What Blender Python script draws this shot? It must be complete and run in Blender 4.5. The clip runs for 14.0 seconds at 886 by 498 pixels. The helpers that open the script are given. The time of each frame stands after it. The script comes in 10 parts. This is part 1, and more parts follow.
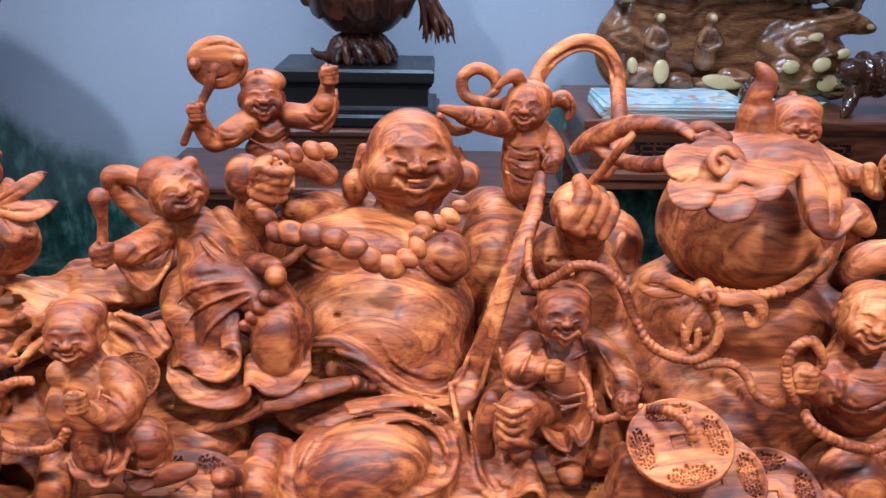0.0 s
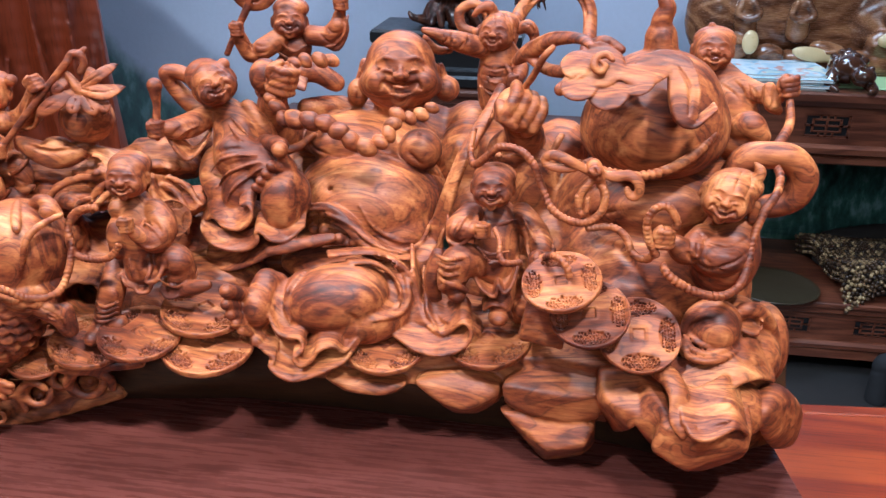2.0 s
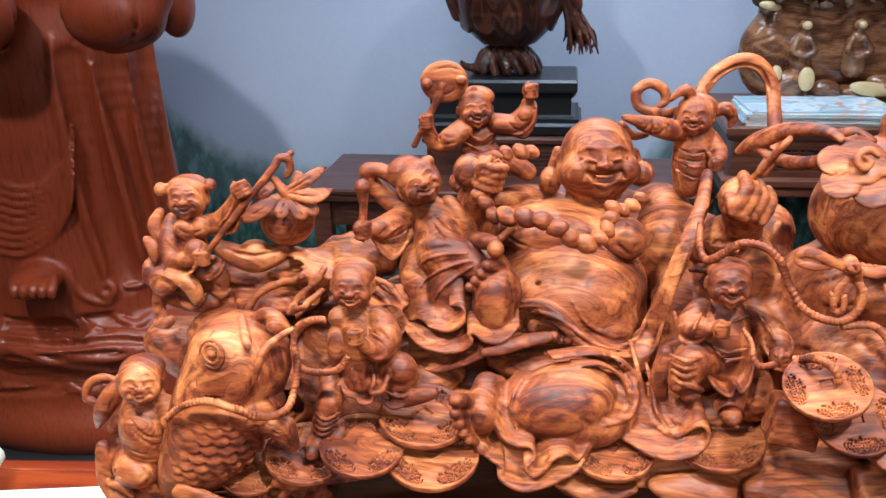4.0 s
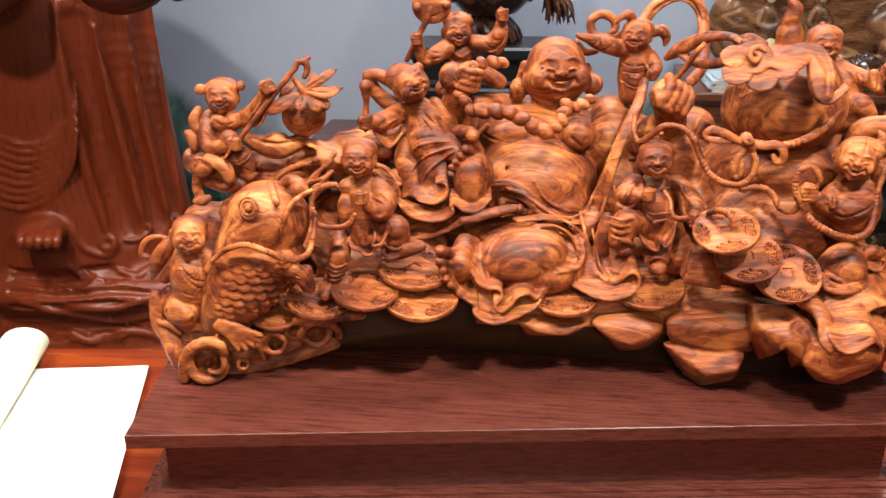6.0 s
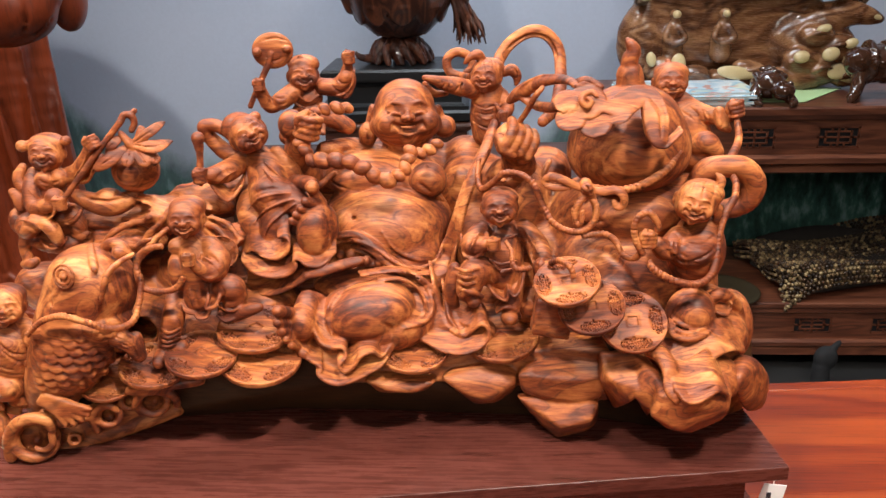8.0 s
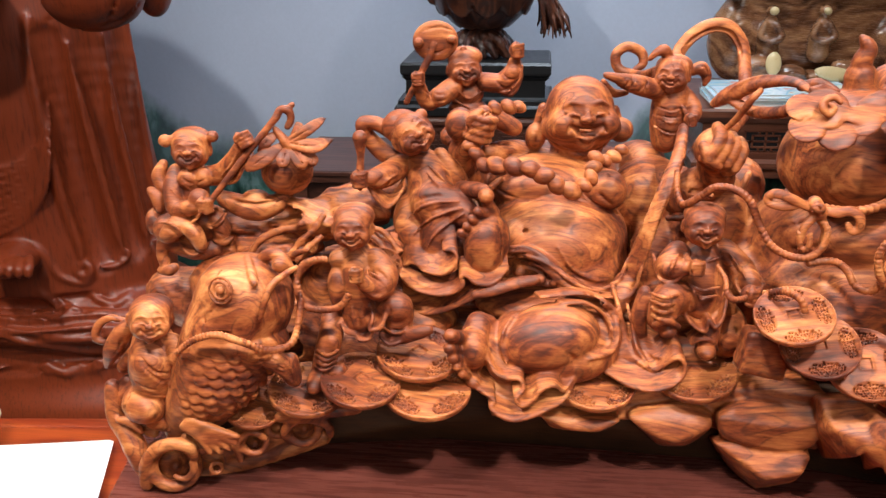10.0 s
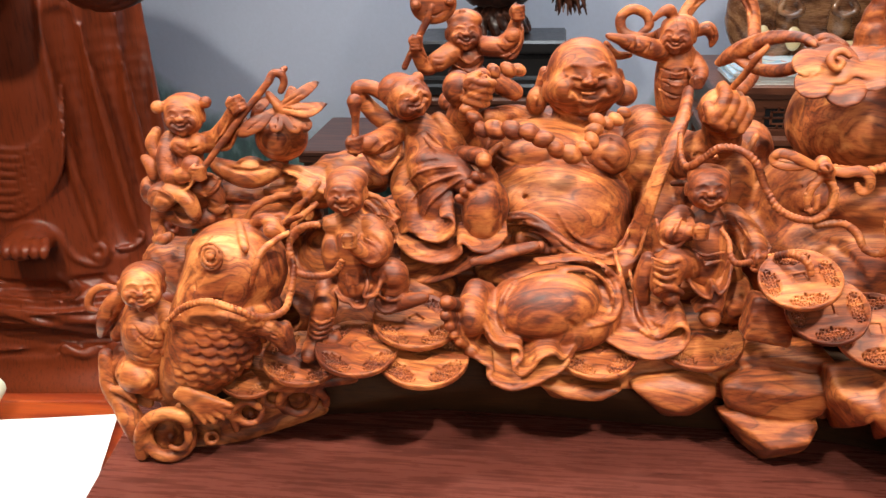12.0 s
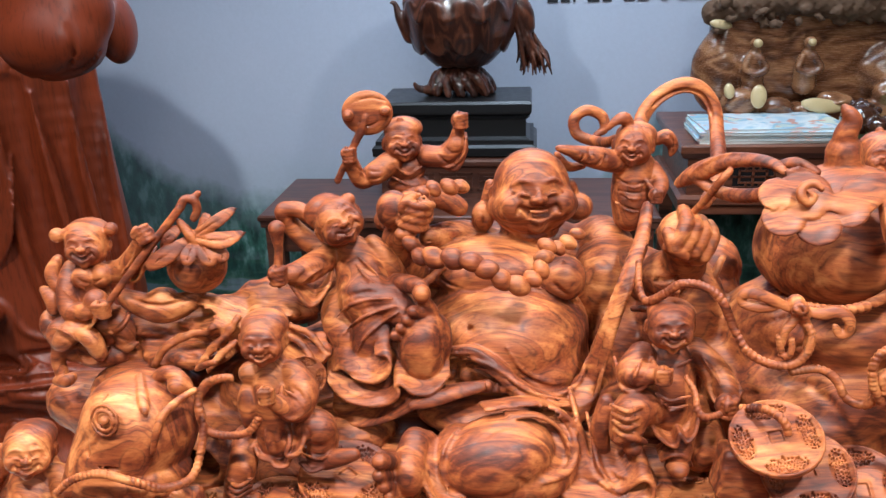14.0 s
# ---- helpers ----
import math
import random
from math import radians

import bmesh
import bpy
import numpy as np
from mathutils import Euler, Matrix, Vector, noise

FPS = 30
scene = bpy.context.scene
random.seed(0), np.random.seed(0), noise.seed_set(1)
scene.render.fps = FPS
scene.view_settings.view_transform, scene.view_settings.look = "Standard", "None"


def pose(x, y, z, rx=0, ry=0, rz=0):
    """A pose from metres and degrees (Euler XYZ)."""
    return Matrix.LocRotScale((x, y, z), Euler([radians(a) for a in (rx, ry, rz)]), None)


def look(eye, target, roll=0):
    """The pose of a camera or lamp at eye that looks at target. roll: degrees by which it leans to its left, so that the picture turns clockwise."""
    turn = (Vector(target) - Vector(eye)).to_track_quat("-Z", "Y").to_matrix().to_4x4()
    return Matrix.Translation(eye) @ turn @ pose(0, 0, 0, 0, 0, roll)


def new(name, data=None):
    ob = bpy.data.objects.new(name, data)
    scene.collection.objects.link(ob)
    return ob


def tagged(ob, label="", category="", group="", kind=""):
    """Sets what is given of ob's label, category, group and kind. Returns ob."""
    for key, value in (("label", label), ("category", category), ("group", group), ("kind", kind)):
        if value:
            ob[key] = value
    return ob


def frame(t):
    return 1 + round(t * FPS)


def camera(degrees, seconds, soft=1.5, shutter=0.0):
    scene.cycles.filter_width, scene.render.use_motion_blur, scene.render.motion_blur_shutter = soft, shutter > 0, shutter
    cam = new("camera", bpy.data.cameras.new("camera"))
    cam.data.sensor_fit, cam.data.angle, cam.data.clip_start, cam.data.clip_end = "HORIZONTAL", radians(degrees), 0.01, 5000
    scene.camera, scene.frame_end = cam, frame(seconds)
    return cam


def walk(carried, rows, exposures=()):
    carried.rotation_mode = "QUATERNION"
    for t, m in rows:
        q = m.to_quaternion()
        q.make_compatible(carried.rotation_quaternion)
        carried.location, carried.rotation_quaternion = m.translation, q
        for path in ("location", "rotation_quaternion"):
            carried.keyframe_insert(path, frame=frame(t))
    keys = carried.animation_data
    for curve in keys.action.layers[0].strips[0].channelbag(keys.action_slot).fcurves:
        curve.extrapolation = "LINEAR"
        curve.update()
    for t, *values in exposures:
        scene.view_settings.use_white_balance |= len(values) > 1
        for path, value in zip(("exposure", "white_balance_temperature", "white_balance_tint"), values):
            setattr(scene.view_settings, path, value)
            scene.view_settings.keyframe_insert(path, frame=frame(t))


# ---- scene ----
cam = camera(54.4, 14.0, soft=1.5)
METRES, EYE, TILT, LEAN, TURN = 1.2, 1.307, -21.0, -0.7, 0.0
ROWS = [
    (0.0, 0.0, 0.0, 0.0, 0.0, 0.0, 0.0),
    (0.5, 0.0226, -0.0469, -0.0051, -0.82, 0.93, 0.4),
    (1.0, 0.0444, -0.0701, -0.0355, -0.61, 0.47, 0.12),
    (1.5, 0.0811, -0.0777, -0.0354, 2.23, -1.1, -1.51),
    (2.0, 0.0888, -0.1055, -0.0494, 7.51, -1.76, -3.05),
    (2.5, 0.0804, -0.1239, -0.0419, 11.07, -1.29, -3.4),
    (3.0, 0.0363, -0.1006, -0.0147, 10.31, 0.39, -2.09),
    (5.5, -0.0586, -0.1748, -0.0548, 6.42, 0.13, -1.81),
    (6.0, -0.0164, -0.2267, -0.0878, 7.21, -0.48, -1.43),
    (6.5, 0.0246, -0.2781, -0.1004, 6.95, -0.42, -0.84),
    (7.0, 0.0541, -0.2952, -0.105, 5.64, 0.12, -0.04),
    (7.5, 0.0593, -0.2599, -0.0895, 4.34, 0.29, 0.58),
    (8.0, 0.05, -0.1943, -0.059, 3.56, 0.38, 0.78),
    (8.5, 0.0124, -0.1414, -0.0452, 3.8, 0.19, 0.21),
    (9.0, -0.014, -0.1392, -0.0354, 4.38, 0.51, -0.3),
    (11.5, -0.0523, -0.1289, -0.0591, 8.61, -1.23, -1.6),
    (12.0, -0.0294, -0.1227, -0.0546, 7.72, -1.12, -0.77),
    (12.5, 0.0007, -0.1068, -0.0397, 5.46, 0.25, 0.23),
    (13.0, 0.0106, -0.087, -0.0174, 4.08, 1.38, 0.51),
    (13.5, 0.003, -0.0715, -0.0048, 4.53, 2.0, 0.26),
    (14.0, -0.0148, -0.0667, -0.0025, 6.11, 1.75, 0.15),
]
walk(cam, [(t, pose(0, 0, EYE, TILT, LEAN, TURN) @ pose(METRES * x, METRES * y, METRES * z, 90 + pitch, roll, yaw)) for t, x, y, z, yaw, pitch, roll in ROWS],
     exposures=[(0.0, 0.0, 5100, 7), (1.5, 0.0, 5080, 7), (3.0, 0.1, 5200, 7), (5.5, 0.05, 6500, 10), (6.5, 0.13, 7050, 10), (7.5, 0.04, 6800, 10), (9.0, 0.0, 6200, 8), (11.5, 0.05, 6600, 10), (12.4, 0.12, 6900, 9), (13.0, 0.05, 5850, 7), (14.0, 0.03, 5700, 6)])

# ---- light ----
world = bpy.data.worlds.new("shop_air")
scene.world = world
world.use_nodes = True
world.node_tree.nodes["Background"].inputs[0].default_value = (0.75, 0.85, 1.0, 1)
world.node_tree.nodes["Background"].inputs[1].default_value = 0.06


def lamp(name, kind, place, target, watts, colour, size, spread=None):
    d = bpy.data.lights.new(name, kind)
    d.energy, d.color = watts, colour
    if kind == "AREA":
        d.shape, d.size = "DISK", size
        if spread:
            d.spread = radians(spread)
    else:
        d.shadow_soft_size = size
        if kind == "SPOT":
            d.spot_size, d.spot_blend = radians(spread or 60), 0.6
    ob = new(name, d)
    ob.matrix_world = look(place, target)
    return ob


WARM, NEUTRAL, COOL = (1.0, 0.86, 0.70), (1.0, 0.95, 0.88), (0.80, 0.90, 1.0)
CEIL = 2.85
# downlights in the ceiling: over the table, and a row along the back wall
DOWNLIGHTS = [(-0.60, -0.50, 190, 80), (0.66, -0.48, 226, 80), (0.0, 0.95, 95, 80), (-1.35, 0.45, 150, 100), (0.95, 1.45, 60, 120)]
for dx, dy, w, cone in DOWNLIGHTS:
    lamp("downlight_lamp", "SPOT", (dx, dy, CEIL - 0.04), (dx * 0.75, dy + (0.55 if dy < 0.5 else -0.2 if dx == 0 else 0.45), 0.9), w, NEUTRAL, 0.075, cone)
# soft fill lamps added below the ceiling, front and back, without fixtures
lamp("fill_lamp", "AREA", (0.5, -2.5, CEIL - 0.05), (0.15, 0.0, 0.9), 56, NEUTRAL, 1.4)
lamp("fill_lamp", "AREA", (0.0, 2.0, CEIL - 0.05), (0.0, 2.4, 0), 38, COOL, 1.0)

# ---- materials ----
class Nodes:
    """A short way to write node trees."""

    def __init__(self, name, rough=0.5, metal=0.0, spec=0.5):
        self.m = bpy.data.materials.new(name)
        self.m.use_nodes = True
        self.t = self.m.node_tree
        self.p = self.t.nodes["Principled BSDF"]
        self.p.inputs["Roughness"].default_value = rough
        self.p.inputs["Metallic"].default_value = metal
        self.p.inputs["Specular IOR Level"].default_value = spec

    def add(self, kind, **values):
        n = self.t.nodes.new(kind)
        for key, value in values.items():
            n.inputs[key.replace("_", " ")].default_value = value
        return n

    def link(self, a, b):
        self.t.links.new(a, b)

    def where(self, space, scale=(1, 1, 1), turn=(0, 0, 0), shift=(0, 0, 0)):
        if space == "world":
            src = self.add("ShaderNodeNewGeometry").outputs["Position"]
        else:
            src = self.add("ShaderNodeTexCoord").outputs["Object"]
        mp = self.add("ShaderNodeMapping")
        mp.inputs["Location"].default_value = shift
        mp.inputs["Scale"].default_value = scale
        mp.inputs["Rotation"].default_value = [radians(a) for a in turn]
        self.link(src, mp.inputs["Vector"])
        return mp.outputs[0]

    def noise(self, at, scale, detail=4, rough=0.55, distort=0.0):
        n = self.add("ShaderNodeTexNoise", Scale=scale, Detail=detail, Roughness=rough, Distortion=distort)
        self.link(at, n.inputs["Vector"])
        return n.outputs["Fac"]

    def math(self, op, a, b=0.0, c=None):
        n = self.add("ShaderNodeMath")
        n.operation = op
        for i, v in enumerate((a, b) if c is None else (a, b, c)):
            if isinstance(v, (int, float)):
                n.inputs[i].default_value = v
            else:
                self.link(v, n.inputs[i])
        return n.outputs[0]

    def ramp(self, fac, *stops):
        n = self.add("ShaderNodeValToRGB")
        e = n.color_ramp.elements
        while len(e) < len(stops):
            e.new(0.5)
        for el, (pos, col) in zip(e, stops):
            el.position = pos
            el.color = (*col, 1) if len(col) == 3 else (col[0], col[0], col[0], 1)
        self.link(fac, n.inputs[0])
        return n.outputs[0]

    def mix(self, fac, a, b, how="MIX"):
        n = self.add("ShaderNodeMix")
        n.data_type, n.blend_type = "RGBA", how
        for socket, v in ((n.inputs[0], fac), (n.inputs[6], a), (n.inputs[7], b)):
            if isinstance(v, (int, float)):
                socket.default_value = v
            elif isinstance(v, tuple):
                socket.default_value = (*v, 1)
            else:
                self.link(v, socket)
        return n.outputs[2]

    def colour(self, c):
        if isinstance(c, tuple):
            self.p.inputs["Base Color"].default_value = (*c, 1)
        else:
            self.link(c, self.p.inputs["Base Color"])

    def rough(self, v):
        self.link(v, self.p.inputs["Roughness"])

    def bump(self, height, strength=0.3, distance=0.002):
        n = self.add("ShaderNodeBump", Strength=strength, Distance=distance)
        self.link(height, n.inputs["Height"])
        self.link(n.outputs[0], self.p.inputs["Normal"])


def wood(name, dark, mid, light, stretch=(1, 4, 4), turn=(0, 0, 0), scale=6.0, rings=9.0, rough=0.4, coat=0.0,
         relief=0.25, space="world", band=0.55, heart=0.0):
    """Figured wood: wandering year rings, pores along the grain, dark heartwood zones at a larger scale."""
    n = Nodes(name, rough)
    at = n.where(space, stretch, turn)
    low = n.noise(at, scale, 2.0, 0.45, 0.5)
    ring = n.math("SINE", n.math("MULTIPLY", low, rings * 6.283))
    ring = n.math("MULTIPLY_ADD", ring, 0.5, 0.5)
    fine = n.noise(n.where(space, tuple(a * (1 if a == min(stretch) else 5) for a in stretch), turn), scale * 9, 5, 0.65)
    big = n.noise(at, scale * 1.1, 3, 0.55, 0.8)
    f = n.math("MULTIPLY_ADD", ring, band * 0.5, n.math("MULTIPLY", big, 0.55))
    f = n.math("ADD", f, n.math("MULTIPLY_ADD", fine, 0.5, -0.22))
    col = n.ramp(f, (0.16, dark), (0.42, mid), (0.62, light), (0.9, tuple(min(1, c * 1.25) for c in light)))
    if heart:
        zone = n.noise(at, scale * 0.9, 4, 0.6, 0.9)
        long = n.noise(n.where(space, tuple(a * (1 if a == min(stretch) else 2.4) for a in stretch), turn), scale * 3.2, 3, 0.6, 0.7)
        streak = n.math("ADD", n.math("MULTIPLY", zone, 0.55), n.math("MULTIPLY_ADD", long, 0.45, n.math("MULTIPLY_ADD", ring, 0.05, -0.025)))
        mask = n.ramp(streak, (0.37, (1.0,)), (0.53, (0.0,)))
        col = n.mix(n.math("MULTIPLY", mask, heart), col, tuple(a * 1.5 + 0.004 for a in dark))
    pores = n.ramp(fine, (0.36, (0.45,)), (0.47, (1.0,)))
    n.colour(n.mix(0.55, col, pores, "MULTIPLY"))
    n.rough(n.math("MULTIPLY_ADD", fine, 0.25, rough - 0.12))
    n.bump(fine, relief, 0.0012)
    n.p.inputs["Coat Weight"].default_value = coat
    n.p.inputs["Coat Roughness"].default_value = 0.15
    return n.m


def plain(name, col, rough=0.6, metal=0.0, grain=40.0, vary=0.12, relief=0.12, coat=0.0):
    n = Nodes(name, rough, metal)
    a = n.noise(n.where("world"), grain, 5)
    b = n.noise(n.where("world"), grain * 0.08, 3)
    f = n.math("ADD", n.math("MULTIPLY", a, 0.5), n.math("MULTIPLY", b, 0.5))
    n.colour(n.mix(f, tuple(c * (1 - vary) for c in col), tuple(min(1, c * (1 + vary)) for c in col)))
    n.rough(n.math("MULTIPLY_ADD", a, 0.2, rough - 0.1))
    n.bump(a, relief, 0.001)
    n.p.inputs["Coat Weight"].default_value = coat
    n.p.inputs["Coat Roughness"].default_value = 0.08
    return n.m


def rosewood():
    """Figured rosewood: gold and red-brown growth layers that the carving cuts into flowing contours, with fine dark lines and pores."""
    n = Nodes("carved_rosewood", 0.40, spec=0.33)
    turn, shift = (14, 10, -12), (0.37, 2.4, -1.64)
    layer = n.noise(n.where("world", (1.0, 4.6, 2.3), turn, shift), 8.0, 2.5, 0.45, 0.7)
    ring = n.math("MULTIPLY_ADD", n.math("SINE", n.math("MULTIPLY", layer, 70.0)), 0.5, 0.5)
    line = n.math("POWER", n.math("MULTIPLY_ADD", n.math("SINE", n.math("MULTIPLY", layer, 120.0)), 0.5, 0.5), 6.0)
    streak = n.noise(n.where("world", (1.0, 7.0, 4.5), turn, shift), 16.0, 4, 0.5, 1.2)
    fine = n.noise(n.where("world", (1.3, 8.0, 9.0), turn, shift), 70.0, 4, 0.6, 0.3)
    big = n.noise(n.where("world", (1.0, 1.6, 1.5), (20, -14, 30), shift), 9.0, 3, 0.5, 0.8)
    tone = n.math("ADD", n.math("MULTIPLY", big, 0.17), n.math("MULTIPLY_ADD", layer, 0.48, n.math("MULTIPLY_ADD", streak, 0.50, n.math("MULTIPLY_ADD", ring, 0.06, n.math("MULTIPLY_ADD", fine, 0.20, -0.186)))))
    col = n.ramp(tone, (0.30, (0.036, 0.008, 0.005)), (0.42, (0.125, 0.026, 0.010)), (0.50, (0.240, 0.056, 0.016)), (0.60, (0.400, 0.120, 0.033)), (0.74, (0.62, 0.250, 0.080)))
    col = n.mix(n.math("MULTIPLY", n.math("MULTIPLY", line, n.ramp(streak, (0.46, (1.0,)), (0.66, (0.0,)))), 0.62), col, (0.055, 0.015, 0.008))
    pores = n.ramp(fine, (0.34, (0.6,)), (0.46, (1.0,)))
    n.colour(n.mix(0.35, col, pores, "MULTIPLY"))
    n.rough(n.math("MULTIPLY_ADD", fine, 0.25, 0.40))
    marks = n.noise(n.where("world"), 95.0, 2, 0.5, 0.4)
    n.bump(n.math("ADD", n.math("MULTIPLY", fine, 0.4), n.math("ADD", n.math("MULTIPLY", streak, 0.3), n.math("MULTIPLY", marks, 1.3))), 0.28, 0.0014)
    n.p.inputs["Coat Weight"].default_value = 0.03
    n.p.inputs["Coat Roughness"].default_value = 0.22
    return n.m


ROSEWOOD = rosewood()
# darker copy of the carving's wood: shade under the overhang, put into colour
UNDERCUT_SHADE = wood("undercut_shade_wood", (0.020, 0.007, 0.0025), (0.052, 0.020, 0.0065), (0.090, 0.036, 0.012),
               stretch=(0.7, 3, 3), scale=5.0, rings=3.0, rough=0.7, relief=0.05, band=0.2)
UNDERCUT_SHADE.node_tree.nodes["Principled BSDF"].inputs["Specular IOR Level"].default_value = 0.2
STAND_WOOD = wood("stand_rosewood", (0.054, 0.0140, 0.0100), (0.096, 0.0245, 0.0168), (0.150, 0.040, 0.026),
                  stretch=(0.7, 2.0, 3.5), turn=(0, 0, -9), scale=3.2, rings=2.0, rough=0.27, coat=0.0, relief=0.05, band=0.22)
STAND_WOOD.node_tree.nodes["Principled BSDF"].inputs["Specular IOR Level"].default_value = 0.42
TABLE_WOOD = wood("table_wood", (0.082, 0.0080, 0.0016), (0.150, 0.0185, 0.0030), (0.215, 0.034, 0.0052),
                  stretch=(0.45, 4, 4), turn=(0, 0, -6), scale=3.0, rings=5.0, rough=0.38, coat=0.03, relief=0.05)
TABLE_WOOD.node_tree.nodes["Principled BSDF"].inputs["Specular IOR Level"].default_value = 0.25
STATUE_WOOD = wood("statue_wood", (0.192, 0.0295, 0.0085), (0.242, 0.0385, 0.0097), (0.290, 0.0500, 0.0125),
                   stretch=(2.0, 2.0, 0.9), scale=1.6, rings=3.0, rough=0.40, coat=0.10, relief=0.02, band=0.10)
CONSOLE_WOOD = wood("console_wood", (0.06, 0.018, 0.010), (0.135, 0.041, 0.021), (0.20, 0.066, 0.033),
                    stretch=(0.5, 4, 5), scale=4.0, rings=6.0, rough=0.36, coat=0.3, relief=0.08)
VASE_WOOD = wood("vase_wood", (0.018, 0.006, 0.004), (0.065, 0.020, 0.011), (0.14, 0.045, 0.022),
                 stretch=(3, 3, 0.8), scale=5.0, rings=7.0, rough=0.34, coat=0.4)
SIDE_WOOD = wood("side_table_wood", (0.036, 0.012, 0.008), (0.080, 0.027, 0.016), (0.120, 0.042, 0.024),
                 stretch=(0.5, 4, 5), scale=4.0, rings=6.0, rough=0.40, coat=0.2, relief=0.06)
BLACK_WOOD = plain("black_lacquer", (0.012, 0.012, 0.013), 0.38, grain=60, coat=0.2)
BURL = wood("burl_wood", (0.055, 0.020, 0.010), (0.20, 0.080, 0.034), (0.35, 0.165, 0.075),
            stretch=(1.0, 2, 2.5), turn=(0, 10, 0), scale=4.0, rings=6.0, rough=0.25, coat=0.6)
SAPWOOD = plain("cream_sapwood", (0.62, 0.47, 0.24), 0.3, grain=60, coat=0.5)
RESIN = plain("glossy_brown_resin", (0.060, 0.022, 0.010), 0.12, grain=30, vary=0.5, coat=1.0)
GOLD_BOARD = wood("amber_board_wood", (0.44, 0.20, 0.06), (0.64, 0.36, 0.12), (0.78, 0.50, 0.20),
                  stretch=(1, 2, 2), scale=5, rings=5, rough=0.4, coat=0.2)
BARK = plain("rough_bark", (0.13, 0.072, 0.040), 0.85, grain=60, vary=0.6, relief=0.5)
PAPER = plain("white_paper", (0.86, 0.86, 0.82), 0.8, grain=200, vary=0.03, relief=0.02)
NOTE = plain("yellowish_paper", (0.90, 0.88, 0.62), 0.8, grain=200, vary=0.06, relief=0.02)
GREEN_PAPER = plain("pale_green_paper", (0.48, 0.68, 0.34), 0.7, grain=90, vary=0.1)
PLASTER = plain("ceiling_paint", (0.78, 0.79, 0.80), 0.9, grain=60, vary=0.03)
TILE = plain("floor_tile", (0.022, 0.021, 0.021), 0.5, grain=20, vary=0.25)
# for walls out of view: dark enough to keep bounced light low
LOW_BOUNCE_WALL = plain("low_bounce_wall", (0.30, 0.27, 0.24), 0.8, grain=30, vary=0.1)
BLACK = plain("plain_black", (0.012, 0.012, 0.014), 0.4)
ORANGE = plain("orange_handle", (0.75, 0.30, 0.04), 0.4, coat=0.4)
STEEL = plain("dull_steel", (0.32, 0.33, 0.34), 0.38, 1.0)
INK = plain("black_ink", (0.015, 0.015, 0.02), 0.6)


def wall_paint():
    """Pale blue wall whose lower part is painted with misty hills, trees and water."""
    n = Nodes("painted_wall", 0.75)
    sep = n.add("ShaderNodeSeparateXYZ")
    n.link(n.add("ShaderNodeNewGeometry").outputs["Position"], sep.inputs[0])
    x, z = sep.outputs["X"], sep.outputs["Z"]
    flat = n.where("world", (1, 0, 0))
    tex = n.noise(n.where("world"), 14, 6, 0.6)
    fine = n.noise(n.where("world"), 90, 4, 0.6)
    edge = n.math("MULTIPLY_ADD", tex, 0.10, -0.05)

    def under(height, soft):
        d = n.math("DIVIDE", n.math("SUBTRACT", n.math("ADD", height, edge), z), soft)
        return n.math("MINIMUM", n.math("MAXIMUM", d, 0.0), 1.0)

    def hump(centre, width, height):
        d = n.math("DIVIDE", n.math("SUBTRACT", x, centre), width)
        return n.math("MULTIPLY", n.math("EXPONENT", n.math("MULTIPLY", n.math("MULTIPLY", d, d), -1.0)), height)

    # a pale sky, a misty shore, and a few wooded islands
    sky = n.mix(n.noise(n.where("world"), 1.2, 3), (0.47, 0.53, 0.66), (0.55, 0.60, 0.72))
    col = n.mix(n.math("MULTIPLY", under(0.66, 0.25), 0.6), sky, (0.40, 0.50, 0.54))
    far = n.math("ADD", n.math("MULTIPLY_ADD", n.noise(flat, 3.0, 3), 0.12, 0.44), n.math("ADD", hump(-1.85, 0.42, 0.40), hump(0.42, 0.16, 0.30)))
    trees = n.ramp(n.noise(n.where("world", (1.0, 1, 0.45)), 22, 5, 0.6), (0.35, (0.006, 0.032, 0.026)), (0.52, (0.04, 0.13, 0.10)), (0.66, (0.20, 0.34, 0.32)))
    col = n.mix(n.math("MULTIPLY", under(far, 0.10), 0.85), col, n.mix(0.2, trees, (0.08, 0.18, 0.16)))
    near = n.math("ADD", n.math("MULTIPLY_ADD", n.noise(flat, 4.1, 4), 0.30, 0.24), n.math("ADD", hump(0.75, 0.30, 0.20), hump(1.35, 0.35, 0.12)))
    col = n.mix(under(near, 0.05), col, trees)
    water = n.math("MULTIPLY", under(0.26, 0.15), 0.7)
    col = n.mix(water, col, n.ramp(n.noise(n.where("world", (0.5, 1, 2.0)), 9, 4), (0.42, (0.02, 0.07, 0.06)), (0.55, (0.10, 0.22, 0.14)), (0.62, (0.34, 0.42, 0.48))))
    n.colour(n.mix(0.12, col, n.ramp(fine, (0.3, (0.6,)), (0.7, (1.0,))), "MULTIPLY"))
    n.bump(fine, 0.1, 0.001)
    return n.m


WALL_PAINT = wall_paint()

# ---- shaping tools ----
def part(name, bm, mat, parent=None, label="", smooth=False):
    me = bpy.data.meshes.new(name)
    bm.normal_update()
    bm.to_mesh(me)
    bm.free()
    me.materials.append(mat)
    if smooth:
        me.shade_smooth()
    ob = new(name, me)
    if parent:
        ob.parent = parent
    return tagged(ob, label)


def thing(name, m=None, **tags):
    ob = new(name)
    ob.empty_display_size = 0.05
    if m is not None:
        ob.matrix_world = m
    return tagged(ob, **tags)


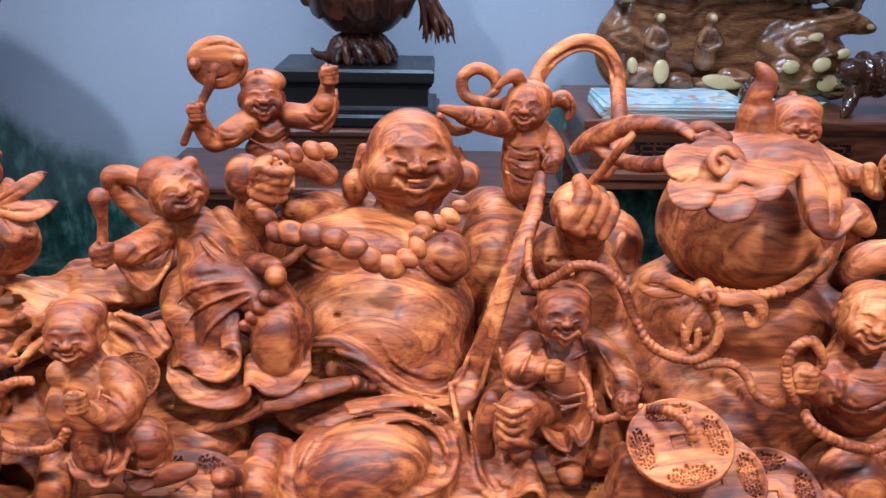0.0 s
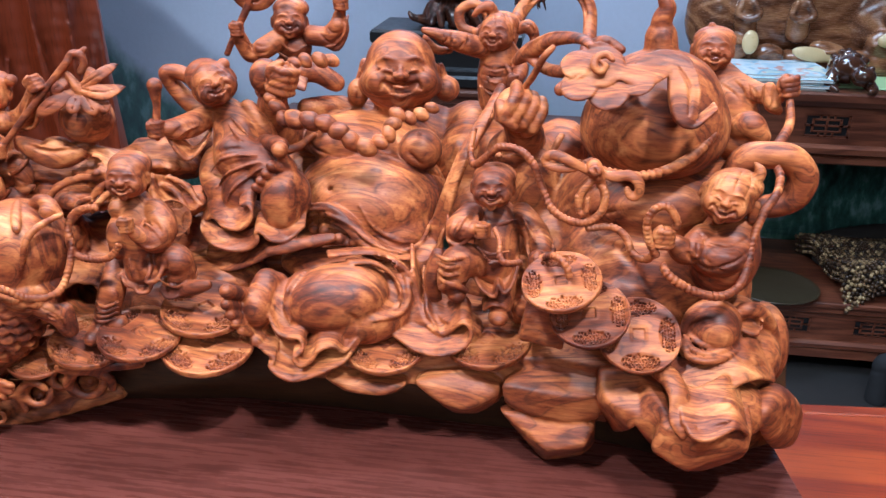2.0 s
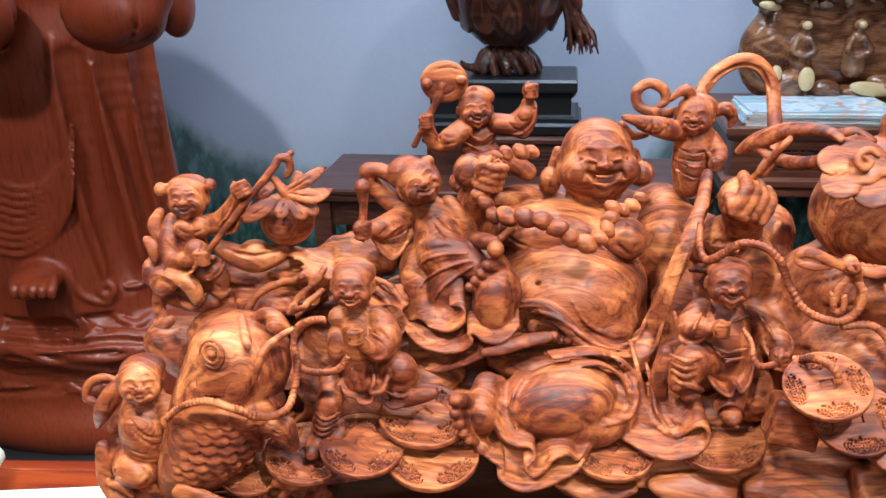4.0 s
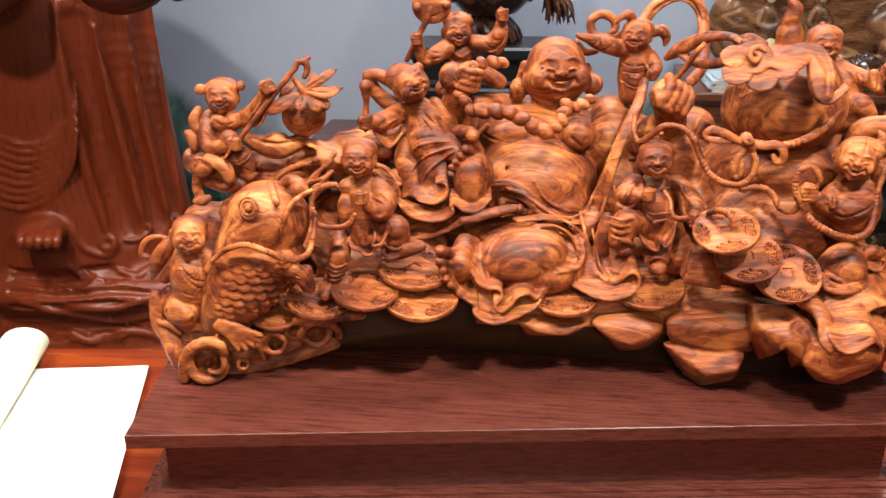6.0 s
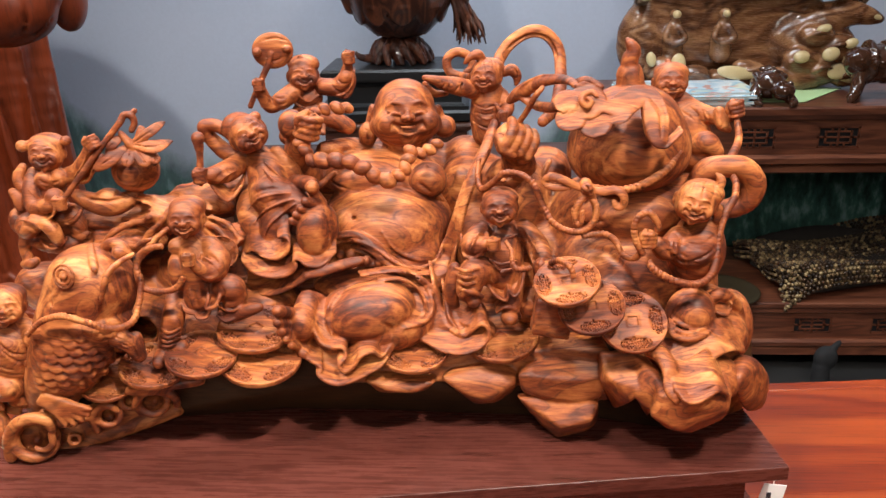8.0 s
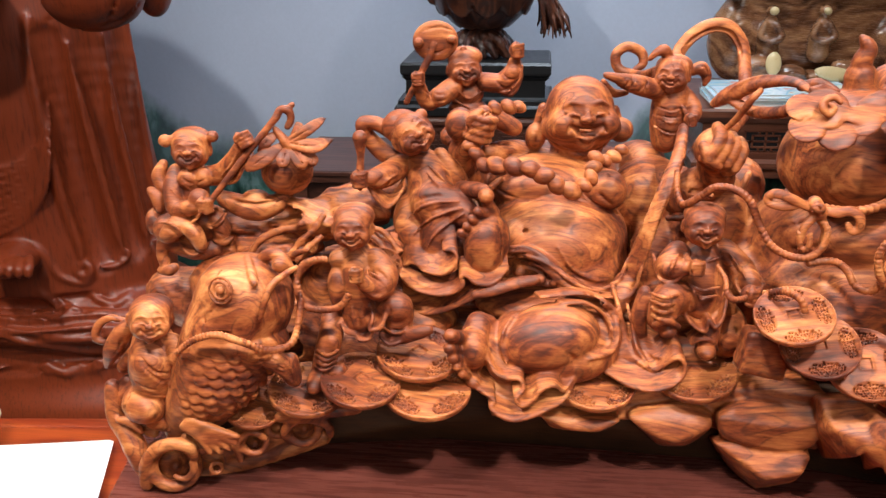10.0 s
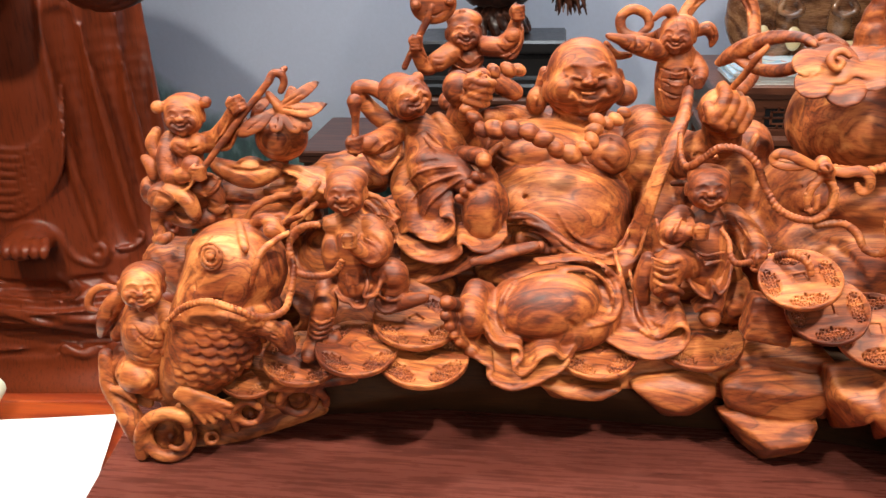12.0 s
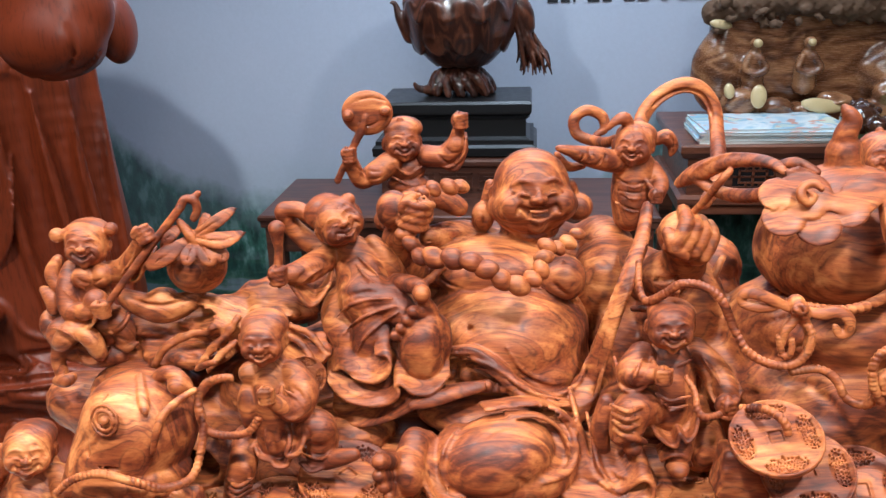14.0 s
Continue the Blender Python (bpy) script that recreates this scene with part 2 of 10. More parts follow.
def box(bm, x0, x1, y0, y1, z0, z1, bevel=0.0):
    b = bmesh.ops.create_cube(bm, size=1.0, matrix=Matrix.Translation(((x0 + x1) / 2, (y0 + y1) / 2, (z0 + z1) / 2))
                              @ Matrix.Diagonal((x1 - x0, y1 - y0, z1 - z0, 1)))
    if bevel:
        edges = list({e for v in b["verts"] for e in v.link_edges})
        bmesh.ops.bevel(bm, geom=edges, offset=bevel, segments=2, profile=0.6, affect="EDGES")
    return bm


def box_of(*a, **k):
    return box(bmesh.new(), *a, **k)


def lathe(profile, seg=40, bm=None, centre=(0, 0)):
    """profile: a row of (radius, height)."""
    bm = bm or bmesh.new()
    rings = []
    for r, z in profile:
        rings.append([bm.verts.new((centre[0] + r * math.cos(6.28318 * i / seg), centre[1] + r * math.sin(6.28318 * i / seg), z))
                      for i in range(seg)])
    for a, b in zip(rings, rings[1:]):
        for i in range(seg):
            bm.faces.new((a[i], a[(i + 1) % seg], b[(i + 1) % seg], b[i]))
    bm.faces.new(rings[0][::-1])
    bm.faces.new(rings[-1])
    return bm


def moulded(profile, x0, x1, y0, y1, bm=None):
    """A moulded block over a rectangle. profile: a row of (outward offset, height), from bottom to top."""
    bm = bm or bmesh.new()
    rings = []
    for o, z in profile:
        rings.append([bm.verts.new(c) for c in ((x0 - o, y0 - o, z), (x1 + o, y0 - o, z), (x1 + o, y1 + o, z), (x0 - o, y1 + o, z))])
    for a, b in zip(rings, rings[1:]):
        for i in range(4):
            bm.faces.new((a[i], a[(i + 1) % 4], b[(i + 1) % 4], b[i]))
    bm.faces.new(rings[0][::-1])
    bm.faces.new(rings[-1])
    return bm


def spline(points, n=6):
    """Catmull-Rom through rows of numbers of any length."""
    p = [np.array(a, float) for a in points]
    if len(p) < 3:
        return p
    p = [2 * p[0] - p[1], *p, 2 * p[-1] - p[-2]]
    out = []
    for i in range(1, len(p) - 2):
        for k in range(n):
            t = k / n
            out.append(0.5 * (2 * p[i] + (p[i + 1] - p[i - 1]) * t + (2 * p[i - 1] - 5 * p[i] + 4 * p[i + 1] - p[i + 2]) * t * t
                              + (3 * p[i] - p[i - 1] - 3 * p[i + 1] + p[i + 2]) * t ** 3))
    out.append(p[-2])
    return out


class Clay:
    """Solid forms melted together on a grid of the given step; all lengths in millimetres."""

    def __init__(self, step=1.5, melt=0.62):
        self.step, self.melt, self.ops = step, melt, []

    def ball(self, x, y, z, rx, ry=None, rz=None, turn=(0, 0, 0), k=3.0, cut=False):
        r = np.array((rx, ry or rx, rz or ry or rx), float)
        m = np.array(Euler([radians(a) for a in turn]).to_matrix())
        c = np.array((x, y, z), float)
        big = r.max()

        def f(p):
            q = (p - c) @ m
            k0 = np.sqrt(((q / r) ** 2).sum(-1)) + 1e-6
            k1 = np.sqrt(((q / r ** 2) ** 2).sum(-1)) + 1e-6
            return k0 * (k0 - 1) / k1
        self.ops.append((f, c - big, c + big, k, cut))

    def limb(self, *nodes, k=3.0, cut=False, n=5, flat=None, thin=1.0):
        """A tube through nodes (x, y, z, radius); with flat (a direction) it is pressed thin along it."""
        pts = np.array(spline(nodes, n) if n > 1 else nodes, float)
        d = np.array(Vector(flat).normalized()) if flat else None

        for a, b in zip(pts, pts[1:]):
            a3, b3, ra, rb = a[:3], b[:3], a[3], b[3]

            def f(p, a3=a3, b3=b3, ra=ra, rb=rb):
                q, ba = p - a3, b3 - a3
                if d is not None:
                    q = q + (q @ d)[..., None] * d * (thin - 1)
                    ba = ba + (ba @ d) * d * (thin - 1)
                h = np.clip((q @ ba) / max(ba @ ba, 1e-6), 0, 1)
                e = np.sqrt(((q - h[..., None] * ba) ** 2).sum(-1)) - (ra + (rb - ra) * h)
                return e if d is None else e / math.sqrt(thin)
            r = max(ra, rb)
            self.ops.append((f, np.minimum(a3, b3) - r, np.maximum(a3, b3) + r, k, cut))

    def disc(self, x, y, z, r, thick, turn=(0, 0, 0), rim=1.0, k=1.0, cut=False):
        m = np.array(Euler([radians(a) for a in turn]).to_matrix())
        c = np.array((x, y, z), float)

        def f(p):
            q = (p - c) @ m
            a = np.sqrt(q[..., 0] ** 2 + q[..., 1] ** 2) - r + rim
            b = np.abs(q[..., 2]) - thick / 2 + rim
            return np.minimum(np.maximum(a, b), 0) + np.sqrt(np.maximum(a, 0) ** 2 + np.maximum(b, 0) ** 2) - rim
        self.ops.append((f, c - r, c + r, k, cut))

    def ring(self, x, y, z, r, tube, turn=(0, 0, 0), k=1.5, cut=False):
        m = np.array(Euler([radians(a) for a in turn]).to_matrix())
        c = np.array((x, y, z), float)

        def f(p):
            q = (p - c) @ m
            a = np.sqrt(q[..., 0] ** 2 + q[..., 1] ** 2) - r
            return np.sqrt(a * a + q[..., 2] ** 2) - tube
        self.ops.append((f, c - r - tube, c + r + tube, k, cut))

    def slab(self, x, y, z, sx, sy, sz, turn=(0, 0, 0), rim=2.0, k=2.0, cut=False):
        m = np.array(Euler([radians(a) for a in turn]).to_matrix())
        c, s = np.array((x, y, z), float), np.array((sx, sy, sz), float) / 2
        big = float(np.linalg.norm(s))

        def f(p):
            q = np.abs((p - c) @ m) - s + rim
            return np.minimum(q.max(-1), 0) + np.sqrt((np.maximum(q, 0) ** 2).sum(-1)) - rim
        self.ops.append((f, c - big, c + big, k, cut))

    def cloth(self, *nodes, into=(0, 1, 0.3), deep=20.0, thick=1.3, k=1.0, n=5, cut=False):
        """A thin sheet: its free edge runs through nodes (x, y, z), and it reaches back along a direction."""
        w = np.array(Vector(into).normalized())
        e1 = np.array(Vector(w).orthogonal().normalized())
        e2 = np.cross(w, e1)
        pts = np.array(spline(nodes, n), float)
        pu, pv, pw = pts @ e1, pts @ e2, pts @ w

        def f(p):
            u, v, s = p @ e1, p @ e2, p @ w
            best = np.full(u.shape, 1e9)
            front = np.zeros(u.shape)
            for i in range(len(pts) - 1):
                du, dv = pu[i + 1] - pu[i], pv[i + 1] - pv[i]
                h = np.clip(((u - pu[i]) * du + (v - pv[i]) * dv) / max(du * du + dv * dv, 1e-6), 0, 1)
                d = (u - pu[i] - h * du) ** 2 + (v - pv[i] - h * dv) ** 2
                m = d < best
                best = np.where(m, d, best)
                front = np.where(m, pw[i] + (pw[i + 1] - pw[i]) * h, front)
            out = np.maximum(np.abs(s - front - deep / 2) - deep / 2, 0)
            return np.sqrt(best + out * out) - thick
        far = pts + w * deep
        lo, hi = np.minimum(pts.min(0), far.min(0)), np.maximum(pts.max(0), far.max(0))
        self.ops.append((f, lo - thick, hi + thick, k, cut))

    def stone(self, x, y, z, rx, ry, rz, turn=(0, 0, 0), seed=0, k=1.2, soft=32.0):
        """A split rock: a broad worn top that slopes to the front, and a few facets under it."""
        rnd = random.Random(seed)
        m = np.array(Euler([radians(a) for a in turn]).to_matrix())
        c, r = np.array((x, y, z), float), np.array((rx, ry, rz), float)
        nrm = []
        for v, d in (((0, -0.55, 0.83), 0.58), ((0.1, -0.85, -0.5), 0.66), ((-0.8, -0.45, 0.3), 0.76), ((0.8, -0.4, 0.35), 0.76), ((-0.65, -0.5, -0.55), 0.74),
                     ((0.6, -0.5, -0.6), 0.74), ((0, 0.1, -1), 0.8), ((0, 1, 0), 0.9), ((0.1, 0.25, 1), 0.72), ((-1, 0.3, 0), 0.9), ((1, 0.3, 0), 0.9), ((0.45, -0.75, 0.4), 0.72)):
            q = np.array(v) + np.array([rnd.uniform(-0.22, 0.22) for _ in range(3)])
            nrm.append((q / np.linalg.norm(q), d + rnd.uniform(-0.07, 0.07)))

        def f(p):
            q = (p - c) @ m / r
            total = 0.0
            for v, d in nrm:
                total = total + np.exp(np.minimum(soft * (q @ v - d), 60))
            return np.log(total) / soft * r.min()
        big = float(r.max()) * 1.3
        self.ops.append((f, c - big, c + big, k, False))

    def rock(self, *corners, soft=0.7, k=1.0):
        """A split rock: the solid between flat faces that span its corners."""
        p = np.array(corners, float)
        mid, faces = p.mean(0), []
        for i in range(len(p)):
            for j in range(i + 1, len(p)):
                for h in range(j + 1, len(p)):
                    v = np.cross(p[j] - p[i], p[h] - p[i])
                    if np.linalg.norm(v) < 1.0:
                        continue
                    v = v / np.linalg.norm(v)
                    v = v if v @ (p[i] - mid) > 0 else -v
                    if ((p - p[i]) @ v).max() < 0.05 and not any(v @ w > 0.999 for w, _ in faces):
                        faces.append((v, float(v @ p[i])))

        def f(q):
            total = 0.0
            for v, d in faces:
                total = total + np.exp(np.minimum((q @ v - d) / soft, 60))
            return np.log(total) * soft
        self.ops.append((f, p.min(0), p.max(0), k, False))

    def mesh(self, name, wobble=0.0, size=14.0):
        st = self.step
        lo = np.min([o[1] for o in self.ops if not o[4]], 0) - 3 * st
        hi = np.max([o[2] for o in self.ops if not o[4]], 0) + 3 * st
        n = np.ceil((hi - lo) / st).astype(int) + 1
        g = np.full(n, 12.0, np.float32)
        axes = [(lo[i] + np.arange(n[i]) * st).astype(np.float32) for i in range(3)]
        for f, a, b, k, cut in self.ops:
            k = k * self.melt
            i0 = np.clip(((a - lo) / st - k / st - 2).astype(int), 0, n - 1)
            i1 = np.clip(((b - lo) / st + k / st + 3).astype(int), 1, n)
            if (i1 <= i0).any():
                continue
            sl = tuple(slice(*s) for s in zip(i0, i1))
            p = np.stack(np.meshgrid(*(axes[i][sl[i]] for i in range(3)), indexing="ij"), -1)
            d, old = f(p).astype(np.float32), g[sl]
            if cut:
                h = np.maximum(k - np.abs(old + d), 0) / max(k, 1e-6)
                g[sl] = np.maximum(old, -d) + h * h * k * 0.25
            else:
                h = np.maximum(k - np.abs(old - d), 0) / max(k, 1e-6)
                g[sl] = np.minimum(old, d) - h * h * k * 0.25
        if wobble:
            x, y, z = np.meshgrid(*axes, indexing="ij", sparse=True)
            w = 6.283 / size
            g += wobble * (np.sin(x * w + 1.7 * np.sin(z * w * 0.6)) * np.sin(z * w * 1.1 + np.sin(y * w * 0.9)) + 0.5 * np.sin(y * w * 1.7 + x * w * 0.8)).astype(np.float32)
        return surface(name, g, lo, st)


def surface(name, g, lo, st):
    """The skin of a solid given on a grid, as a smooth mesh of quads, in metres."""
    s = g < 0
    n = np.array(g.shape)
    cell = np.zeros(n - 1, np.int8)
    for i in (0, 1):
        for j in (0, 1):
            for k in (0, 1):
                cell += s[i:n[0] - 1 + i, j:n[1] - 1 + j, k:n[2] - 1 + k]
    live = (cell > 0) & (cell < 8)
    idx = np.full(n - 1, -1, np.int32)
    at = np.argwhere(live)
    idx[live] = np.arange(len(at))
    total, count = np.zeros((len(at), 3)), np.zeros(len(at))
    corners = [(i, j, k) for i in (0, 1) for j in (0, 1) for k in (0, 1)]
    for a in corners:
        for ax in range(3):
            if a[ax]:
                continue
            b = list(a)
            b[ax] = 1
            ga, gb = g[tuple((at + a).T)], g[tuple((at + b).T)]
            m = (ga < 0) != (gb < 0)
            t = ga[m] / (ga[m] - gb[m])
            q = np.tile(np.array(a, float), (m.sum(), 1))
            q[:, ax] = t
            total[m] += q
            count[m] += 1
    co = (lo + (at + total / count[:, None]) * st) * 0.001
    faces = []
    for ax in range(3):
        u, v = (ax + 1) % 3, (ax + 2) % 3
        sl_a, sl_b = [slice(1, -1)] * 3, [slice(1, -1)] * 3
        sl_a[ax], sl_b[ax] = slice(0, -1), slice(1, None)
        a, b = s[tuple(sl_a)], s[tuple(sl_b)]
        for way in (0, 1):
            e = np.argwhere((a & ~b) if way else (~a & b))
            if not len(e):
                continue
            base = e + 1
            base[:, ax] -= 1
            q = []
            for du, dv in ((-1, -1), (0, -1), (0, 0), (-1, 0)):
                c = base.copy()
                c[:, u] += du
                c[:, v] += dv
                q.append(idx[tuple(c.T)])
            q = np.stack(q if way else q[::-1], 1)
            faces.append(q)
    faces = np.concatenate(faces)
    me = bpy.data.meshes.new(name)
    me.vertices.add(len(co))
    me.vertices.foreach_set("co", co.ravel())
    me.loops.add(faces.size)
    me.loops.foreach_set("vertex_index", faces.ravel().astype(np.int32))
    me.polygons.add(len(faces))
    me.polygons.foreach_set("loop_start", np.arange(0, faces.size, 4, dtype=np.int32))
    me.update(calc_edges=True)
    me.validate()
    me.shade_smooth()
    return me


def modelled(name, clay, mat, parent=None, label="", wobble=0.0, size=14.0, m=None):
    me = clay.mesh(name, wobble, size)
    me.materials.append(mat)
    ob = new(name, me)
    if parent:
        ob.parent = parent
    elif m is not None:
        ob.matrix_world = m
    return tagged(ob, label)


def clay_head(c, x, y, z, r, yaw=0.0, pitch=0.0, roll=0.0, ears=1.0, jaw=1.0, grin=1.35):
    """A round carved head: skull, cheeks, nose, and shallow cuts for eyes and mouth. It faces -y."""
    m = Euler((radians(pitch), radians(roll), radians(yaw))).to_matrix()

    def at(a, b, d):
        q = m @ Vector((a * r, b * r, d * r))
        return (x + q.x, y + q.y, z + q.z)
    turn = (pitch, roll, yaw)
    c.ball(*at(0, 0.02, 0.06), 0.95 * r, 0.95 * r, 0.96 * r, turn=turn, k=0.1 * r)
    c.ball(*at(0, -0.14, -0.38), 0.86 * r * jaw, 0.78 * r, 0.58 * r, turn=turn, k=0.3 * r)
    for s in (-1, 1):
        c.ball(*at(0.47 * s * jaw, -0.62, -0.24), 0.33 * r, k=0.34 * r)
        c.limb((*at(0.64 * s, -0.68, 0.22), 0.02 * r), (*at(0.40 * s, -0.84, 0.36), 0.03 * r), (*at(0.14 * s, -0.89, 0.31), 0.02 * r), k=0.12 * r, n=3)
        c.limb((*at(0.64 * s, -0.76, -0.02), 0.03 * r), (*at(0.41 * s, -0.92, 0.17), 0.075 * r), (*at(0.18 * s, -0.97, 0.02), 0.04 * r), k=0.03 * r, n=3, cut=True)
        c.limb((*at(0.58 * s, -0.78, -0.03), 0.02 * r), (*at(0.38 * s, -0.93, 0.05), 0.04 * r), (*at(0.20 * s, -0.96, 0.0), 0.02 * r), k=0.06 * r, n=3)
        c.limb((*at(0.22 * s, -0.99, -0.10), 0.03 * r), (*at(0.42 * s, -0.96, -0.24), 0.065 * r), (*at(0.52 * s, -0.86, -0.44), 0.04 * r), k=0.06 * r, n=3, cut=True)
        c.ball(*at(0.12 * s, -0.98, -0.10), 0.095 * r, k=0.06 * r)
        if ears:
            c.ball(*at(0.95 * s, 0.06, -0.05), 0.12 * r, 0.20 * r, 0.33 * r * ears, turn=turn, k=0.06 * r)
            c.ball(*at(1.04 * s, -0.06, -0.02), 0.06 * r, 0.09 * r, 0.17 * r, turn=turn, k=0.04 * r, cut=True)
    c.limb((*at(0, -0.92, 0.12), 0.05 * r), (*at(0, -1.03, -0.09), 0.11 * r), k=0.1 * r, n=1)
    c.limb((*at(-0.44, -0.86, -0.26), 0.045 * r), (*at(-0.17, -0.95, -0.44), 0.085 * r * grin), (*at(0, -0.98, -0.475), 0.11 * r * grin), (*at(0.17, -0.95, -0.44), 0.085 * r * grin),
           (*at(0.44, -0.86, -0.26), 0.045 * r), k=0.03 * r, n=3, cut=True)
    c.limb((*at(-0.22, -0.90, -0.57), 0.035 * r), (*at(0, -0.96, -0.62), 0.06 * r), (*at(0.22, -0.90, -0.57), 0.035 * r), k=0.08 * r, n=2)
    c.limb((*at(-0.19, -0.91, -0.375), 0.04 * r), (*at(0, -0.95, -0.395), 0.05 * r), (*at(0.19, -0.91, -0.375), 0.04 * r), k=0.02 * r, n=2)
    c.ball(*at(0, -0.70, -0.78), 0.20 * r, k=0.25 * r)


def clay_fist(c, x, y, z, r, yaw=0.0, roll=0.0, pitch=0.0):
    """A closed hand whose fingers run across the front."""
    m = Euler((radians(pitch), radians(roll), radians(yaw))).to_matrix()

    def at(a, b, d):
        q = m @ Vector((a * r, b * r, d * r))
        return (x + q.x, y + q.y, z + q.z)
    c.ball(x, y, z, 0.9 * r, 0.75 * r, 0.95 * r, turn=(pitch, roll, yaw), k=0.2 * r)
    for i in range(4):
        d = 0.62 - 0.42 * i
        c.limb((*at(0.75, -0.15, d), 0.24 * r), (*at(0.45, -0.72, d), 0.26 * r), (*at(-0.30, -0.85, d), 0.25 * r), (*at(-0.62, -0.50, d), 0.20 * r), k=0.05 * r, n=2)
    c.limb((*at(-0.2, -0.5, 0.9), 0.25 * r), (*at(-0.55, -0.85, 0.55), 0.24 * r), (*at(-0.6, -0.95, 0.1), 0.18 * r), k=0.06 * r, n=2)


def clay_rope(c, *nodes, twist=0.85):
    """A twisted rope through nodes (x, y, z, radius)."""
    pts = [np.array((*p[:3], 0.84 * p[3])) for p in spline(nodes, 14)]
    run = 0.0
    for a, b in zip(pts, pts[1:]):
        run += float(np.linalg.norm(b[:3] - a[:3]))
        if run >= twist * a[3]:
            run = 0.0
            d = Vector(b[:3] - a[:3]).normalized()
            q = d.to_track_quat("X", "Z") @ Euler((0, 0.0, radians(38))).to_quaternion()
            c.ball(*a[:3], 0.62 * a[3], 1.02 * a[3], 1.02 * a[3], turn=[math.degrees(t) for t in q.to_euler()], k=0.12 * a[3])

# ---- the room ----
FLOOR = -0.08
WALL_Y = 2.95
tagged(part("floor", box_of(-3.2, 3.4, -3.0, 3.15, FLOOR - 0.1, FLOOR), TILE), "grey-beige polished tile floor of the shop", "floor", kind="structure")
tagged(part("wall_north", box_of(-3.2, 3.4, WALL_Y, 3.15, FLOOR, CEIL), WALL_PAINT), "pale blue wall with a painted misty landscape along its foot", "wall", kind="structure")
# three unseen walls, coloured to hold down the fill in the room
tagged(part("wall_south", box_of(-3.2, 3.4, -3.2, -3.0, FLOOR, CEIL), LOW_BOUNCE_WALL), "unseen plain wall in a dull grey-brown that cuts bounced light", "wall", kind="structure")
tagged(part("wall_west", box_of(-3.4, -3.2, -3.2, 3.15, FLOOR, CEIL), LOW_BOUNCE_WALL), "unseen plain wall in a dull grey-brown that cuts bounced light", "wall", kind="structure")
tagged(part("wall_east", box_of(3.4, 3.6, -3.2, 3.15, FLOOR, CEIL), LOW_BOUNCE_WALL), "unseen plain wall in a dull grey-brown that cuts bounced light", "wall", kind="structure")
tagged(part("ceiling", box_of(-3.4, 3.6, -3.2, 3.15, CEIL, CEIL + 0.1), PLASTER), "plain white ceiling", "ceiling", kind="structure")

# painted lettering high on the wall, only its lower edge in sight: plain bars
sign = thing("wall_lettering", label="row of black painted capital letters on the pale wall", category="lettering")
bx = 0.03
for w in (0.035, 0.03, 0.008, 0.0, 0.04, 0.03, 0.0, 0.035, 0.035, 0.0, 0.02, 0.0, 0.04, 0.04, 0.035, 0.04):
    if w:
        part("letter_bar", box_of(bx, bx + w, WALL_Y - 0.004, WALL_Y + 0.01, 1.152, 1.20), INK, sign)
    bx += (w or 0.02) + 0.010


# ---- the table with the carving ----
TABLE_Z = 0.804
table = thing("display_table", pose(0.0, 0.637, 0.0, 0, 0, 5.0), label="large varnished red-brown wooden display table", category="table")
for i in range(6):
    y1 = -0.008 - 0.19 * i
    part("plank", box_of(-1.35, 1.45, y1 - 0.1898, y1, TABLE_Z - 0.035, TABLE_Z, bevel=0.0002), TABLE_WOOD, table)
part("edge_board", box_of(-1.37, 1.47, -0.007, 0.012, TABLE_Z - 0.06, TABLE_Z, bevel=0.003), TABLE_WOOD, table)
part("apron", box_of(-1.28, 1.38, -1.08, -1.05, TABLE_Z - 0.15, TABLE_Z - 0.036), TABLE_WOOD, table)
part("apron", box_of(-1.28, 1.38, -0.09, -0.06, TABLE_Z - 0.15, TABLE_Z - 0.036), TABLE_WOOD, table)
for lx in (-1.27, 1.29):
    for ly in (-1.09, -0.13):
        part("leg", moulded([(-0.006, FLOOR), (0.0, FLOOR + 0.05), (0.0, TABLE_Z - 0.0355)], lx, lx + 0.08, ly, ly + 0.08), TABLE_WOOD, table)

# the moulded plinth under the carving
CARVED = pose(-0.027, 0.2865, 0.929, 0, 0, 8.05)
PD = 0.30
plinth = thing("plinth", CARVED, label="dark rosewood plinth with stepped mouldings and a cut-out front", category="plinth")
part("top_slab", moulded([(-0.0222, -0.0235), (-0.0205, -0.0200), (-0.0150, -0.0170), (-0.0085, -0.0150), (-0.0080, -0.0125), (-0.0006, -0.0122), (0.0, -0.0116), (0.0, -0.0006), (-0.0006, 0.0)],
                         -0.317, 0.317, 0.0, PD), STAND_WOOD, plinth)
part("neck", moulded([(-0.0222, -0.0664), (-0.0222, -0.0236)], -0.317, 0.317, 0.0, PD), STAND_WOOD, plinth)
STEPS = [(0.008, -0.0835), (0.008, -0.0808), (0.0055, -0.0802), (0.0055, -0.0783), (0.001, -0.0776), (0.001, -0.0756), (-0.003, -0.075),
         (-0.003, -0.073), (-0.0075, -0.0723), (-0.0075, -0.0711), (-0.012, -0.0703), (-0.012, -0.0684), (-0.018, -0.0678), (-0.018, -0.0665)]
part("upper_moulding", moulded(STEPS, -0.317, 0.317, 0.0, PD), STAND_WOOD, plinth)
FOOT = [(0.024, -0.1245), (0.024, -0.1168), (0.02, -0.1154), (0.02, -0.1108), (0.0165, -0.1093),
         (0.0165, -0.1047), (0.012, -0.1032), (0.012, -0.0971), (0.0085, -0.0955), (0.0035, -0.0894), (0.0035, -0.0835)]
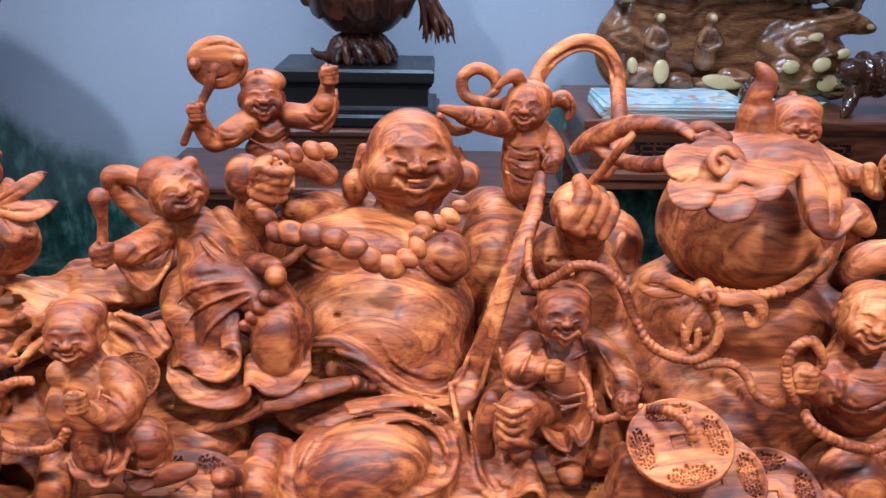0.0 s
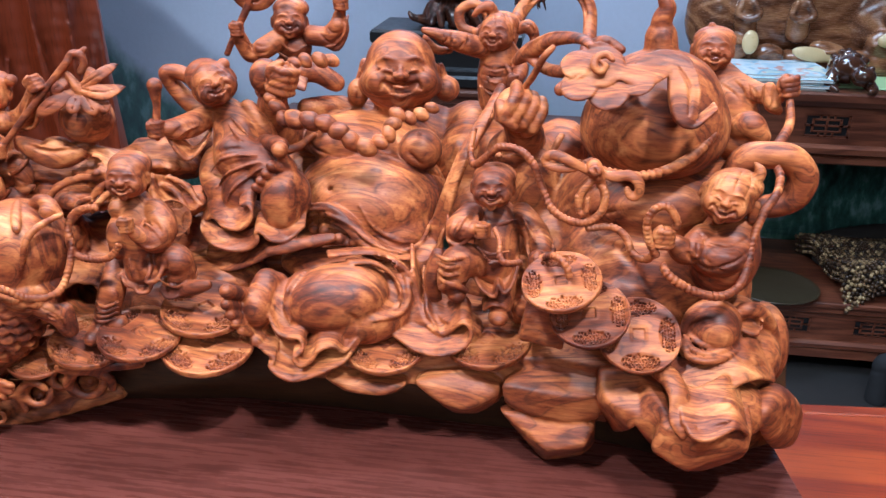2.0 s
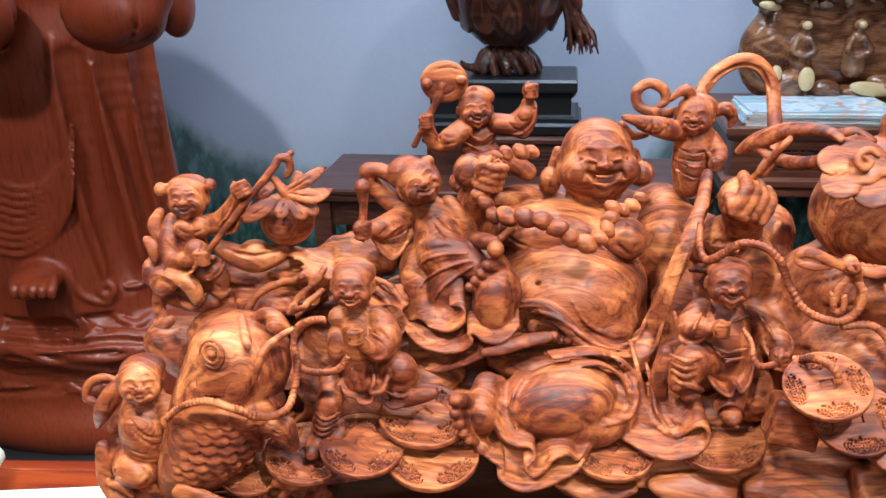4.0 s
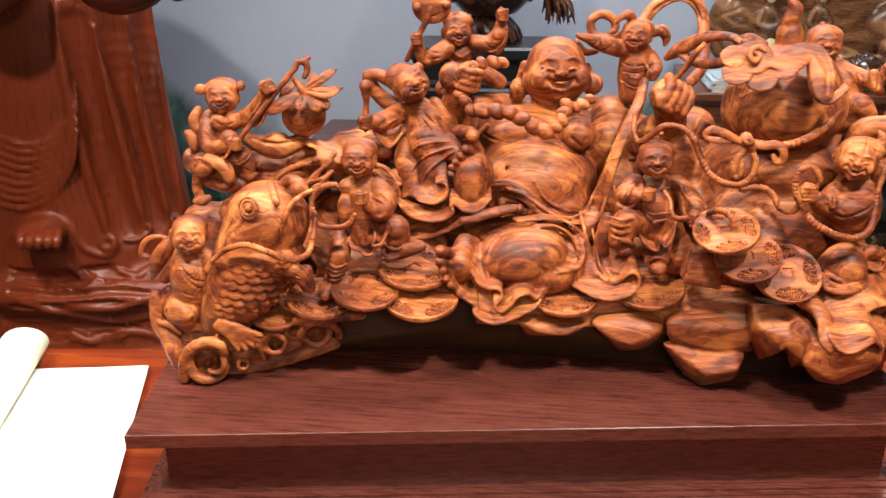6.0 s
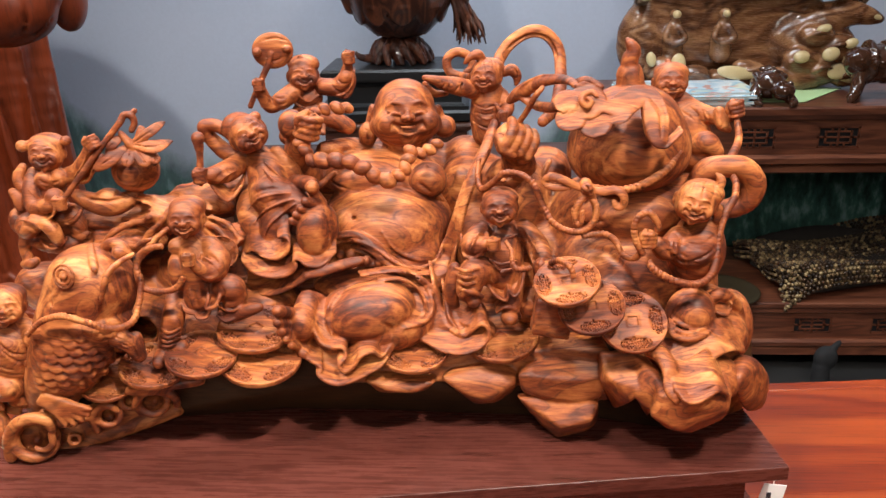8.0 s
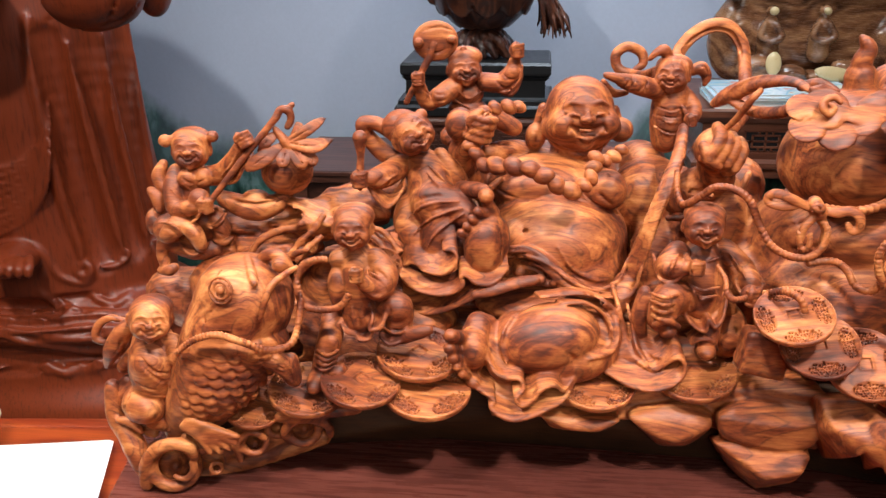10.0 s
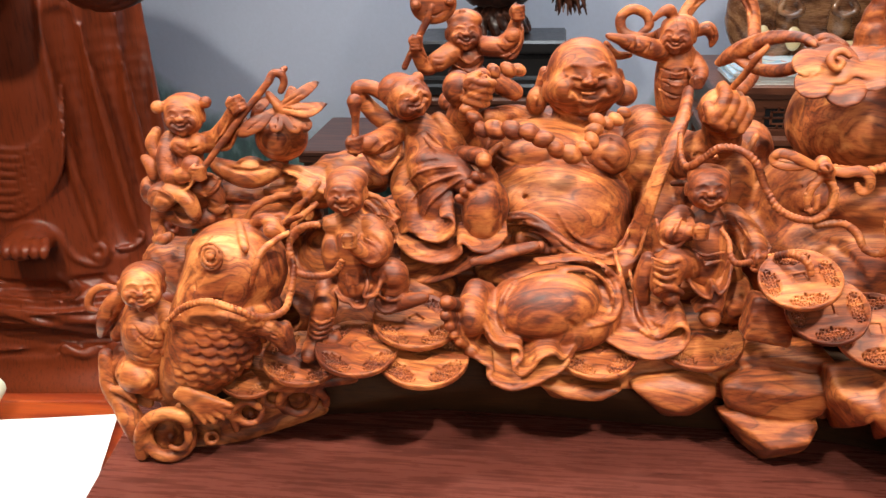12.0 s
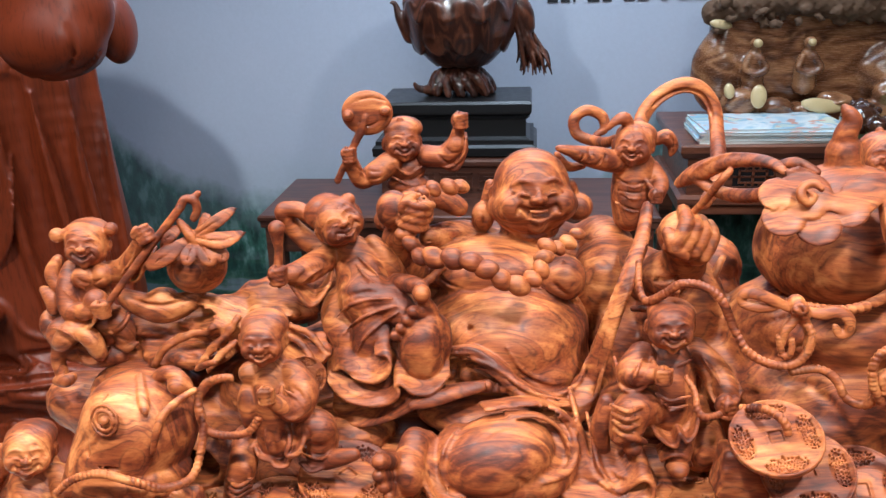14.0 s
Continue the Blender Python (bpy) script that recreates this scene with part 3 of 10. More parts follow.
for fx0, fx1 in ((-0.317, -0.198), (0.198, 0.317)):
    bm = moulded(FOOT, fx0, fx1, 0.0, PD)
    inner = fx1 if fx0 < 0 else fx0
    for v in bm.verts:
        if (fx0 < 0 and v.co.x > inner - 0.001) or (fx0 > 0 and v.co.x < inner + 0.001):
            v.co.x = inner
    part("foot", bm, STAND_WOOD, plinth)
board = thing("amber_board", CARVED, label="amber-coloured varnished wooden board lying under the plinth", category="board")
part("board", box_of(-0.190, 0.190, 0.002, 0.28, -0.1248, -0.1085, bevel=0.002), GOLD_BOARD, board)

# a small price tag that hangs by a thread from the plinth
tag = thing("price_tag", label="small white paper price tag hanging from the plinth", category="tag")
bm = bmesh.new()
for tx, tz in ((0.2775, 0.8985), (0.2955, 0.8965), (0.2895, 0.8635), (0.2705, 0.8685)):
    bm.verts.new((tx, 0.352, tz))
bm.faces.new(bm.verts)
ext = bmesh.ops.extrude_face_region(bm, geom=bm.faces[:])
bmesh.ops.translate(bm, vec=(0, 0.0006, 0), verts=[v for v in ext["geom"] if isinstance(v, bmesh.types.BMVert)])
bmesh.ops.recalc_face_normals(bm, faces=bm.faces[:])
part("card", bm, PAPER, tag)
part("mark", box_of(0.2800, 0.2835, 0.3512, 0.3522, 0.885, 0.890), INK, tag)
part("mark", box_of(0.2775, 0.2795, 0.3512, 0.3522, 0.878, 0.880), INK, tag)
part("thread", lathe([(0.0004, 0.8975), (0.0004, 0.918)], 6, centre=(0.285, 0.3525)), PAPER, tag)

# papers beside the plinth
def sheet(name, corners, z, mat, bend=0.0, n=10):
    bm = bmesh.new()
    a, b, c, d = (Vector((*q, 0)) for q in corners)
    rows = []
    for i in range(n + 1):
        row = []
        for j in range(n + 1):
            u, v = i / n, j / n
            p = a.lerp(b, u).lerp(d.lerp(c, u), v)
            lift = bend * (u ** 3 * 0.8 + 0.35 * math.sin(2.2 * v + 3 * u) ** 2 * u)
            row.append(bm.verts.new((p.x, p.y, z + lift)))
        rows.append(row)
    for i in range(n):
        for j in range(n):
            bm.faces.new((rows[i][j], rows[i + 1][j], rows[i + 1][j + 1], rows[i][j + 1]))
    ext = bmesh.ops.extrude_face_region(bm, geom=bm.faces[:])
    bmesh.ops.translate(bm, vec=(0, 0, 0.0012), verts=[v for v in ext["geom"] if isinstance(v, bmesh.types.BMVert)])
    bmesh.ops.recalc_face_normals(bm, faces=bm.faces[:])
    return part(name, bm, mat, smooth=True)


for k in range(3):
    o = 0.004 * k
    tagged(sheet("paper_sheet", ((-0.82 + o, 0.50), (-0.487 + o, 0.556 - o), (-0.405 + o, 0.30 - o), (-0.74 + o, 0.24)), TABLE_Z + 0.0005 + 0.0022 * k, PAPER, 0.004),
           "bright white sheet of paper lying on the table", "paper", group="papers on the table")
# a rolled note on the sheets
note = thing("rolled_note", label="pale yellow rolled sheet of note paper on white sheets", category="paper")
bm = bmesh.new()
prof = [(0.030 * math.cos(0.32 * i - 0.5) * (1 - 0.012 * i), 0.020 * math.sin(0.32 * i - 0.5) * (1 - 0.012 * i)) for i in range(15)]
va = [[bm.verts.new((-0.640 + 0.092 * s + c[0] * 0.96, 0.560 - 0.33 * s + c[0] * 0.25, TABLE_Z + 0.026 + c[1])) for c in prof] for s in (0, 0.5, 1)]
for row, nxt in zip(va, va[1:]):
    for i in range(len(prof) - 1):
        bm.faces.new((row[i], row[i + 1], nxt[i + 1], nxt[i]))
bmesh.ops.recalc_face_normals(bm, faces=bm.faces[:])
bmesh.ops.solidify(bm, geom=bm.faces[:], thickness=0.0008)
bmesh.ops.recalc_face_normals(bm, faces=bm.faces[:])
part("roll", bm, NOTE, note, smooth=True)
# a short-handled scraper on the table
tool = thing("scraper", pose(0.402, 0.308, TABLE_Z, 0, 0, 28), label="hand scraper with an orange handle and a dark steel head", category="hand tool")
c = Clay(1.5)
c.limb((0, 0, 13, 7), (20, 2, 15, 8.5), (55, 6, 20, 13), (95, 0, 22, 14), (130, -8, 20, 12), k=2)
modelled("handle", c, ORANGE, tool)
part("ferrule", box_of(-0.022, 0.004, -0.010, 0.010, 0.005, 0.021, bevel=0.003), STEEL, tool, "dull steel ferrule")
part("head", box_of(-0.060, -0.0215, -0.022, 0.022, 0.0, 0.016, bevel=0.002), BLACK, tool, "dark steel head")


# ---- the long console behind ----
console = thing("console_table", label="long reddish-brown wooden console with fretwork drawers and a lower shelf", category="console table")
X0, X1, Y0, Y1 = 0.40, 1.56, 2.345, 2.86
part("top", moulded([(-0.012, 0.752), (-0.004, 0.757), (0.0, 0.765), (0.004, 0.772), (0.004, 0.79), (0.0, 0.796)], X0, X1, Y0, Y1), CONSOLE_WOOD, console)
part("side_panel", box_of(X0 + 0.02, X0 + 0.04, Y0 + 0.02, Y1 - 0.02, 0.648, 0.752), CONSOLE_WOOD, console)
part("side_panel", box_of(X1 - 0.04, X1 - 0.02, Y0 + 0.02, Y1 - 0.02, 0.648, 0.752), CONSOLE_WOOD, console)
part("back_panel", box_of(X0 + 0.04, X1 - 0.04, Y1 - 0.04, Y1 - 0.02, 0.648, 0.752), CONSOLE_WOOD, console)
part("middle_rail", moulded([(-0.004, 0.592), (0.0, 0.596), (0.0, 0.612), (-0.010, 0.617), (0.006, 0.624), (0.006, 0.640), (-0.006, 0.648)], X0, X1, Y0, Y1), CONSOLE_WOOD, console)


def fret(parent, cx, y, z0, z1, w, mat):
    """A rectangular lattice: an outer frame and stepped bars."""
    # a flat black sheet stands in for the shade in the openings
    f = part("fret_shade_sheet", box_of(cx - w / 2, cx + w / 2, y + 0.004, y + 0.006, z0, z1), BLACK, parent, "black sheet painting the shade of the openings behind the lattice")
    h, t = z1 - z0, 0.0032
    bars = [(-0.5, 0.5, 0, 0.08), (-0.5, 0.5, 0.92, 1), (-0.5, -0.45, 0, 1), (0.45, 0.5, 0, 1), (-0.36, 0.36, 0.46, 0.54), (-0.025, 0.025, 0, 1)]
    for s in (-1, 1):
        bars += [(s * 0.30 - 0.025, s * 0.30 + 0.025, 0.2, 0.8), (s * 0.16 - 0.14, s * 0.16 + 0.14, 0.2, 0.28), (s * 0.16 - 0.14, s * 0.16 + 0.14, 0.72, 0.8),
                 (s * 0.15 - 0.022, s * 0.15 + 0.022, 0.0, 0.2), (s * 0.15 - 0.022, s * 0.15 + 0.022, 0.8, 1.0), (s * 0.40 - 0.10, s * 0.40 + 0.10, 0.46, 0.54)]
    bm = bmesh.new()
    for a, b, c0, c1 in bars:
        box(bm, cx + a * w, cx + b * w, y - 0.001, y + t, z0 + c0 * h, z0 + c1 * h)
    part("lattice", bm, mat, f)


def drawer_row(parent, z0, z1, centres, w, h):
    y = Y0 + 0.012
    zc = (z0 + z1) / 2
    xs = [X0 + 0.02] + [c + s * w / 2 for c in centres for s in (-1, 1)] + [X1 - 0.02]
    for a, b in zip(xs[::2], xs[1::2]):
        part("front_panel", box_of(a, b, y, y + 0.014, z0, z1), CONSOLE_WOOD, parent)
    for c in centres:
        part("panel_strip", box_of(c - w / 2, c + w / 2, y, y + 0.014, z0, zc - h / 2), CONSOLE_WOOD, parent)
        part("panel_strip", box_of(c - w / 2, c + w / 2, y, y + 0.014, zc + h / 2, z1), CONSOLE_WOOD, parent)
        fret(parent, c, y + 0.003, zc - h / 2, zc + h / 2, w, CONSOLE_WOOD)


drawer_row(console, 0.648, 0.752, (0.602, 0.850, 1.098, 1.346), 0.125, 0.066)
part("shelf", moulded([(-0.008, 0.122), (0.0, 0.127), (0.0, 0.140), (0.004, 0.146), (0.004, 0.158), (0.0, 0.162)], X0, X1, Y0, Y1), CONSOLE_WOOD, console)
drawer_row(console, 0.030, 0.122, (0.602, 0.850, 1.098, 1.346), 0.125, 0.056)
part("bottom_rail", moulded([(-0.01, -0.03), (0.0, -0.025), (0.0, 0.005), (0.006, 0.010), (0.006, 0.022), (-0.004, 0.030)], X0, X1, Y0, Y1), CONSOLE_WOOD, console)
for lx in (X0 + 0.01, X1 - 0.16):
    for ly in (Y0 + 0.01, Y1 - 0.06):
        if lx > 1 and ly < 2.5:
            lx = X1 - 0.06
        part("leg", moulded([(0.0, 0.162), (-0.003, 0.25), (-0.003, 0.55), (0.0, 0.592)], lx, lx + 0.05, ly, ly + 0.05), CONSOLE_WOOD, console)
        part("foot", moulded([(-0.004, FLOOR), (0.0, -0.03)], lx, lx + 0.06, ly, ly + 0.05), CONSOLE_WOOD, console)

# magazines on the console
def cover():
    n = Nodes("printed_cover", 0.25)
    at = n.where("object", (1, 1, 1))
    a = n.noise(at, 9, 3, 0.5, 0.6)
    b = n.noise(at, 22, 2, 0.5, 0.2)
    c1 = n.ramp(a, (0.38, (0.55, 0.74, 0.86)), (0.5, (0.80, 0.88, 0.92)), (0.58, (0.30, 0.55, 0.72)), (0.66, (0.75, 0.82, 0.70)))
    n.colour(n.mix(n.ramp(b, (0.60, (0.0,)), (0.64, (1.0,))), c1, (0.72, 0.42, 0.36)))
    return n.m


COVER = cover()
random.seed(4)
zm = 0.796
for k, (mx, my, turn, mat) in enumerate(((0.645, 2.478, 1, PAPER), (0.640, 2.475, -1, COVER), (0.650, 2.48, 2, PAPER), (0.645, 2.472, 0, COVER), (0.655, 2.485, 3, COVER))):
    mag = thing("magazine", pose(mx, my, zm, 0, 0, turn), label="glossy magazine with a pale blue printed cover in a stack", category="magazine", group="magazines on the console")
    part("page_block", box_of(-0.198, 0.198, -0.118, 0.118, 0.0006, 0.0072), PAPER, mag)
    part("cover", box_of(-0.20, 0.20, -0.12, 0.12, 0.0073, 0.0079), mat, mag)
    part("cover", box_of(-0.20, 0.20, -0.12, 0.12, 0.0, 0.0005), mat, mag)
    zm += 0.0080
tagged(sheet("paper_sheet", ((0.875, 2.42), (1.0, 2.40), (1.19, 2.62), (1.06, 2.68)), 0.797, GREEN_PAPER, 0.002), "pale green sheet of paper under a carving", "paper")

# a burl carving with cream sapwood patches
burl = thing("burl_carving", pose(0.86, 2.66, 0.796), label="brown root-wood carving with little figures and polished cream patches", category="wood carving")
c = Clay(5.0)
random.seed(11)
c.slab(-40, 60, 210, 600, 110, 330, turn=(0, 3, 0), rim=50, k=20)
c.ball(-300, 40, 150, 90, 60, 130, k=25)
c.ball(240, 30, 130, 150, 70, 110, turn=(0, 18, 0), k=25)
c.limb((240, 20, 200, 60), (330, 10, 235, 40), (400, 0, 225, 22), (440, 0, 215, 8), k=20)
c.limb((-330, 20, 70, 24), (-200, 0, 30, 30), (0, -20, 35, 34), (200, -30, 32, 34), (340, 0, 60, 24), k=18)
for x, z, rx, rz in ((-250, 70, 60, 44), (-140, 50, 50, 36), (40, 60, 70, 34), (120, 40, 50, 36), (190, 90, 60, 50), (260, 60, 56, 44), (300, 130, 60, 46), (230, 170, 56, 40), (330, 40, 46, 34)):
    c.ball(x, -35, z, rx, 34, rz, turn=(0, random.uniform(-25, 25), 0), k=8)
    c.limb((x - rx * 0.7, -62, z, 5), (x, -74, z + rz * 0.4, 6), (x + rx * 0.7, -60, z + rz * 0.1, 4), k=5)
for px_, pz in ((-215, 140), (-60, 140)):
    c.limb((px_, -10, pz - 20, 36), (px_ - 5, -20, pz + 40, 28), (px_, -22, pz + 75, 19), k=8)
    c.ball(px_, -32, pz + 104, 19, k=4)
    c.limb((px_ + 12, -40, pz + 66, 11), (px_ + 30, -52, pz + 30, 10), (px_ - 8, -55, pz + 12, 8), k=4)
    c.limb((px_ - 20, -40, pz + 66, 11), (px_ - 32, -48, pz + 30, 9), (px_, -56, pz + 14, 7), k=4)
modelled("root_body", c, BURL, burl, wobble=1.2, size=80)
c = Clay(5.0)
c.limb((-330, 30, 330, 40), (-150, 10, 370, 46), (60, 0, 352, 50), (250, 10, 340, 46), (380, 30, 300, 30), k=10)
for i in range(90):
    x = random.uniform(-340, 390)
    c.ball(x, random.uniform(-45, 10), 345 - 0.0002 * x * x + random.uniform(-45, 50), random.uniform(10, 26), 14, random.uniform(8, 18), turn=(0, random.uniform(-40, 40), 0), k=2)
modelled("bark_edge", c, BARK, burl, "rough dark bark along the upper edge", wobble=2.5, size=26)


def cap(x, y, z, rx, rz, name="sapwood_patch"):
    cc = Clay(3.0)
    cc.ball(x, y, z, rx, 10, rz, turn=(-15, random.uniform(-20, 20), 0), k=2)
    modelled(name, cc, SAPWOOD, burl, "polished cream sapwood patch")


for x, y, z, rx, rz in ((-205, -72, 92, 24, 36), (-290, -62, 108, 16, 24), (-20, -70, 62, 62, 22), (180, -72, 110, 26, 20), (268, -78, 118, 28, 22), (300, -66, 62, 34, 26), (330, -70, 150, 22, 16), (240, -70, 196, 24, 14), (330, -60, 36, 30, 12),
                        (-215, -50, 246, 14, 13), (-60, -50, 246, 12, 11), (-320, -20, 300, 34, 14), (110, -60, 388, 40, 12), (250, -50, 350, 26, 10), (410, -16, 226, 26, 12)):
    cap(x, y, z, rx, rz)

toad = thing("resin_toad", pose(0.895, 2.42, 0.797), label="glossy dark brown polished wooden toad with beaded back", category="ornament")
c = Clay(2.5)
c.ball(0, 10, 52, 52, 60, 46, turn=(-20, 0, 0), k=10)
c.ball(30, -45, 42, 34, 34, 28, k=12)
c.limb((-40, -20, 40, 20), (-58, -45, 14, 14), (-40, -68, 6, 8), k=8)
c.limb((40, -30, 30, 16), (58, -62, 10, 12), (48, -80, 6, 7), k=8)
c.ball(18, -58, 66, 9, k=4)
c.ball(46, -52, 64, 9, k=4)
random.seed(3)
for i in range(22):
    a, b = random.uniform(0, 6.28), random.uniform(0.1, 1.2)
    c.ball(50 * math.cos(a) * math.sin(b), 8 + 50 * math.sin(a) * math.sin(b), 56 + 44 * math.cos(b), random.uniform(7, 11), k=2)
modelled("body", c, RESIN, toad)

beast = thing("resin_beast", pose(1.24, 2.47, 0.797), label="glossy dark brown carved animal figure on four legs", category="ornament")
c = Clay(3.0)
c.ball(0, 10, 105, 105, 60, 58, turn=(0, -8, 0), k=15)
c.ball(-75, -15, 115, 46, 44, 42, k=12)
c.limb((-70, -30, 80, 24), (-85, -50, 35, 17), (-105, -70, 8, 13), k=8)
c.limb((-30, 40, 70, 22), (-40, 50, 30, 16), (-45, 40, 8, 14), k=8)
c.limb((65, -25, 80, 26), (70, -40, 35, 18), (55, -60, 8, 14), k=8)
c.limb((85, 30, 80, 24), (95, 40, 30, 16), (90, 30, 8, 14), k=8)
for i in range(3):
    c.ring(-40 + i * 50, 5, 108, 54, 12, turn=(0, 90, 0), k=10)
modelled("body", c, RESIN, beast, wobble=1.2, size=30)

# a bead mat thrown over the lower shelf, a tray and odds and ends
def mat_paint():
    n = Nodes("wooden_beads", 0.4)
    r = n.add("ShaderNodeNewGeometry").outputs["Random Per Island"]
    n.colour(n.ramp(r, (0.0, (0.022, 0.013, 0.009)), (0.5, (0.075, 0.040, 0.020)), (0.7, (0.22, 0.14, 0.065)), (1.0, (0.42, 0.30, 0.15))))
    return n.m


beadmat = thing("bead_mat", label="folded mat of brown and cream wooden beads on the shelf", category="mat")
bm = bmesh.new()
ball = bmesh.new()
bmesh.ops.create_icosphere(ball, subdivisions=1, radius=1.0)
BV = [v.co.copy() for v in ball.verts]
BF = [[v.index for v in f.verts] for f in ball.faces]
ball.free()
tip, right, left = Vector((1.005, 2.335, 0)), Vector((1.64, 2.54, 0)), Vector((0.93, 2.73, 0))
for layer in range(4):
    for i in range(44):
        for j in range(27):
            if layer and i > 3 and j > 3:
                continue
            u, v = i / 43, j / 26
            q = tip.lerp(right, u) + (left - tip) * v
            z = 0.243 - 0.019 * layer + 0.014 * math.sin(6 * u + 3 * v) + 0.012 * math.sin(11 * v + 2 * u)
            z -= 0.085 * max(0.0, 1 - (u + v) / 0.16) ** 1.2 * (1 - 0.15 * layer)
            if layer == 0 and min(i, j) == 0:
                z -= 0.006
            x, y = q.x + 0.004 * layer * (1 if j > 3 else -0.5), q.y + 0.003 * math.sin(9 * u + layer)
            vs = [bm.verts.new((x + b.x * 0.0070, y + b.y * 0.0070, z + b.z * 0.0075)) for b in BV]
            for f in BF:
                bm.faces.new([vs[q] for q in f])
tagged(part("bead_weave", bm, mat_paint(), beadmat, smooth=True), kind="stuff")
c = Clay(5)
c.slab(1270, 2610, 194, 540, 300, 58, turn=(0, 0, 18), rim=14)
c.limb((1050, 2790, 200, 30), (1250, 2800, 222, 40), (1450, 2790, 210, 34), k=20)
modelled("backing_cloth", c, plain("dark_cloth", (0.03, 0.024, 0.02), 0.9), beadmat, "dark cloth backing")
tray = thing("round_tray", pose(0.79, 2.40, 0.1625), label="shallow round dark olive tray on the shelf", category="tray")
part("dish", lathe([(0.06, 0.0), (0.11, 0.004), (0.135, 0.018), (0.140, 0.022), (0.137, 0.024), (0.128, 0.018), (0.10, 0.008), (0.0005, 0.007)], 40), plain("olive_lacquer", (0.040, 0.030, 0.016), 0.4, coat=0.1), tray, smooth=True)

blob = thing("black_pouch", pose(1.09, 2.20, FLOOR), label="small black cloth pouch on a box behind the table", category="pouch")
c = Clay(2.5)
c.ball(0, 0, 120, 36, 26, 40, k=8)
c.limb((18, 0, 150, 12), (34, 0, 172, 8), k=5)
c.limb((-10, 0, 90, 26), (-6, 0, 10, 30), k=8)
modelled("cloth", c, plain("black_cloth", (0.010, 0.010, 0.012), 0.85), blob)


# ---- side table, black stand and lotus vase ----
side = thing("side_table", label="low dark brown wooden side table with a moulded edge", category="side table")
part("tabletop", moulded([(-0.012, 0.578), (0.0, 0.584), (0.0, 0.600), (0.006, 0.606), (0.006, 0.616), (0.0, 0.620)], -0.80, 0.33, 2.24, 2.66), SIDE_WOOD, side)
part("apron", box_of(-0.77, 0.30, 2.27, 2.29, 0.50, 0.578), SIDE_WOOD, side)
part("apron", box_of(-0.77, 0.30, 2.61, 2.63, 0.50, 0.578), SIDE_WOOD, side)
part("side_apron", box_of(-0.77, -0.75, 2.29, 2.61, 0.50, 0.578), SIDE_WOOD, side)
part("side_apron", box_of(0.28, 0.30, 2.29, 2.61, 0.50, 0.578), SIDE_WOOD, side)
for lx in (-0.79, 0.27):
    for ly in (2.25, 2.60):
        part("leg", moulded([(0.0, FLOOR), (0.0, 0.30), (0.0, 0.578)], lx, lx + 0.05, ly, ly + 0.05), SIDE_WOOD, side)

low = thing("fretwork_box", label="low brown wooden box with a fretwork front", category="box stand")
part("body", moulded([(0.0, 0.6205), (0.0, 0.715), (0.012, 0.724), (0.014, 0.735), (0.010, 0.742)], -0.47, -0.02, 2.42, 2.64), SIDE_WOOD, low)
for fx in (-0.36, -0.245, -0.13):
    fret(low, fx, 2.4165, 0.645, 0.700, 0.10, SIDE_WOOD)

block = thing("black_stand", label="black lacquered tiered display stand", category="display stand")
part("lower_tier", moulded([(0.0, 0.7425), (0.012, 0.748), (0.014, 0.772), (0.004, 0.780), (0.004, 0.792)], -0.482, -0.018, 2.44, 2.70), BLACK_WOOD, block)
part("waist", moulded([(0.0, 0.7922), (-0.012, 0.80), (-0.012, 0.85), (0.0, 0.862)], -0.475, -0.025, 2.45, 2.69), BLACK_WOOD, block)
part("upper_tier", moulded([(0.0, 0.8622), (0.008, 0.870), (0.010, 0.876), (0.010, 0.898), (0.004, 0.906)], -0.468, -0.030, 2.455, 2.72), BLACK_WOOD, block)

vase = thing("lotus_vase", pose(-0.235, 2.60, 0.906), label="dark reddish-brown carved wooden vase with lotus petals on a root foot", category="vase")
c = Clay(3.0)
random.seed(7)
c.ball(0, 0, 95, 62, 62, 20, k=8)
c.ball(0, 0, 40, 88, 74, 30, k=12)
for i in range(30):
    a = 6.283 * i / 30 + random.uniform(-0.2, 0.2)
    r = random.uniform(85, 120)
    c.limb((50 * math.cos(a), 50 * math.sin(a), 75, 12), (r * 0.8 * math.cos(a + 0.2), r * 0.7 * math.sin(a + 0.2), random.uniform(30, 60), 13), (r * math.cos(a + 0.35), r * 0.8 * math.sin(a + 0.35), 11, 10), k=4)
c.limb((-100, -40, 20, 14), (-130, -50, 26, 9), (-140, -50, 40, 5), k=4)
modelled("root_foot", c, VASE_WOOD, vase, wobble=1.2, size=22)
c = Clay(6.0)
c.ball(0, 0, 240, 160, 160, 155, k=8)
c.ball(0, 0, 420, 120, 120, 110, k=30)
for lat, num, wide, tall in ((-42, 9, 52, 70), (-12, 11, 50, 84), (22, 11, 46, 80)):
    for i in range(num):
        a = 6.283 * (i + 0.5 * (lat == -12)) / num
        b = radians(lat)
        c.ball(157 * math.cos(b) * math.cos(a), 157 * math.cos(b) * math.sin(a), 240 + 152 * math.sin(b), wide, 11, tall, turn=(-lat, 0, math.degrees(a) + 90), k=1.5)
c.limb((-150, -40, 180, 22), (-178, -45, 235, 14), (-190, -45, 275, 7), (-205, -45, 280, 4), k=5)
modelled("petal_bowl", c, VASE_WOOD, vase)
c = Clay(3.0)
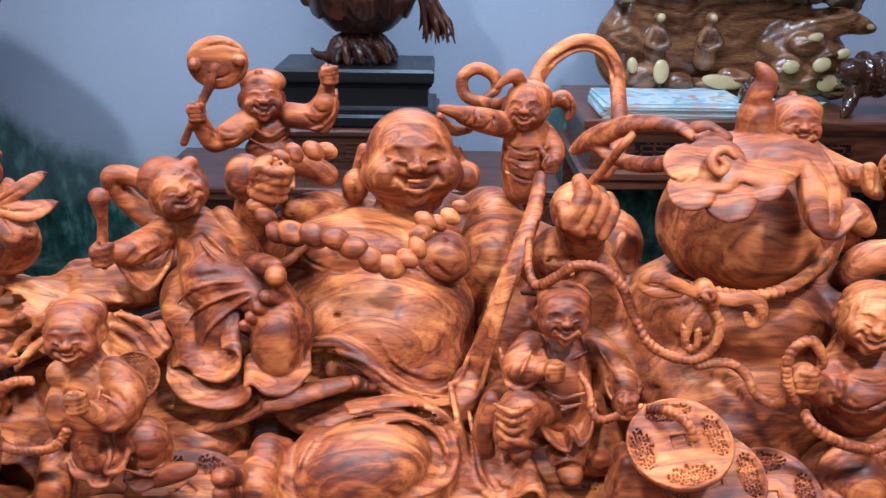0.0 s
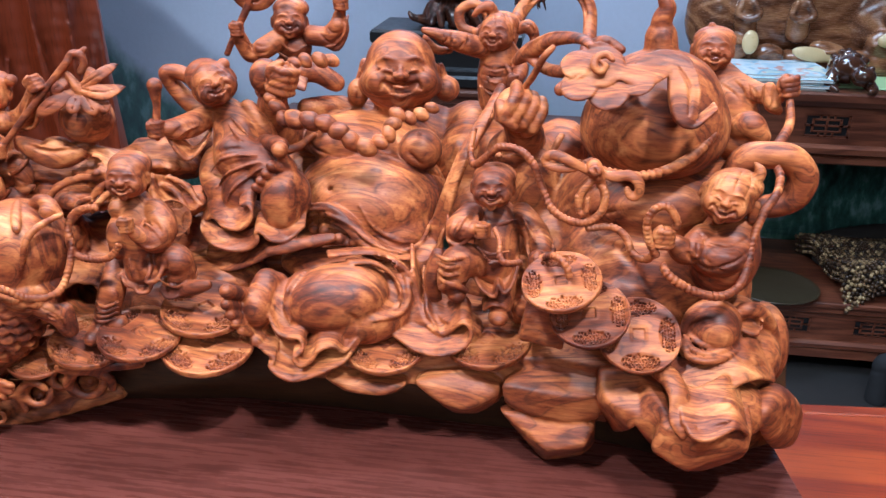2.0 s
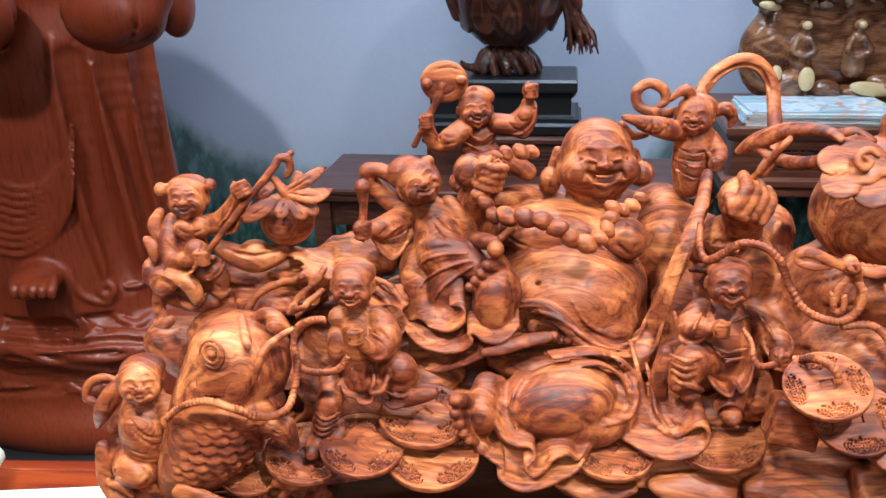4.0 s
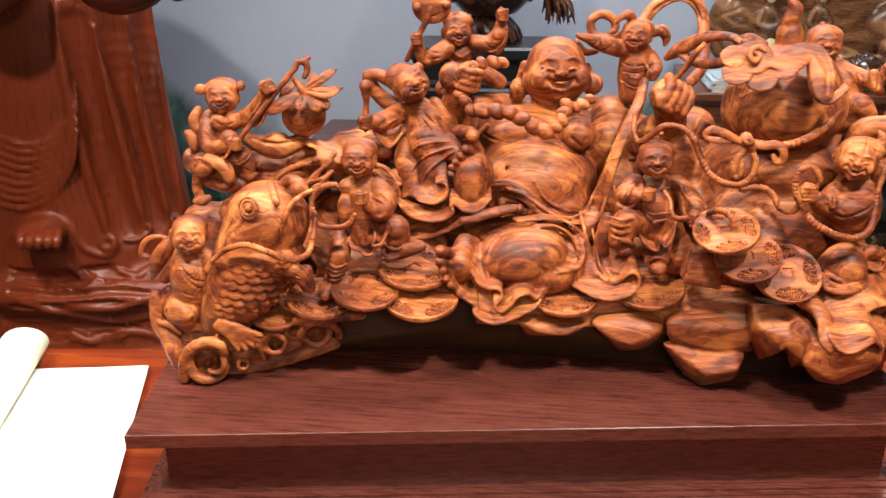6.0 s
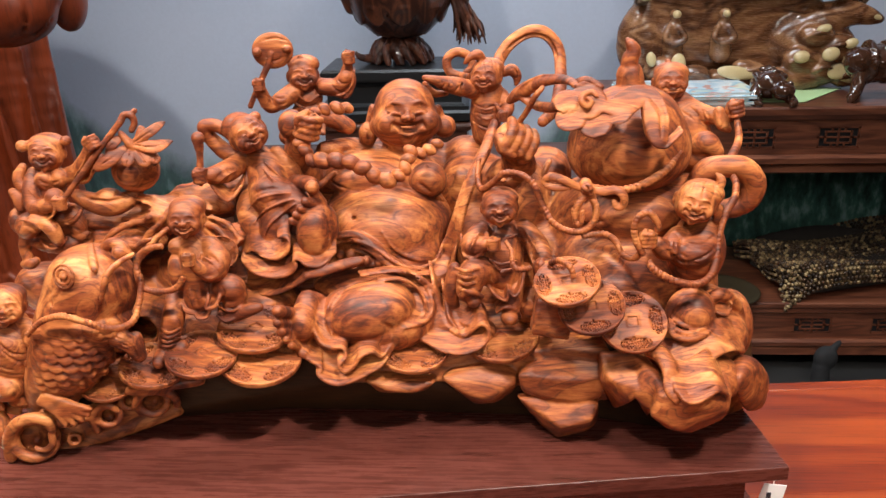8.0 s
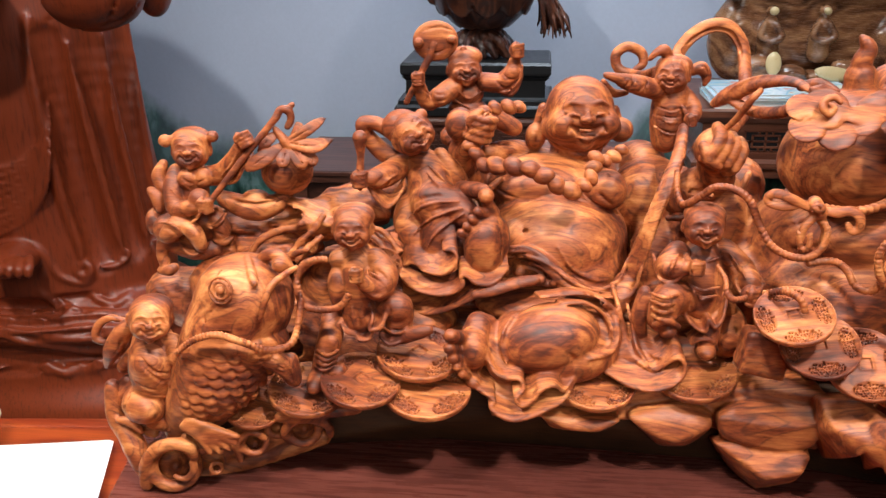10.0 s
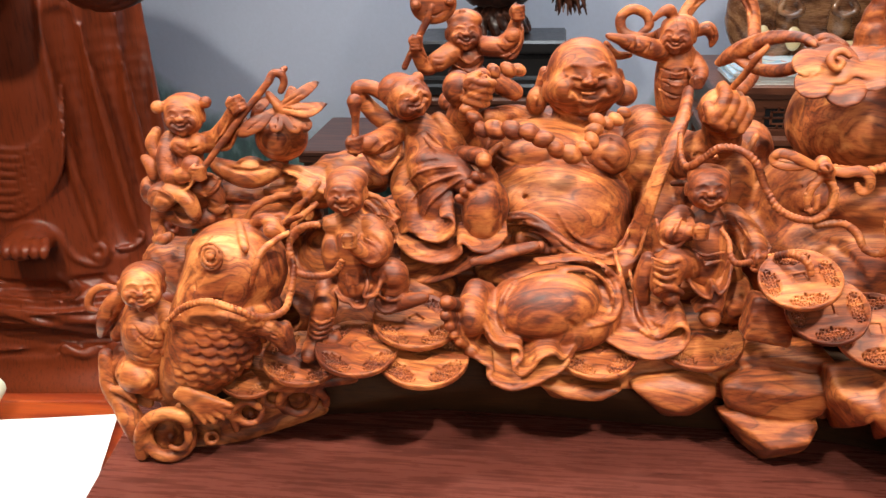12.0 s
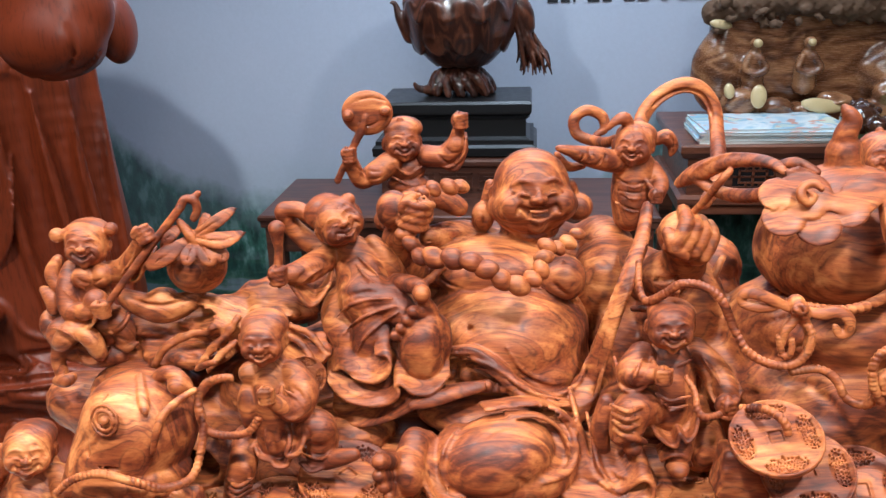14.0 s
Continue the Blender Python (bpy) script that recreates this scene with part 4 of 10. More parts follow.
for i in range(26):
    a = random.uniform(-1, 1)
    x0 = 195 + 14 * a
    c.limb((x0 - 25, random.uniform(-20, 20), 235 + random.uniform(-10, 20), 11), (x0 + 8 * a, random.uniform(-25, 25), 165 + random.uniform(-20, 20), 8),
           (x0 + 22 + 30 * a, random.uniform(-25, 25), 95 + random.uniform(-20, 30), 5), (x0 + 26 + 42 * a, random.uniform(-25, 25), 70 + random.uniform(-15, 20), 2.5), k=2.5)
c.limb((150, 0, 290, 26), (185, 0, 245, 30), (200, 0, 200, 24), k=6)
modelled("root_tassel", c, VASE_WOOD, vase, "hanging tangle of carved tendrils")


# ---- the tall robed statue, in millimetres from the middle of its base ----
c = Clay(7.6, melt=1.0)
c.limb((0, 0, 430, 385), (0, 0, 640, 362), (0, 0, 900, 340), (0, 0, 1250, 325), k=10, n=3, flat=(0, 1, 0), thin=1.42)
c.ball(0, 40, 180, 520, 330, 250, k=40)
c.ball(20, 20, 60, 540, 350, 160, k=40)
c.ball(30, -80, 330, 430, 240, 90, k=40)
c.limb((176.8, -196, 1167.2, 11.8), (171.4, -202.4, 1010.5, 20.2), (191.5, -209.2, 740.9, 20.9), (226.1, -211.7, 523.7, 12.9), k=3)
c.limb((248.3, -156, 1096.1, 12.1), (267, -153.2, 860.3, 20.9), (310.9, -151.1, 522.6, 13.1), k=3)
c.limb((308.7, -84.6, 1110.9, 11.2), (313.8, -92.9, 913.8, 19.1), (358.8, -85.4, 500.8, 12.1), k=3)
c.limb((330.8, 20.2, 1139, 10.3), (339.3, 3.9, 945.9, 17.4), (376.3, -23.7, 531.6, 10.9), k=3)
c.limb((232, -213, 1120, 52), (229, -195, 930, 41), (250, -197, 720, 44), (276, -200, 560, 45), (320, -248, 500, 90), k=4, cut=True)
c.limb((321, -157, 1120, 67), (295, -129, 930, 31), (314, -124, 720, 30), (336, -124, 560, 31), (378, -147, 500, 58), k=4, cut=True)
c.limb((389, -48, 1120, 81), (346, -50, 930, 41), (353, -52, 720, 31), (366, -55, 560, 25), (397, -65, 500, 38), k=4, cut=True)
c.limb((-37.2, -244.7, 807.5, 6.4), (24.6, -245.6, 787.4, 8.8), (79.9, -238.9, 787.4, 9.4), (139.5, -224.3, 820.2, 8.8), (186.7, -220.1, 880.1, 7.0), (193.1, -192.3, 946.5, 3.9), k=2)
c.limb((-42.6, -244.6, 783.2, 6.4), (21.2, -247.4, 765.3, 8.9), (78.4, -242.4, 767.5, 9.5), (137.9, -227.1, 801.9, 8.8), (186.5, -224.9, 862.6, 7.0), (195.9, -200.8, 933, 3.9), k=2)
c.limb((-46.1, -247, 759.6, 6.4), (18, -249.8, 741.7, 8.9), (75.2, -244.3, 745.4, 9.5), (134.6, -228.1, 781.3, 8.8), (184.7, -227.3, 844.4, 7.0), (198.8, -209.8, 918.1, 3.9), k=2)
c.limb((-51.2, -247.3, 735.1, 6.4), (14.9, -252.4, 718, 8.9), (72.1, -245.8, 724.7, 9.5), (131.5, -229.2, 760.7, 8.9), (183, -229.9, 826.2, 7.1), (200.2, -216, 904.2, 3.9), k=2)
c.limb((-54.5, -250, 711.3, 6.5), (10, -252.4, 695, 8.9), (69.1, -247.9, 702.5, 9.5), (130.1, -232.9, 740.8, 8.9), (181.4, -232.6, 808, 7.1), (201.5, -222.6, 888.8, 3.9), k=2)
c.limb((-59.4, -250.7, 686.6, 6.5), (7.2, -255.4, 671.1, 9.0), (66.2, -249.8, 681.7, 9.7), (127.1, -233.9, 721.5, 8.9), (179.9, -235.5, 789.8, 7.1), (201.4, -226.6, 874.3, 3.9), k=2)
c.limb((-64.2, -251.7, 661.8, 6.5), (2.6, -256.3, 646.4, 9.0), (63.4, -252.3, 659.3, 9.7), (125.8, -237.8, 701.5, 8.9), (178.4, -238.4, 771.5, 7.1), (201.2, -230.9, 858.3, 3.9), k=2)
c.limb((-68.8, -252.8, 636.9, 6.5), (-0.1, -259.2, 623.9, 9.0), (60.7, -254.4, 638.4, 9.7), (123, -239.6, 680.7, 8.9), (177, -241.5, 753.2, 7.1), (201.1, -235, 843.8, 3.9), k=2)
c.limb((-73.3, -254.1, 611.9, 6.6), (-4.4, -260.5, 599, 9.0), (56.4, -255, 615.1, 9.7), (120.3, -241.5, 659.8, 9.0), (175.6, -244.7, 734.9, 7.1), (201.1, -239.6, 827.8, 3.9), k=2)
# hem scrolls, foot with toes
c.ring(225.7, -215.8, 486.2, 18.3, 11.3, turn=(80, 0, 10), k=6)
c.ring(312.8, -148.1, 509, 14, 8.6, turn=(80, 0, 10), k=6)
c.ring(372.8, -50.8, 500.1, 14.4, 8.9, turn=(80, 0, 10), k=6)
c.limb((135, -246.4, 547, 4.9), (163.9, -241.9, 476, 8.3), (218.6, -220.7, 448.4, 8.4), (248.3, -204.3, 464.7, 5), k=6)
c.limb((257.1, -196.8, 489.1, 4), (288.1, -172.1, 481, 6.7), (321.7, -156.3, 494.3, 4.1), k=6)
c.limb((-46, -263.8, 511.6, 5), (34.7, -260.1, 574.3, 8.2), (99.2, -251.7, 573.6, 8.2), (133.9, -249.7, 530.7, 8.2), (118.4, -254.1, 478.9, 5), k=6)
c.ball(73.4, -300, 543.5, 64.5, 90, 41.9, k=10)
c.limb((46.3, -345, 562.4, 12.7), (65.8, -385, 552.9, 13.2), (66.7, -392, 535.6, 9.3), k=3)
c.limb((73.6, -345, 563.4, 12.6), (92.7, -385, 553.9, 13.2), (93.6, -392, 536.6, 9.3), k=3)
c.limb((100.8, -345, 564.4, 12.6), (119.6, -385, 555, 13.2), (120.4, -392, 537.7, 9.3), k=3)
c.limb((128, -345, 565.4, 12.6), (146.3, -385, 556, 13.2), (147.2, -392, 538.7, 9.3), k=3)
c.limb((155, -345, 566.4, 12.6), (173, -385, 557, 13.2), (173.8, -392, 539.8, 9.3), k=3)
# waves and rock of the base
c.limb((-70.8, -266.4, 409.6, 7.7), (94.7, -265.5, 400.2, 13.8), (231.3, -220.1, 407.1, 13.9), (350.9, -196.8, 378.7, 7.8), k=1, cut=True, n=4)
c.limb((-63.2, -273.2, 391, 7.7), (86.5, -261.4, 387.2, 13.9), (229.6, -239.2, 391.4, 13.9), (361.1, -206.2, 370.3, 7.8), k=1, cut=True, n=4)
c.limb((-65.8, -283.8, 380.8, 7.7), (94.5, -290.2, 380.1, 13.7), (243, -255, 380.6, 7.7), k=1, cut=True, n=4)
c.limb((-56.6, -310.6, 360.3, 7.6), (110.9, -314.3, 355.5, 13.7), (247.4, -279.6, 362.6, 13.7), (364.1, -238.5, 336.9, 7.7), k=1, cut=True, n=4)
c.limb((-56.3, -318.7, 311.1, 7.7), (97.8, -321.8, 318.4, 13.7), (243.1, -296.6, 324.8, 13.7), (349.9, -202.4, 274.9, 7.9), k=1, cut=True, n=4)
c.limb((-108.5, -277.9, 245.9, 7.9), (68, -289.1, 268.1, 14), (217.8, -256.8, 260.2, 7.8), k=1, cut=True, n=4)
c.limb((-106, -283.5, 231.7, 7.9), (66.1, -285.4, 239.9, 14.1), (205.1, -259.5, 240.1, 14.1), (338, -209.9, 228.5, 7.9), k=1, cut=True, n=4)
c.limb((-103.8, -286.3, 216, 7.9), (54.9, -290.3, 222.8, 14.1), (201.7, -253.8, 225.8, 14.2), (345.5, -212.4, 209, 7.9), k=1, cut=True, n=4)
c.limb((-121.8, -288.1, 177.6, 7.9), (56.2, -293.1, 201.6, 14.1), (208.2, -267.3, 200.6, 7.8), k=1, cut=True, n=4)
c.limb((-26.5, -322.6, 339.9, 6), (67.5, -312.7, 307.1, 10), (166.3, -277.5, 273.2, 10.1), (245.4, -232.1, 240.2, 10.3), (327, -209, 256.1, 6.2), k=8)
c.limb((18.1, -304.7, 352.1, 6), (135.6, -303.7, 320.9, 9.9), (247.7, -286.5, 309.3, 10), (339.4, -253.1, 325.9, 6), k=8)
c.limb((111.3, -258.2, 426.7, 6), (146.9, -239.6, 384.2, 10.1), (190.9, -258, 375.9, 10), (171, -289.5, 367.1, 5.9), k=8)
c.limb((223.9, -207.9, 410.8, 6.1), (292.7, -212.8, 379.3, 10.1), (325.1, -162.4, 396.4, 6.2), k=8)
c.limb((45.8, -281, 192.9, 6.2), (100.3, -275.8, 208.5, 10.2), (154.8, -281.6, 191.7, 10.2), (198.2, -259.3, 197.9, 10.3), (248.8, -256.4, 183.9, 6.2), k=8)
c.limb((219.9, -267, 195.4, 6.1), (267.4, -248, 215, 10.2), (314.3, -229.7, 200.7, 10.3), (352.3, -211, 170.1, 6.2), k=8)
c.ring(152.6, -247.8, 391.6, 11.7, 6.7, turn=(80, 0, 10), k=5)
c.ring(202, -261.7, 378, 11.6, 6.7, turn=(80, 0, 10), k=5)
c.ring(106.6, -287.2, 209, 11.9, 6.8, turn=(80, 0, 10), k=5)
c.ring(247.9, -263.4, 214.1, 11.9, 6.8, turn=(80, 0, 10), k=5)
# drooping sleeves
c.ball(426.2, -330, 1247.4, 123.3, 80, 96.5, k=10)
c.ball(505.1, -160, 1250.3, 43, 70, 83.1, k=8)
c.ball(67.3, -340, 1259.7, 112.5, 80, 115.3, k=10)
c.ball(433.3, -300, 1307.1, 134.4, 90, 120.9, k=20)
c.ball(457.7, -300, 1228.9, 81.5, 60, 67.9, k=10)
c.ball(0, 0, 1330, 360, 240, 120, k=30)
c.limb((329.6, -378.4, 1236.5, 2.9), (223.6, -171.7, 1159.6, 5.9), (405.3, -357.1, 1158.6, 5.4), (481.5, -359.6, 1169.9, 5.3), (543.4, -326.9, 1218.4, 2.9), k=4, cut=True)
c.limb((508.7, -381.3, 1286.6, 2.8), (513.1, -382.8, 1236.7, 5.2), (479.2, -367.5, 1173.4, 2.9), k=4, cut=True)
c.limb((170.9, -344.5, 1298.8, 3), (173.6, -325.5, 1231.6, 5.5), (74, -226.3, 1165.6, 5.8), (30.8, -232.5, 1134.5, 3.2), k=4, cut=True)
robed_statue = modelled("robed_statue", c, STATUE_WOOD, m=pose(-1.53, 2.15, FLOOR))
tagged(robed_statue, "tall red-brown varnished wooden statue in pleated robes on a wave base", "statue")

# ---- the carving: one block of rosewood on the plinth, in millimetres from the middle of the plinth's front edge ----
carving = thing("wood_carving", CARVED, label="figured rosewood carving of a laughing robed man and children on coins", category="wood carving")

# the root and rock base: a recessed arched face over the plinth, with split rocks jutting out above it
# the arched face takes a darker wood that paints in its shade
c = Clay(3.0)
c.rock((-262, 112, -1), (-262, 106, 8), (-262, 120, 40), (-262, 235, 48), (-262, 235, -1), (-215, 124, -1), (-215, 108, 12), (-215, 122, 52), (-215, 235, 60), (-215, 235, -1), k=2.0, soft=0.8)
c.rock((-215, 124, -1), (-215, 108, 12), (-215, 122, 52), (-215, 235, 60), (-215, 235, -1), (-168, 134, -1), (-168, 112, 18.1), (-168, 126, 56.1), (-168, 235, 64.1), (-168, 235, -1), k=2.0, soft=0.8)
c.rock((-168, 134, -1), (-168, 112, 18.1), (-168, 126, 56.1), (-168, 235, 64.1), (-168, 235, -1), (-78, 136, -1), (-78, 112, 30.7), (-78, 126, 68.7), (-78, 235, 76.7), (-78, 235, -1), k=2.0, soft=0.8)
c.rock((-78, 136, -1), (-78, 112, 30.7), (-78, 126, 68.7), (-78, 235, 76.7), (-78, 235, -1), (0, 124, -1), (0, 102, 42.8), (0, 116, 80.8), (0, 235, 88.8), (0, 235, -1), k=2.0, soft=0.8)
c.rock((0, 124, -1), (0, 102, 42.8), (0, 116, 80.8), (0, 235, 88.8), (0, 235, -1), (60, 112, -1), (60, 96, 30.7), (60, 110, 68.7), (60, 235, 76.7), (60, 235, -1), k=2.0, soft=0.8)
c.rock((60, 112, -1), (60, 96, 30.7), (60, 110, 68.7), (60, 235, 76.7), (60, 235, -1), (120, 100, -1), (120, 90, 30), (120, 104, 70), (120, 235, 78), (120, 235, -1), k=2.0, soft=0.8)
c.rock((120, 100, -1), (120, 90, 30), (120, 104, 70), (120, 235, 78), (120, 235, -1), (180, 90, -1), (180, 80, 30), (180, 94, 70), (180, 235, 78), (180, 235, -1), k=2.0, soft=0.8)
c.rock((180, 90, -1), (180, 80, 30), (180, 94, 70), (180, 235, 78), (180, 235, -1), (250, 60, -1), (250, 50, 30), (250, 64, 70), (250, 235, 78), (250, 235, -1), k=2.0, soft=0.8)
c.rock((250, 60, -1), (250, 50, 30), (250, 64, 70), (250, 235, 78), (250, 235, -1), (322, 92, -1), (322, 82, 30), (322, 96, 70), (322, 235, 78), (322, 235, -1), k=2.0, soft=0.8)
modelled("undercut", c, UNDERCUT_SHADE, carving, "smooth hollowed underside, its shade put into a darker wood colour")
c = Clay(1.9)
# split rock faces along the front
c.rock((-262, 125, 14), (-262, 220, 14), (-262, 220, 52), (-262, 125, 40), (-100, 150, 42), (-100, 220, 42), (-100, 220, 100), (-100, 128, 84), k=2)
c.rock((-100, 134, 42), (-100, 220, 42), (-100, 220, 100), (-100, 128, 84), (60, 118, 40), (60, 220, 40), (60, 220, 95), (60, 112, 80), k=2)
c.rock((60, 118, 40), (60, 220, 40), (60, 220, 95), (60, 112, 80), (300, 90, 40), (300, 200, 40), (300, 200, 95), (300, 88, 80), k=2)
c.rock((-40, 92, 46), (-40, 150, 40), (-40, 150, 78), (-40, 98, 70), (110, 84, 42), (110, 150, 38), (110, 150, 78), (110, 88, 70), k=1.5)
c.rock((110, 84, 40), (110, 150, 30), (110, 150, 78), (110, 86, 70), (190, 62, 30), (190, 150, 20), (190, 150, 80), (190, 60, 78), k=1.5)
c.rock((0.8, 88, 56.8), (52.1, 86, 52.5), (-6.4, 76, 56), (13.5, 71, 46.9), (34.7, 70, 44.6), (52.2, 74, 51.4), (5.7, 98, 31.1), (44.4, 98, 30.6), (3.7, 120, 42.7), (54.5, 120, 38.6))
c.rock((63, 86, 56.2), (98, 84, 62.6), (118.1, 80, 54.6), (55.5, 74, 54.2), (74.7, 68, 41.4), (90.5, 66, 36.3), (116.4, 68, 48.9), (85, 88, 19.5), (103, 78, 26.5), (117.8, 86, 31.7), (66.3, 125, 39), (125.3, 125, 36.5))
c.rock((122.6, 78, 60), (145.2, 76, 69.8), (189.5, 70, 69.2), (116.4, 62, 60.3), (158.6, 48, 59.5), (182, 46, 63.4), (118.2, 62, 46.9), (139.3, 54, 41), (165.1, 50, 38.2), (182.4, 50, 43.2), (134.7, 86, 16.3), (183.3, 80, 19.4), (130, 130, 40.3), (204.9, 130, 46.5))
c.rock((116.2, 76, 36.4), (182.1, 66, 35.7), (115.4, 64, 39.1), (132, 56, 27.5), (147.6, 44, 19.8), (172.4, 42, 25.5), (179.5, 48, 37.3), (136.8, 80, 3.3), (148.1, 60, 0.2), (174.6, 58, 6.6), (183.9, 66, 9.3), (172.3, 100, -20), (127.4, 110, 15.1), (193.3, 110, 12.1))
c.rock((177.4, 48, 82.9), (204.2, 38, 84.8), (179.7, 25, 71.7), (196.2, 18, 54.8), (201, 16, 67.1), (176, 38, 63.8), (192.1, 32, 45), (195.9, 64, 21.8), (193.3, 110, 49.2), (228.1, 110, 53.8))
c.rock((201.2, 36, 84.7), (215.4, 22, 80.2), (196.2, 16, 61.8), (206.5, 14, 51.2), (213.7, 6, 60.2), (214.6, 6, 76.4), (219.4, 50, 20.5), (228.3, 110, 50.8), (245.5, 110, 47))
c.rock((211.8, 14, 77.3), (266, 14, 78.2), (203.5, 0, 53.7), (224.9, -6, 42), (263.2, -3, 54.6), (265.4, 0, 68.8), (209.8, 0, 71.3), (231, -11, 71.7), (227.5, 24, 25), (245.5, 18, 23.8), (271, 22, 32), (232.1, 80, 36.5), (292.7, 80, 39.9), (253.9, 70, 0.4))
c.rock((272.7, 30, 77), (285.3, 40, 80.5), (302.4, 40, 75.9), (319.1, 46, 55.1), (321.2, 50, 31.1), (294.4, 24, 44.7), (274, 14, 52.6), (268.8, 16, 66.8), (279.7, 12, 75.2), (297.4, 42, 18.5), (325.9, 64, 8.6), (314.5, 110, 40.9), (348.6, 110, 8.2), soft=2.2)
c.rock((200, 84, -1), (240, 66, -1), (292, 74, -1), (318, 86, -1), (318, 150, -1), (200, 150, -1), (196, 74, 42), (240, 50, 36), (296, 60, 40), (320, 84, 42), (196, 150, 70), (318, 150, 60), k=1.0)
# curled clouds at the low end
c.ring(-268.9, 80, 20.5, 15.5, 4.6, turn=(76, 0, 8), k=2.0)
c.ball(-269.4, 84, 17.3, 4.2, k=1.0)
c.ball(-274.6, 96, 12.6, 15.5, 14, 15.5, k=2.0)
c.ring(-212.1, 88, 32.5, 8.2, 3, turn=(76, 0, 8), k=2.0)
c.ball(-212.3, 92, 29.3, 3.2, k=1.0)
c.ball(-216.6, 104, 24.9, 8.2, 14, 8.2, k=2.0)
c.ring(-176, 90, 42.4, 11, 3.4, turn=(76, 0, 8), k=2.0)
c.ball(-176, 94, 39.4, 3.6, k=1.0)
c.ball(-179.7, 106, 35.1, 11, 14, 11, k=2.0)
c.ring(-239, 80, 17.3, 4.2, 1.8, turn=(76, 0, 8), k=2.0)
c.ball(-239.3, 84, 14, 1.6, k=1.0)
c.ball(-244, 96, 9.3, 4.2, 14, 4.2, k=2.0)
c.ring(-194.6, 92, 42.9, 7, 2.6, turn=(76, 0, 8), k=2.0)
c.ball(-194.6, 96, 39.9, 2.4, k=1.0)
c.ball(-198.6, 108, 35.7, 7, 14, 7, k=2.0)
c.limb((-252, 74, 30.5, 3.2), (-253.3, 72, 39.7, 4), (-263.1, 72, 43.7, 4.4), (-277, 74, 38.7, 4.6), (-287.1, 76, 25.2, 4.8), (-290.4, 80, 5.2, 5), k=1.6)
c.limb((-253.6, 74, 27, 3), (-253.4, 73, 19.1, 2.6), (-260.2, 72, 14, 2.2), (-267.1, 72, 16.7, 1.8), k=1.2)
c.limb((-203, 82, 39.7, 2.4), (-207.5, 81, 45.1, 2.6), (-216.3, 82, 43.8, 2.8), (-223.3, 84, 34.3, 3), (-223, 88, 18.5, 3), k=1.4)
c.limb((-155.9, 84, 40.2, 3), (-157.5, 83, 49, 3.2), (-167.6, 83, 54.1, 3.4), (-180.6, 84, 53.1, 3.6), (-188.5, 86, 43.1, 3.6), (-186.3, 90, 31.5, 3.2), k=1.4)
c.limb((-191.4, 84, 55.9, 4), (-177.6, 83, 59.2, 4.4), (-156.7, 84, 59, 4.4), (-136, 88, 58.7, 4), k=2.2)
c.limb((-292.7, 92, -3.5, 5), (-267.2, 98, -4.2, 6), (-237.8, 104, 1.2, 7), (-202.1, 110, 9, 7), (-166, 116, 18.1, 7), k=3, n=3)
c.limb((-288.4, 104, 12.3, 12), (-243, 110, 14.6, 13), (-187.9, 118, 25.6, 12), k=5, n=3)
c.limb((-305.6, 96, 41.3, 7), (-298.8, 92, 26.1, 8), (-294.7, 90, 10.5, 6), k=3)
c.limb((-313.6, 104, 73.5, 5), (-313.2, 100, 51.7, 6), (-307, 98, 36.8, 6), k=3)
c.limb((-307.9, 92, 52.1, 2.6), (-299, 90, 50.9, 3.4), (-292, 88, 44.4, 2.4), k=1.4)
c.limb((-256.6, 74, 56.4, 3.2), (-244.8, 70, 49.9, 3.4), (-238.7, 69, 37.6, 2.4), k=0.4, n=3)
c.limb((-255.3, 74, 58.1, 3.2), (-241.4, 70, 50.1, 3.4), (-231.9, 69, 37.9, 2.4), k=0.4, n=3)
c.limb((-254.1, 74, 59.7, 3.2), (-238.1, 70, 51.4, 3.4), (-225.3, 69, 40.5, 2.4), k=0.4, n=3)
c.limb((-252.8, 74, 61.4, 3.2), (-235.7, 70, 53.6, 3.4), (-220.5, 69, 44.9, 2.4), k=0.4, n=3)
c.limb((-251.5, 74, 63.1, 3.2), (-234.8, 70, 56.1, 3.4), (-218.8, 69, 50.1, 2.4), k=0.4, n=3)
c.limb((-258.1, 80, 43.2, 4), (-246.8, 82, 33.4, 5), (-228.6, 84, 34.6, 4), k=2)
modelled("rock_base", c, ROSEWOOD, carving, "split rock, clouds and roots carved into the base", wobble=0.12, size=9)

# the reclining man: head, belly, robe and legs
c = Clay(1.32)
clay_head(c, 41.1, 230, 240.2, 28.8, 3, -6, 0, ears=0.6, jaw=1.32, grin=2.0)
c.ball(41.3, 232, 218, 24.9, 23, 9.6, k=2.8)
c.ball(41.3, 238, 209.9, 21.7, 24, 8, k=2.8)
c.limb((14.8, 218.1, 221.8, 0.9), (26.6, 216.3, 213.8, 1.7), (40.3, 214.1, 210.9, 1.7), (55.5, 215.9, 213.9, 1.7), (68.5, 222.1, 221.1, 1), k=1.2, cut=True)
c.limb((16.2, 204.5, 233.2, 0.6), (21.3, 208, 223.5, 0.6), k=1, cut=True)
c.limb((63, 203.7, 231.6, 0.6), (59.8, 208.9, 223, 0.6), k=1, cut=True)
c.ball(7, 238, 219.2, 8.5, 8, 11.3, k=1.5)
c.ball(77.3, 240, 223, 10.3, 9, 10.3, k=1.5)
c.limb((12.7, 240, 242.4, 3.9), (9.9, 240, 230.1, 4.5), k=1.4)
c.limb((71.9, 240, 240.2, 3.4), (74.7, 242, 230.1, 4), k=1.4)
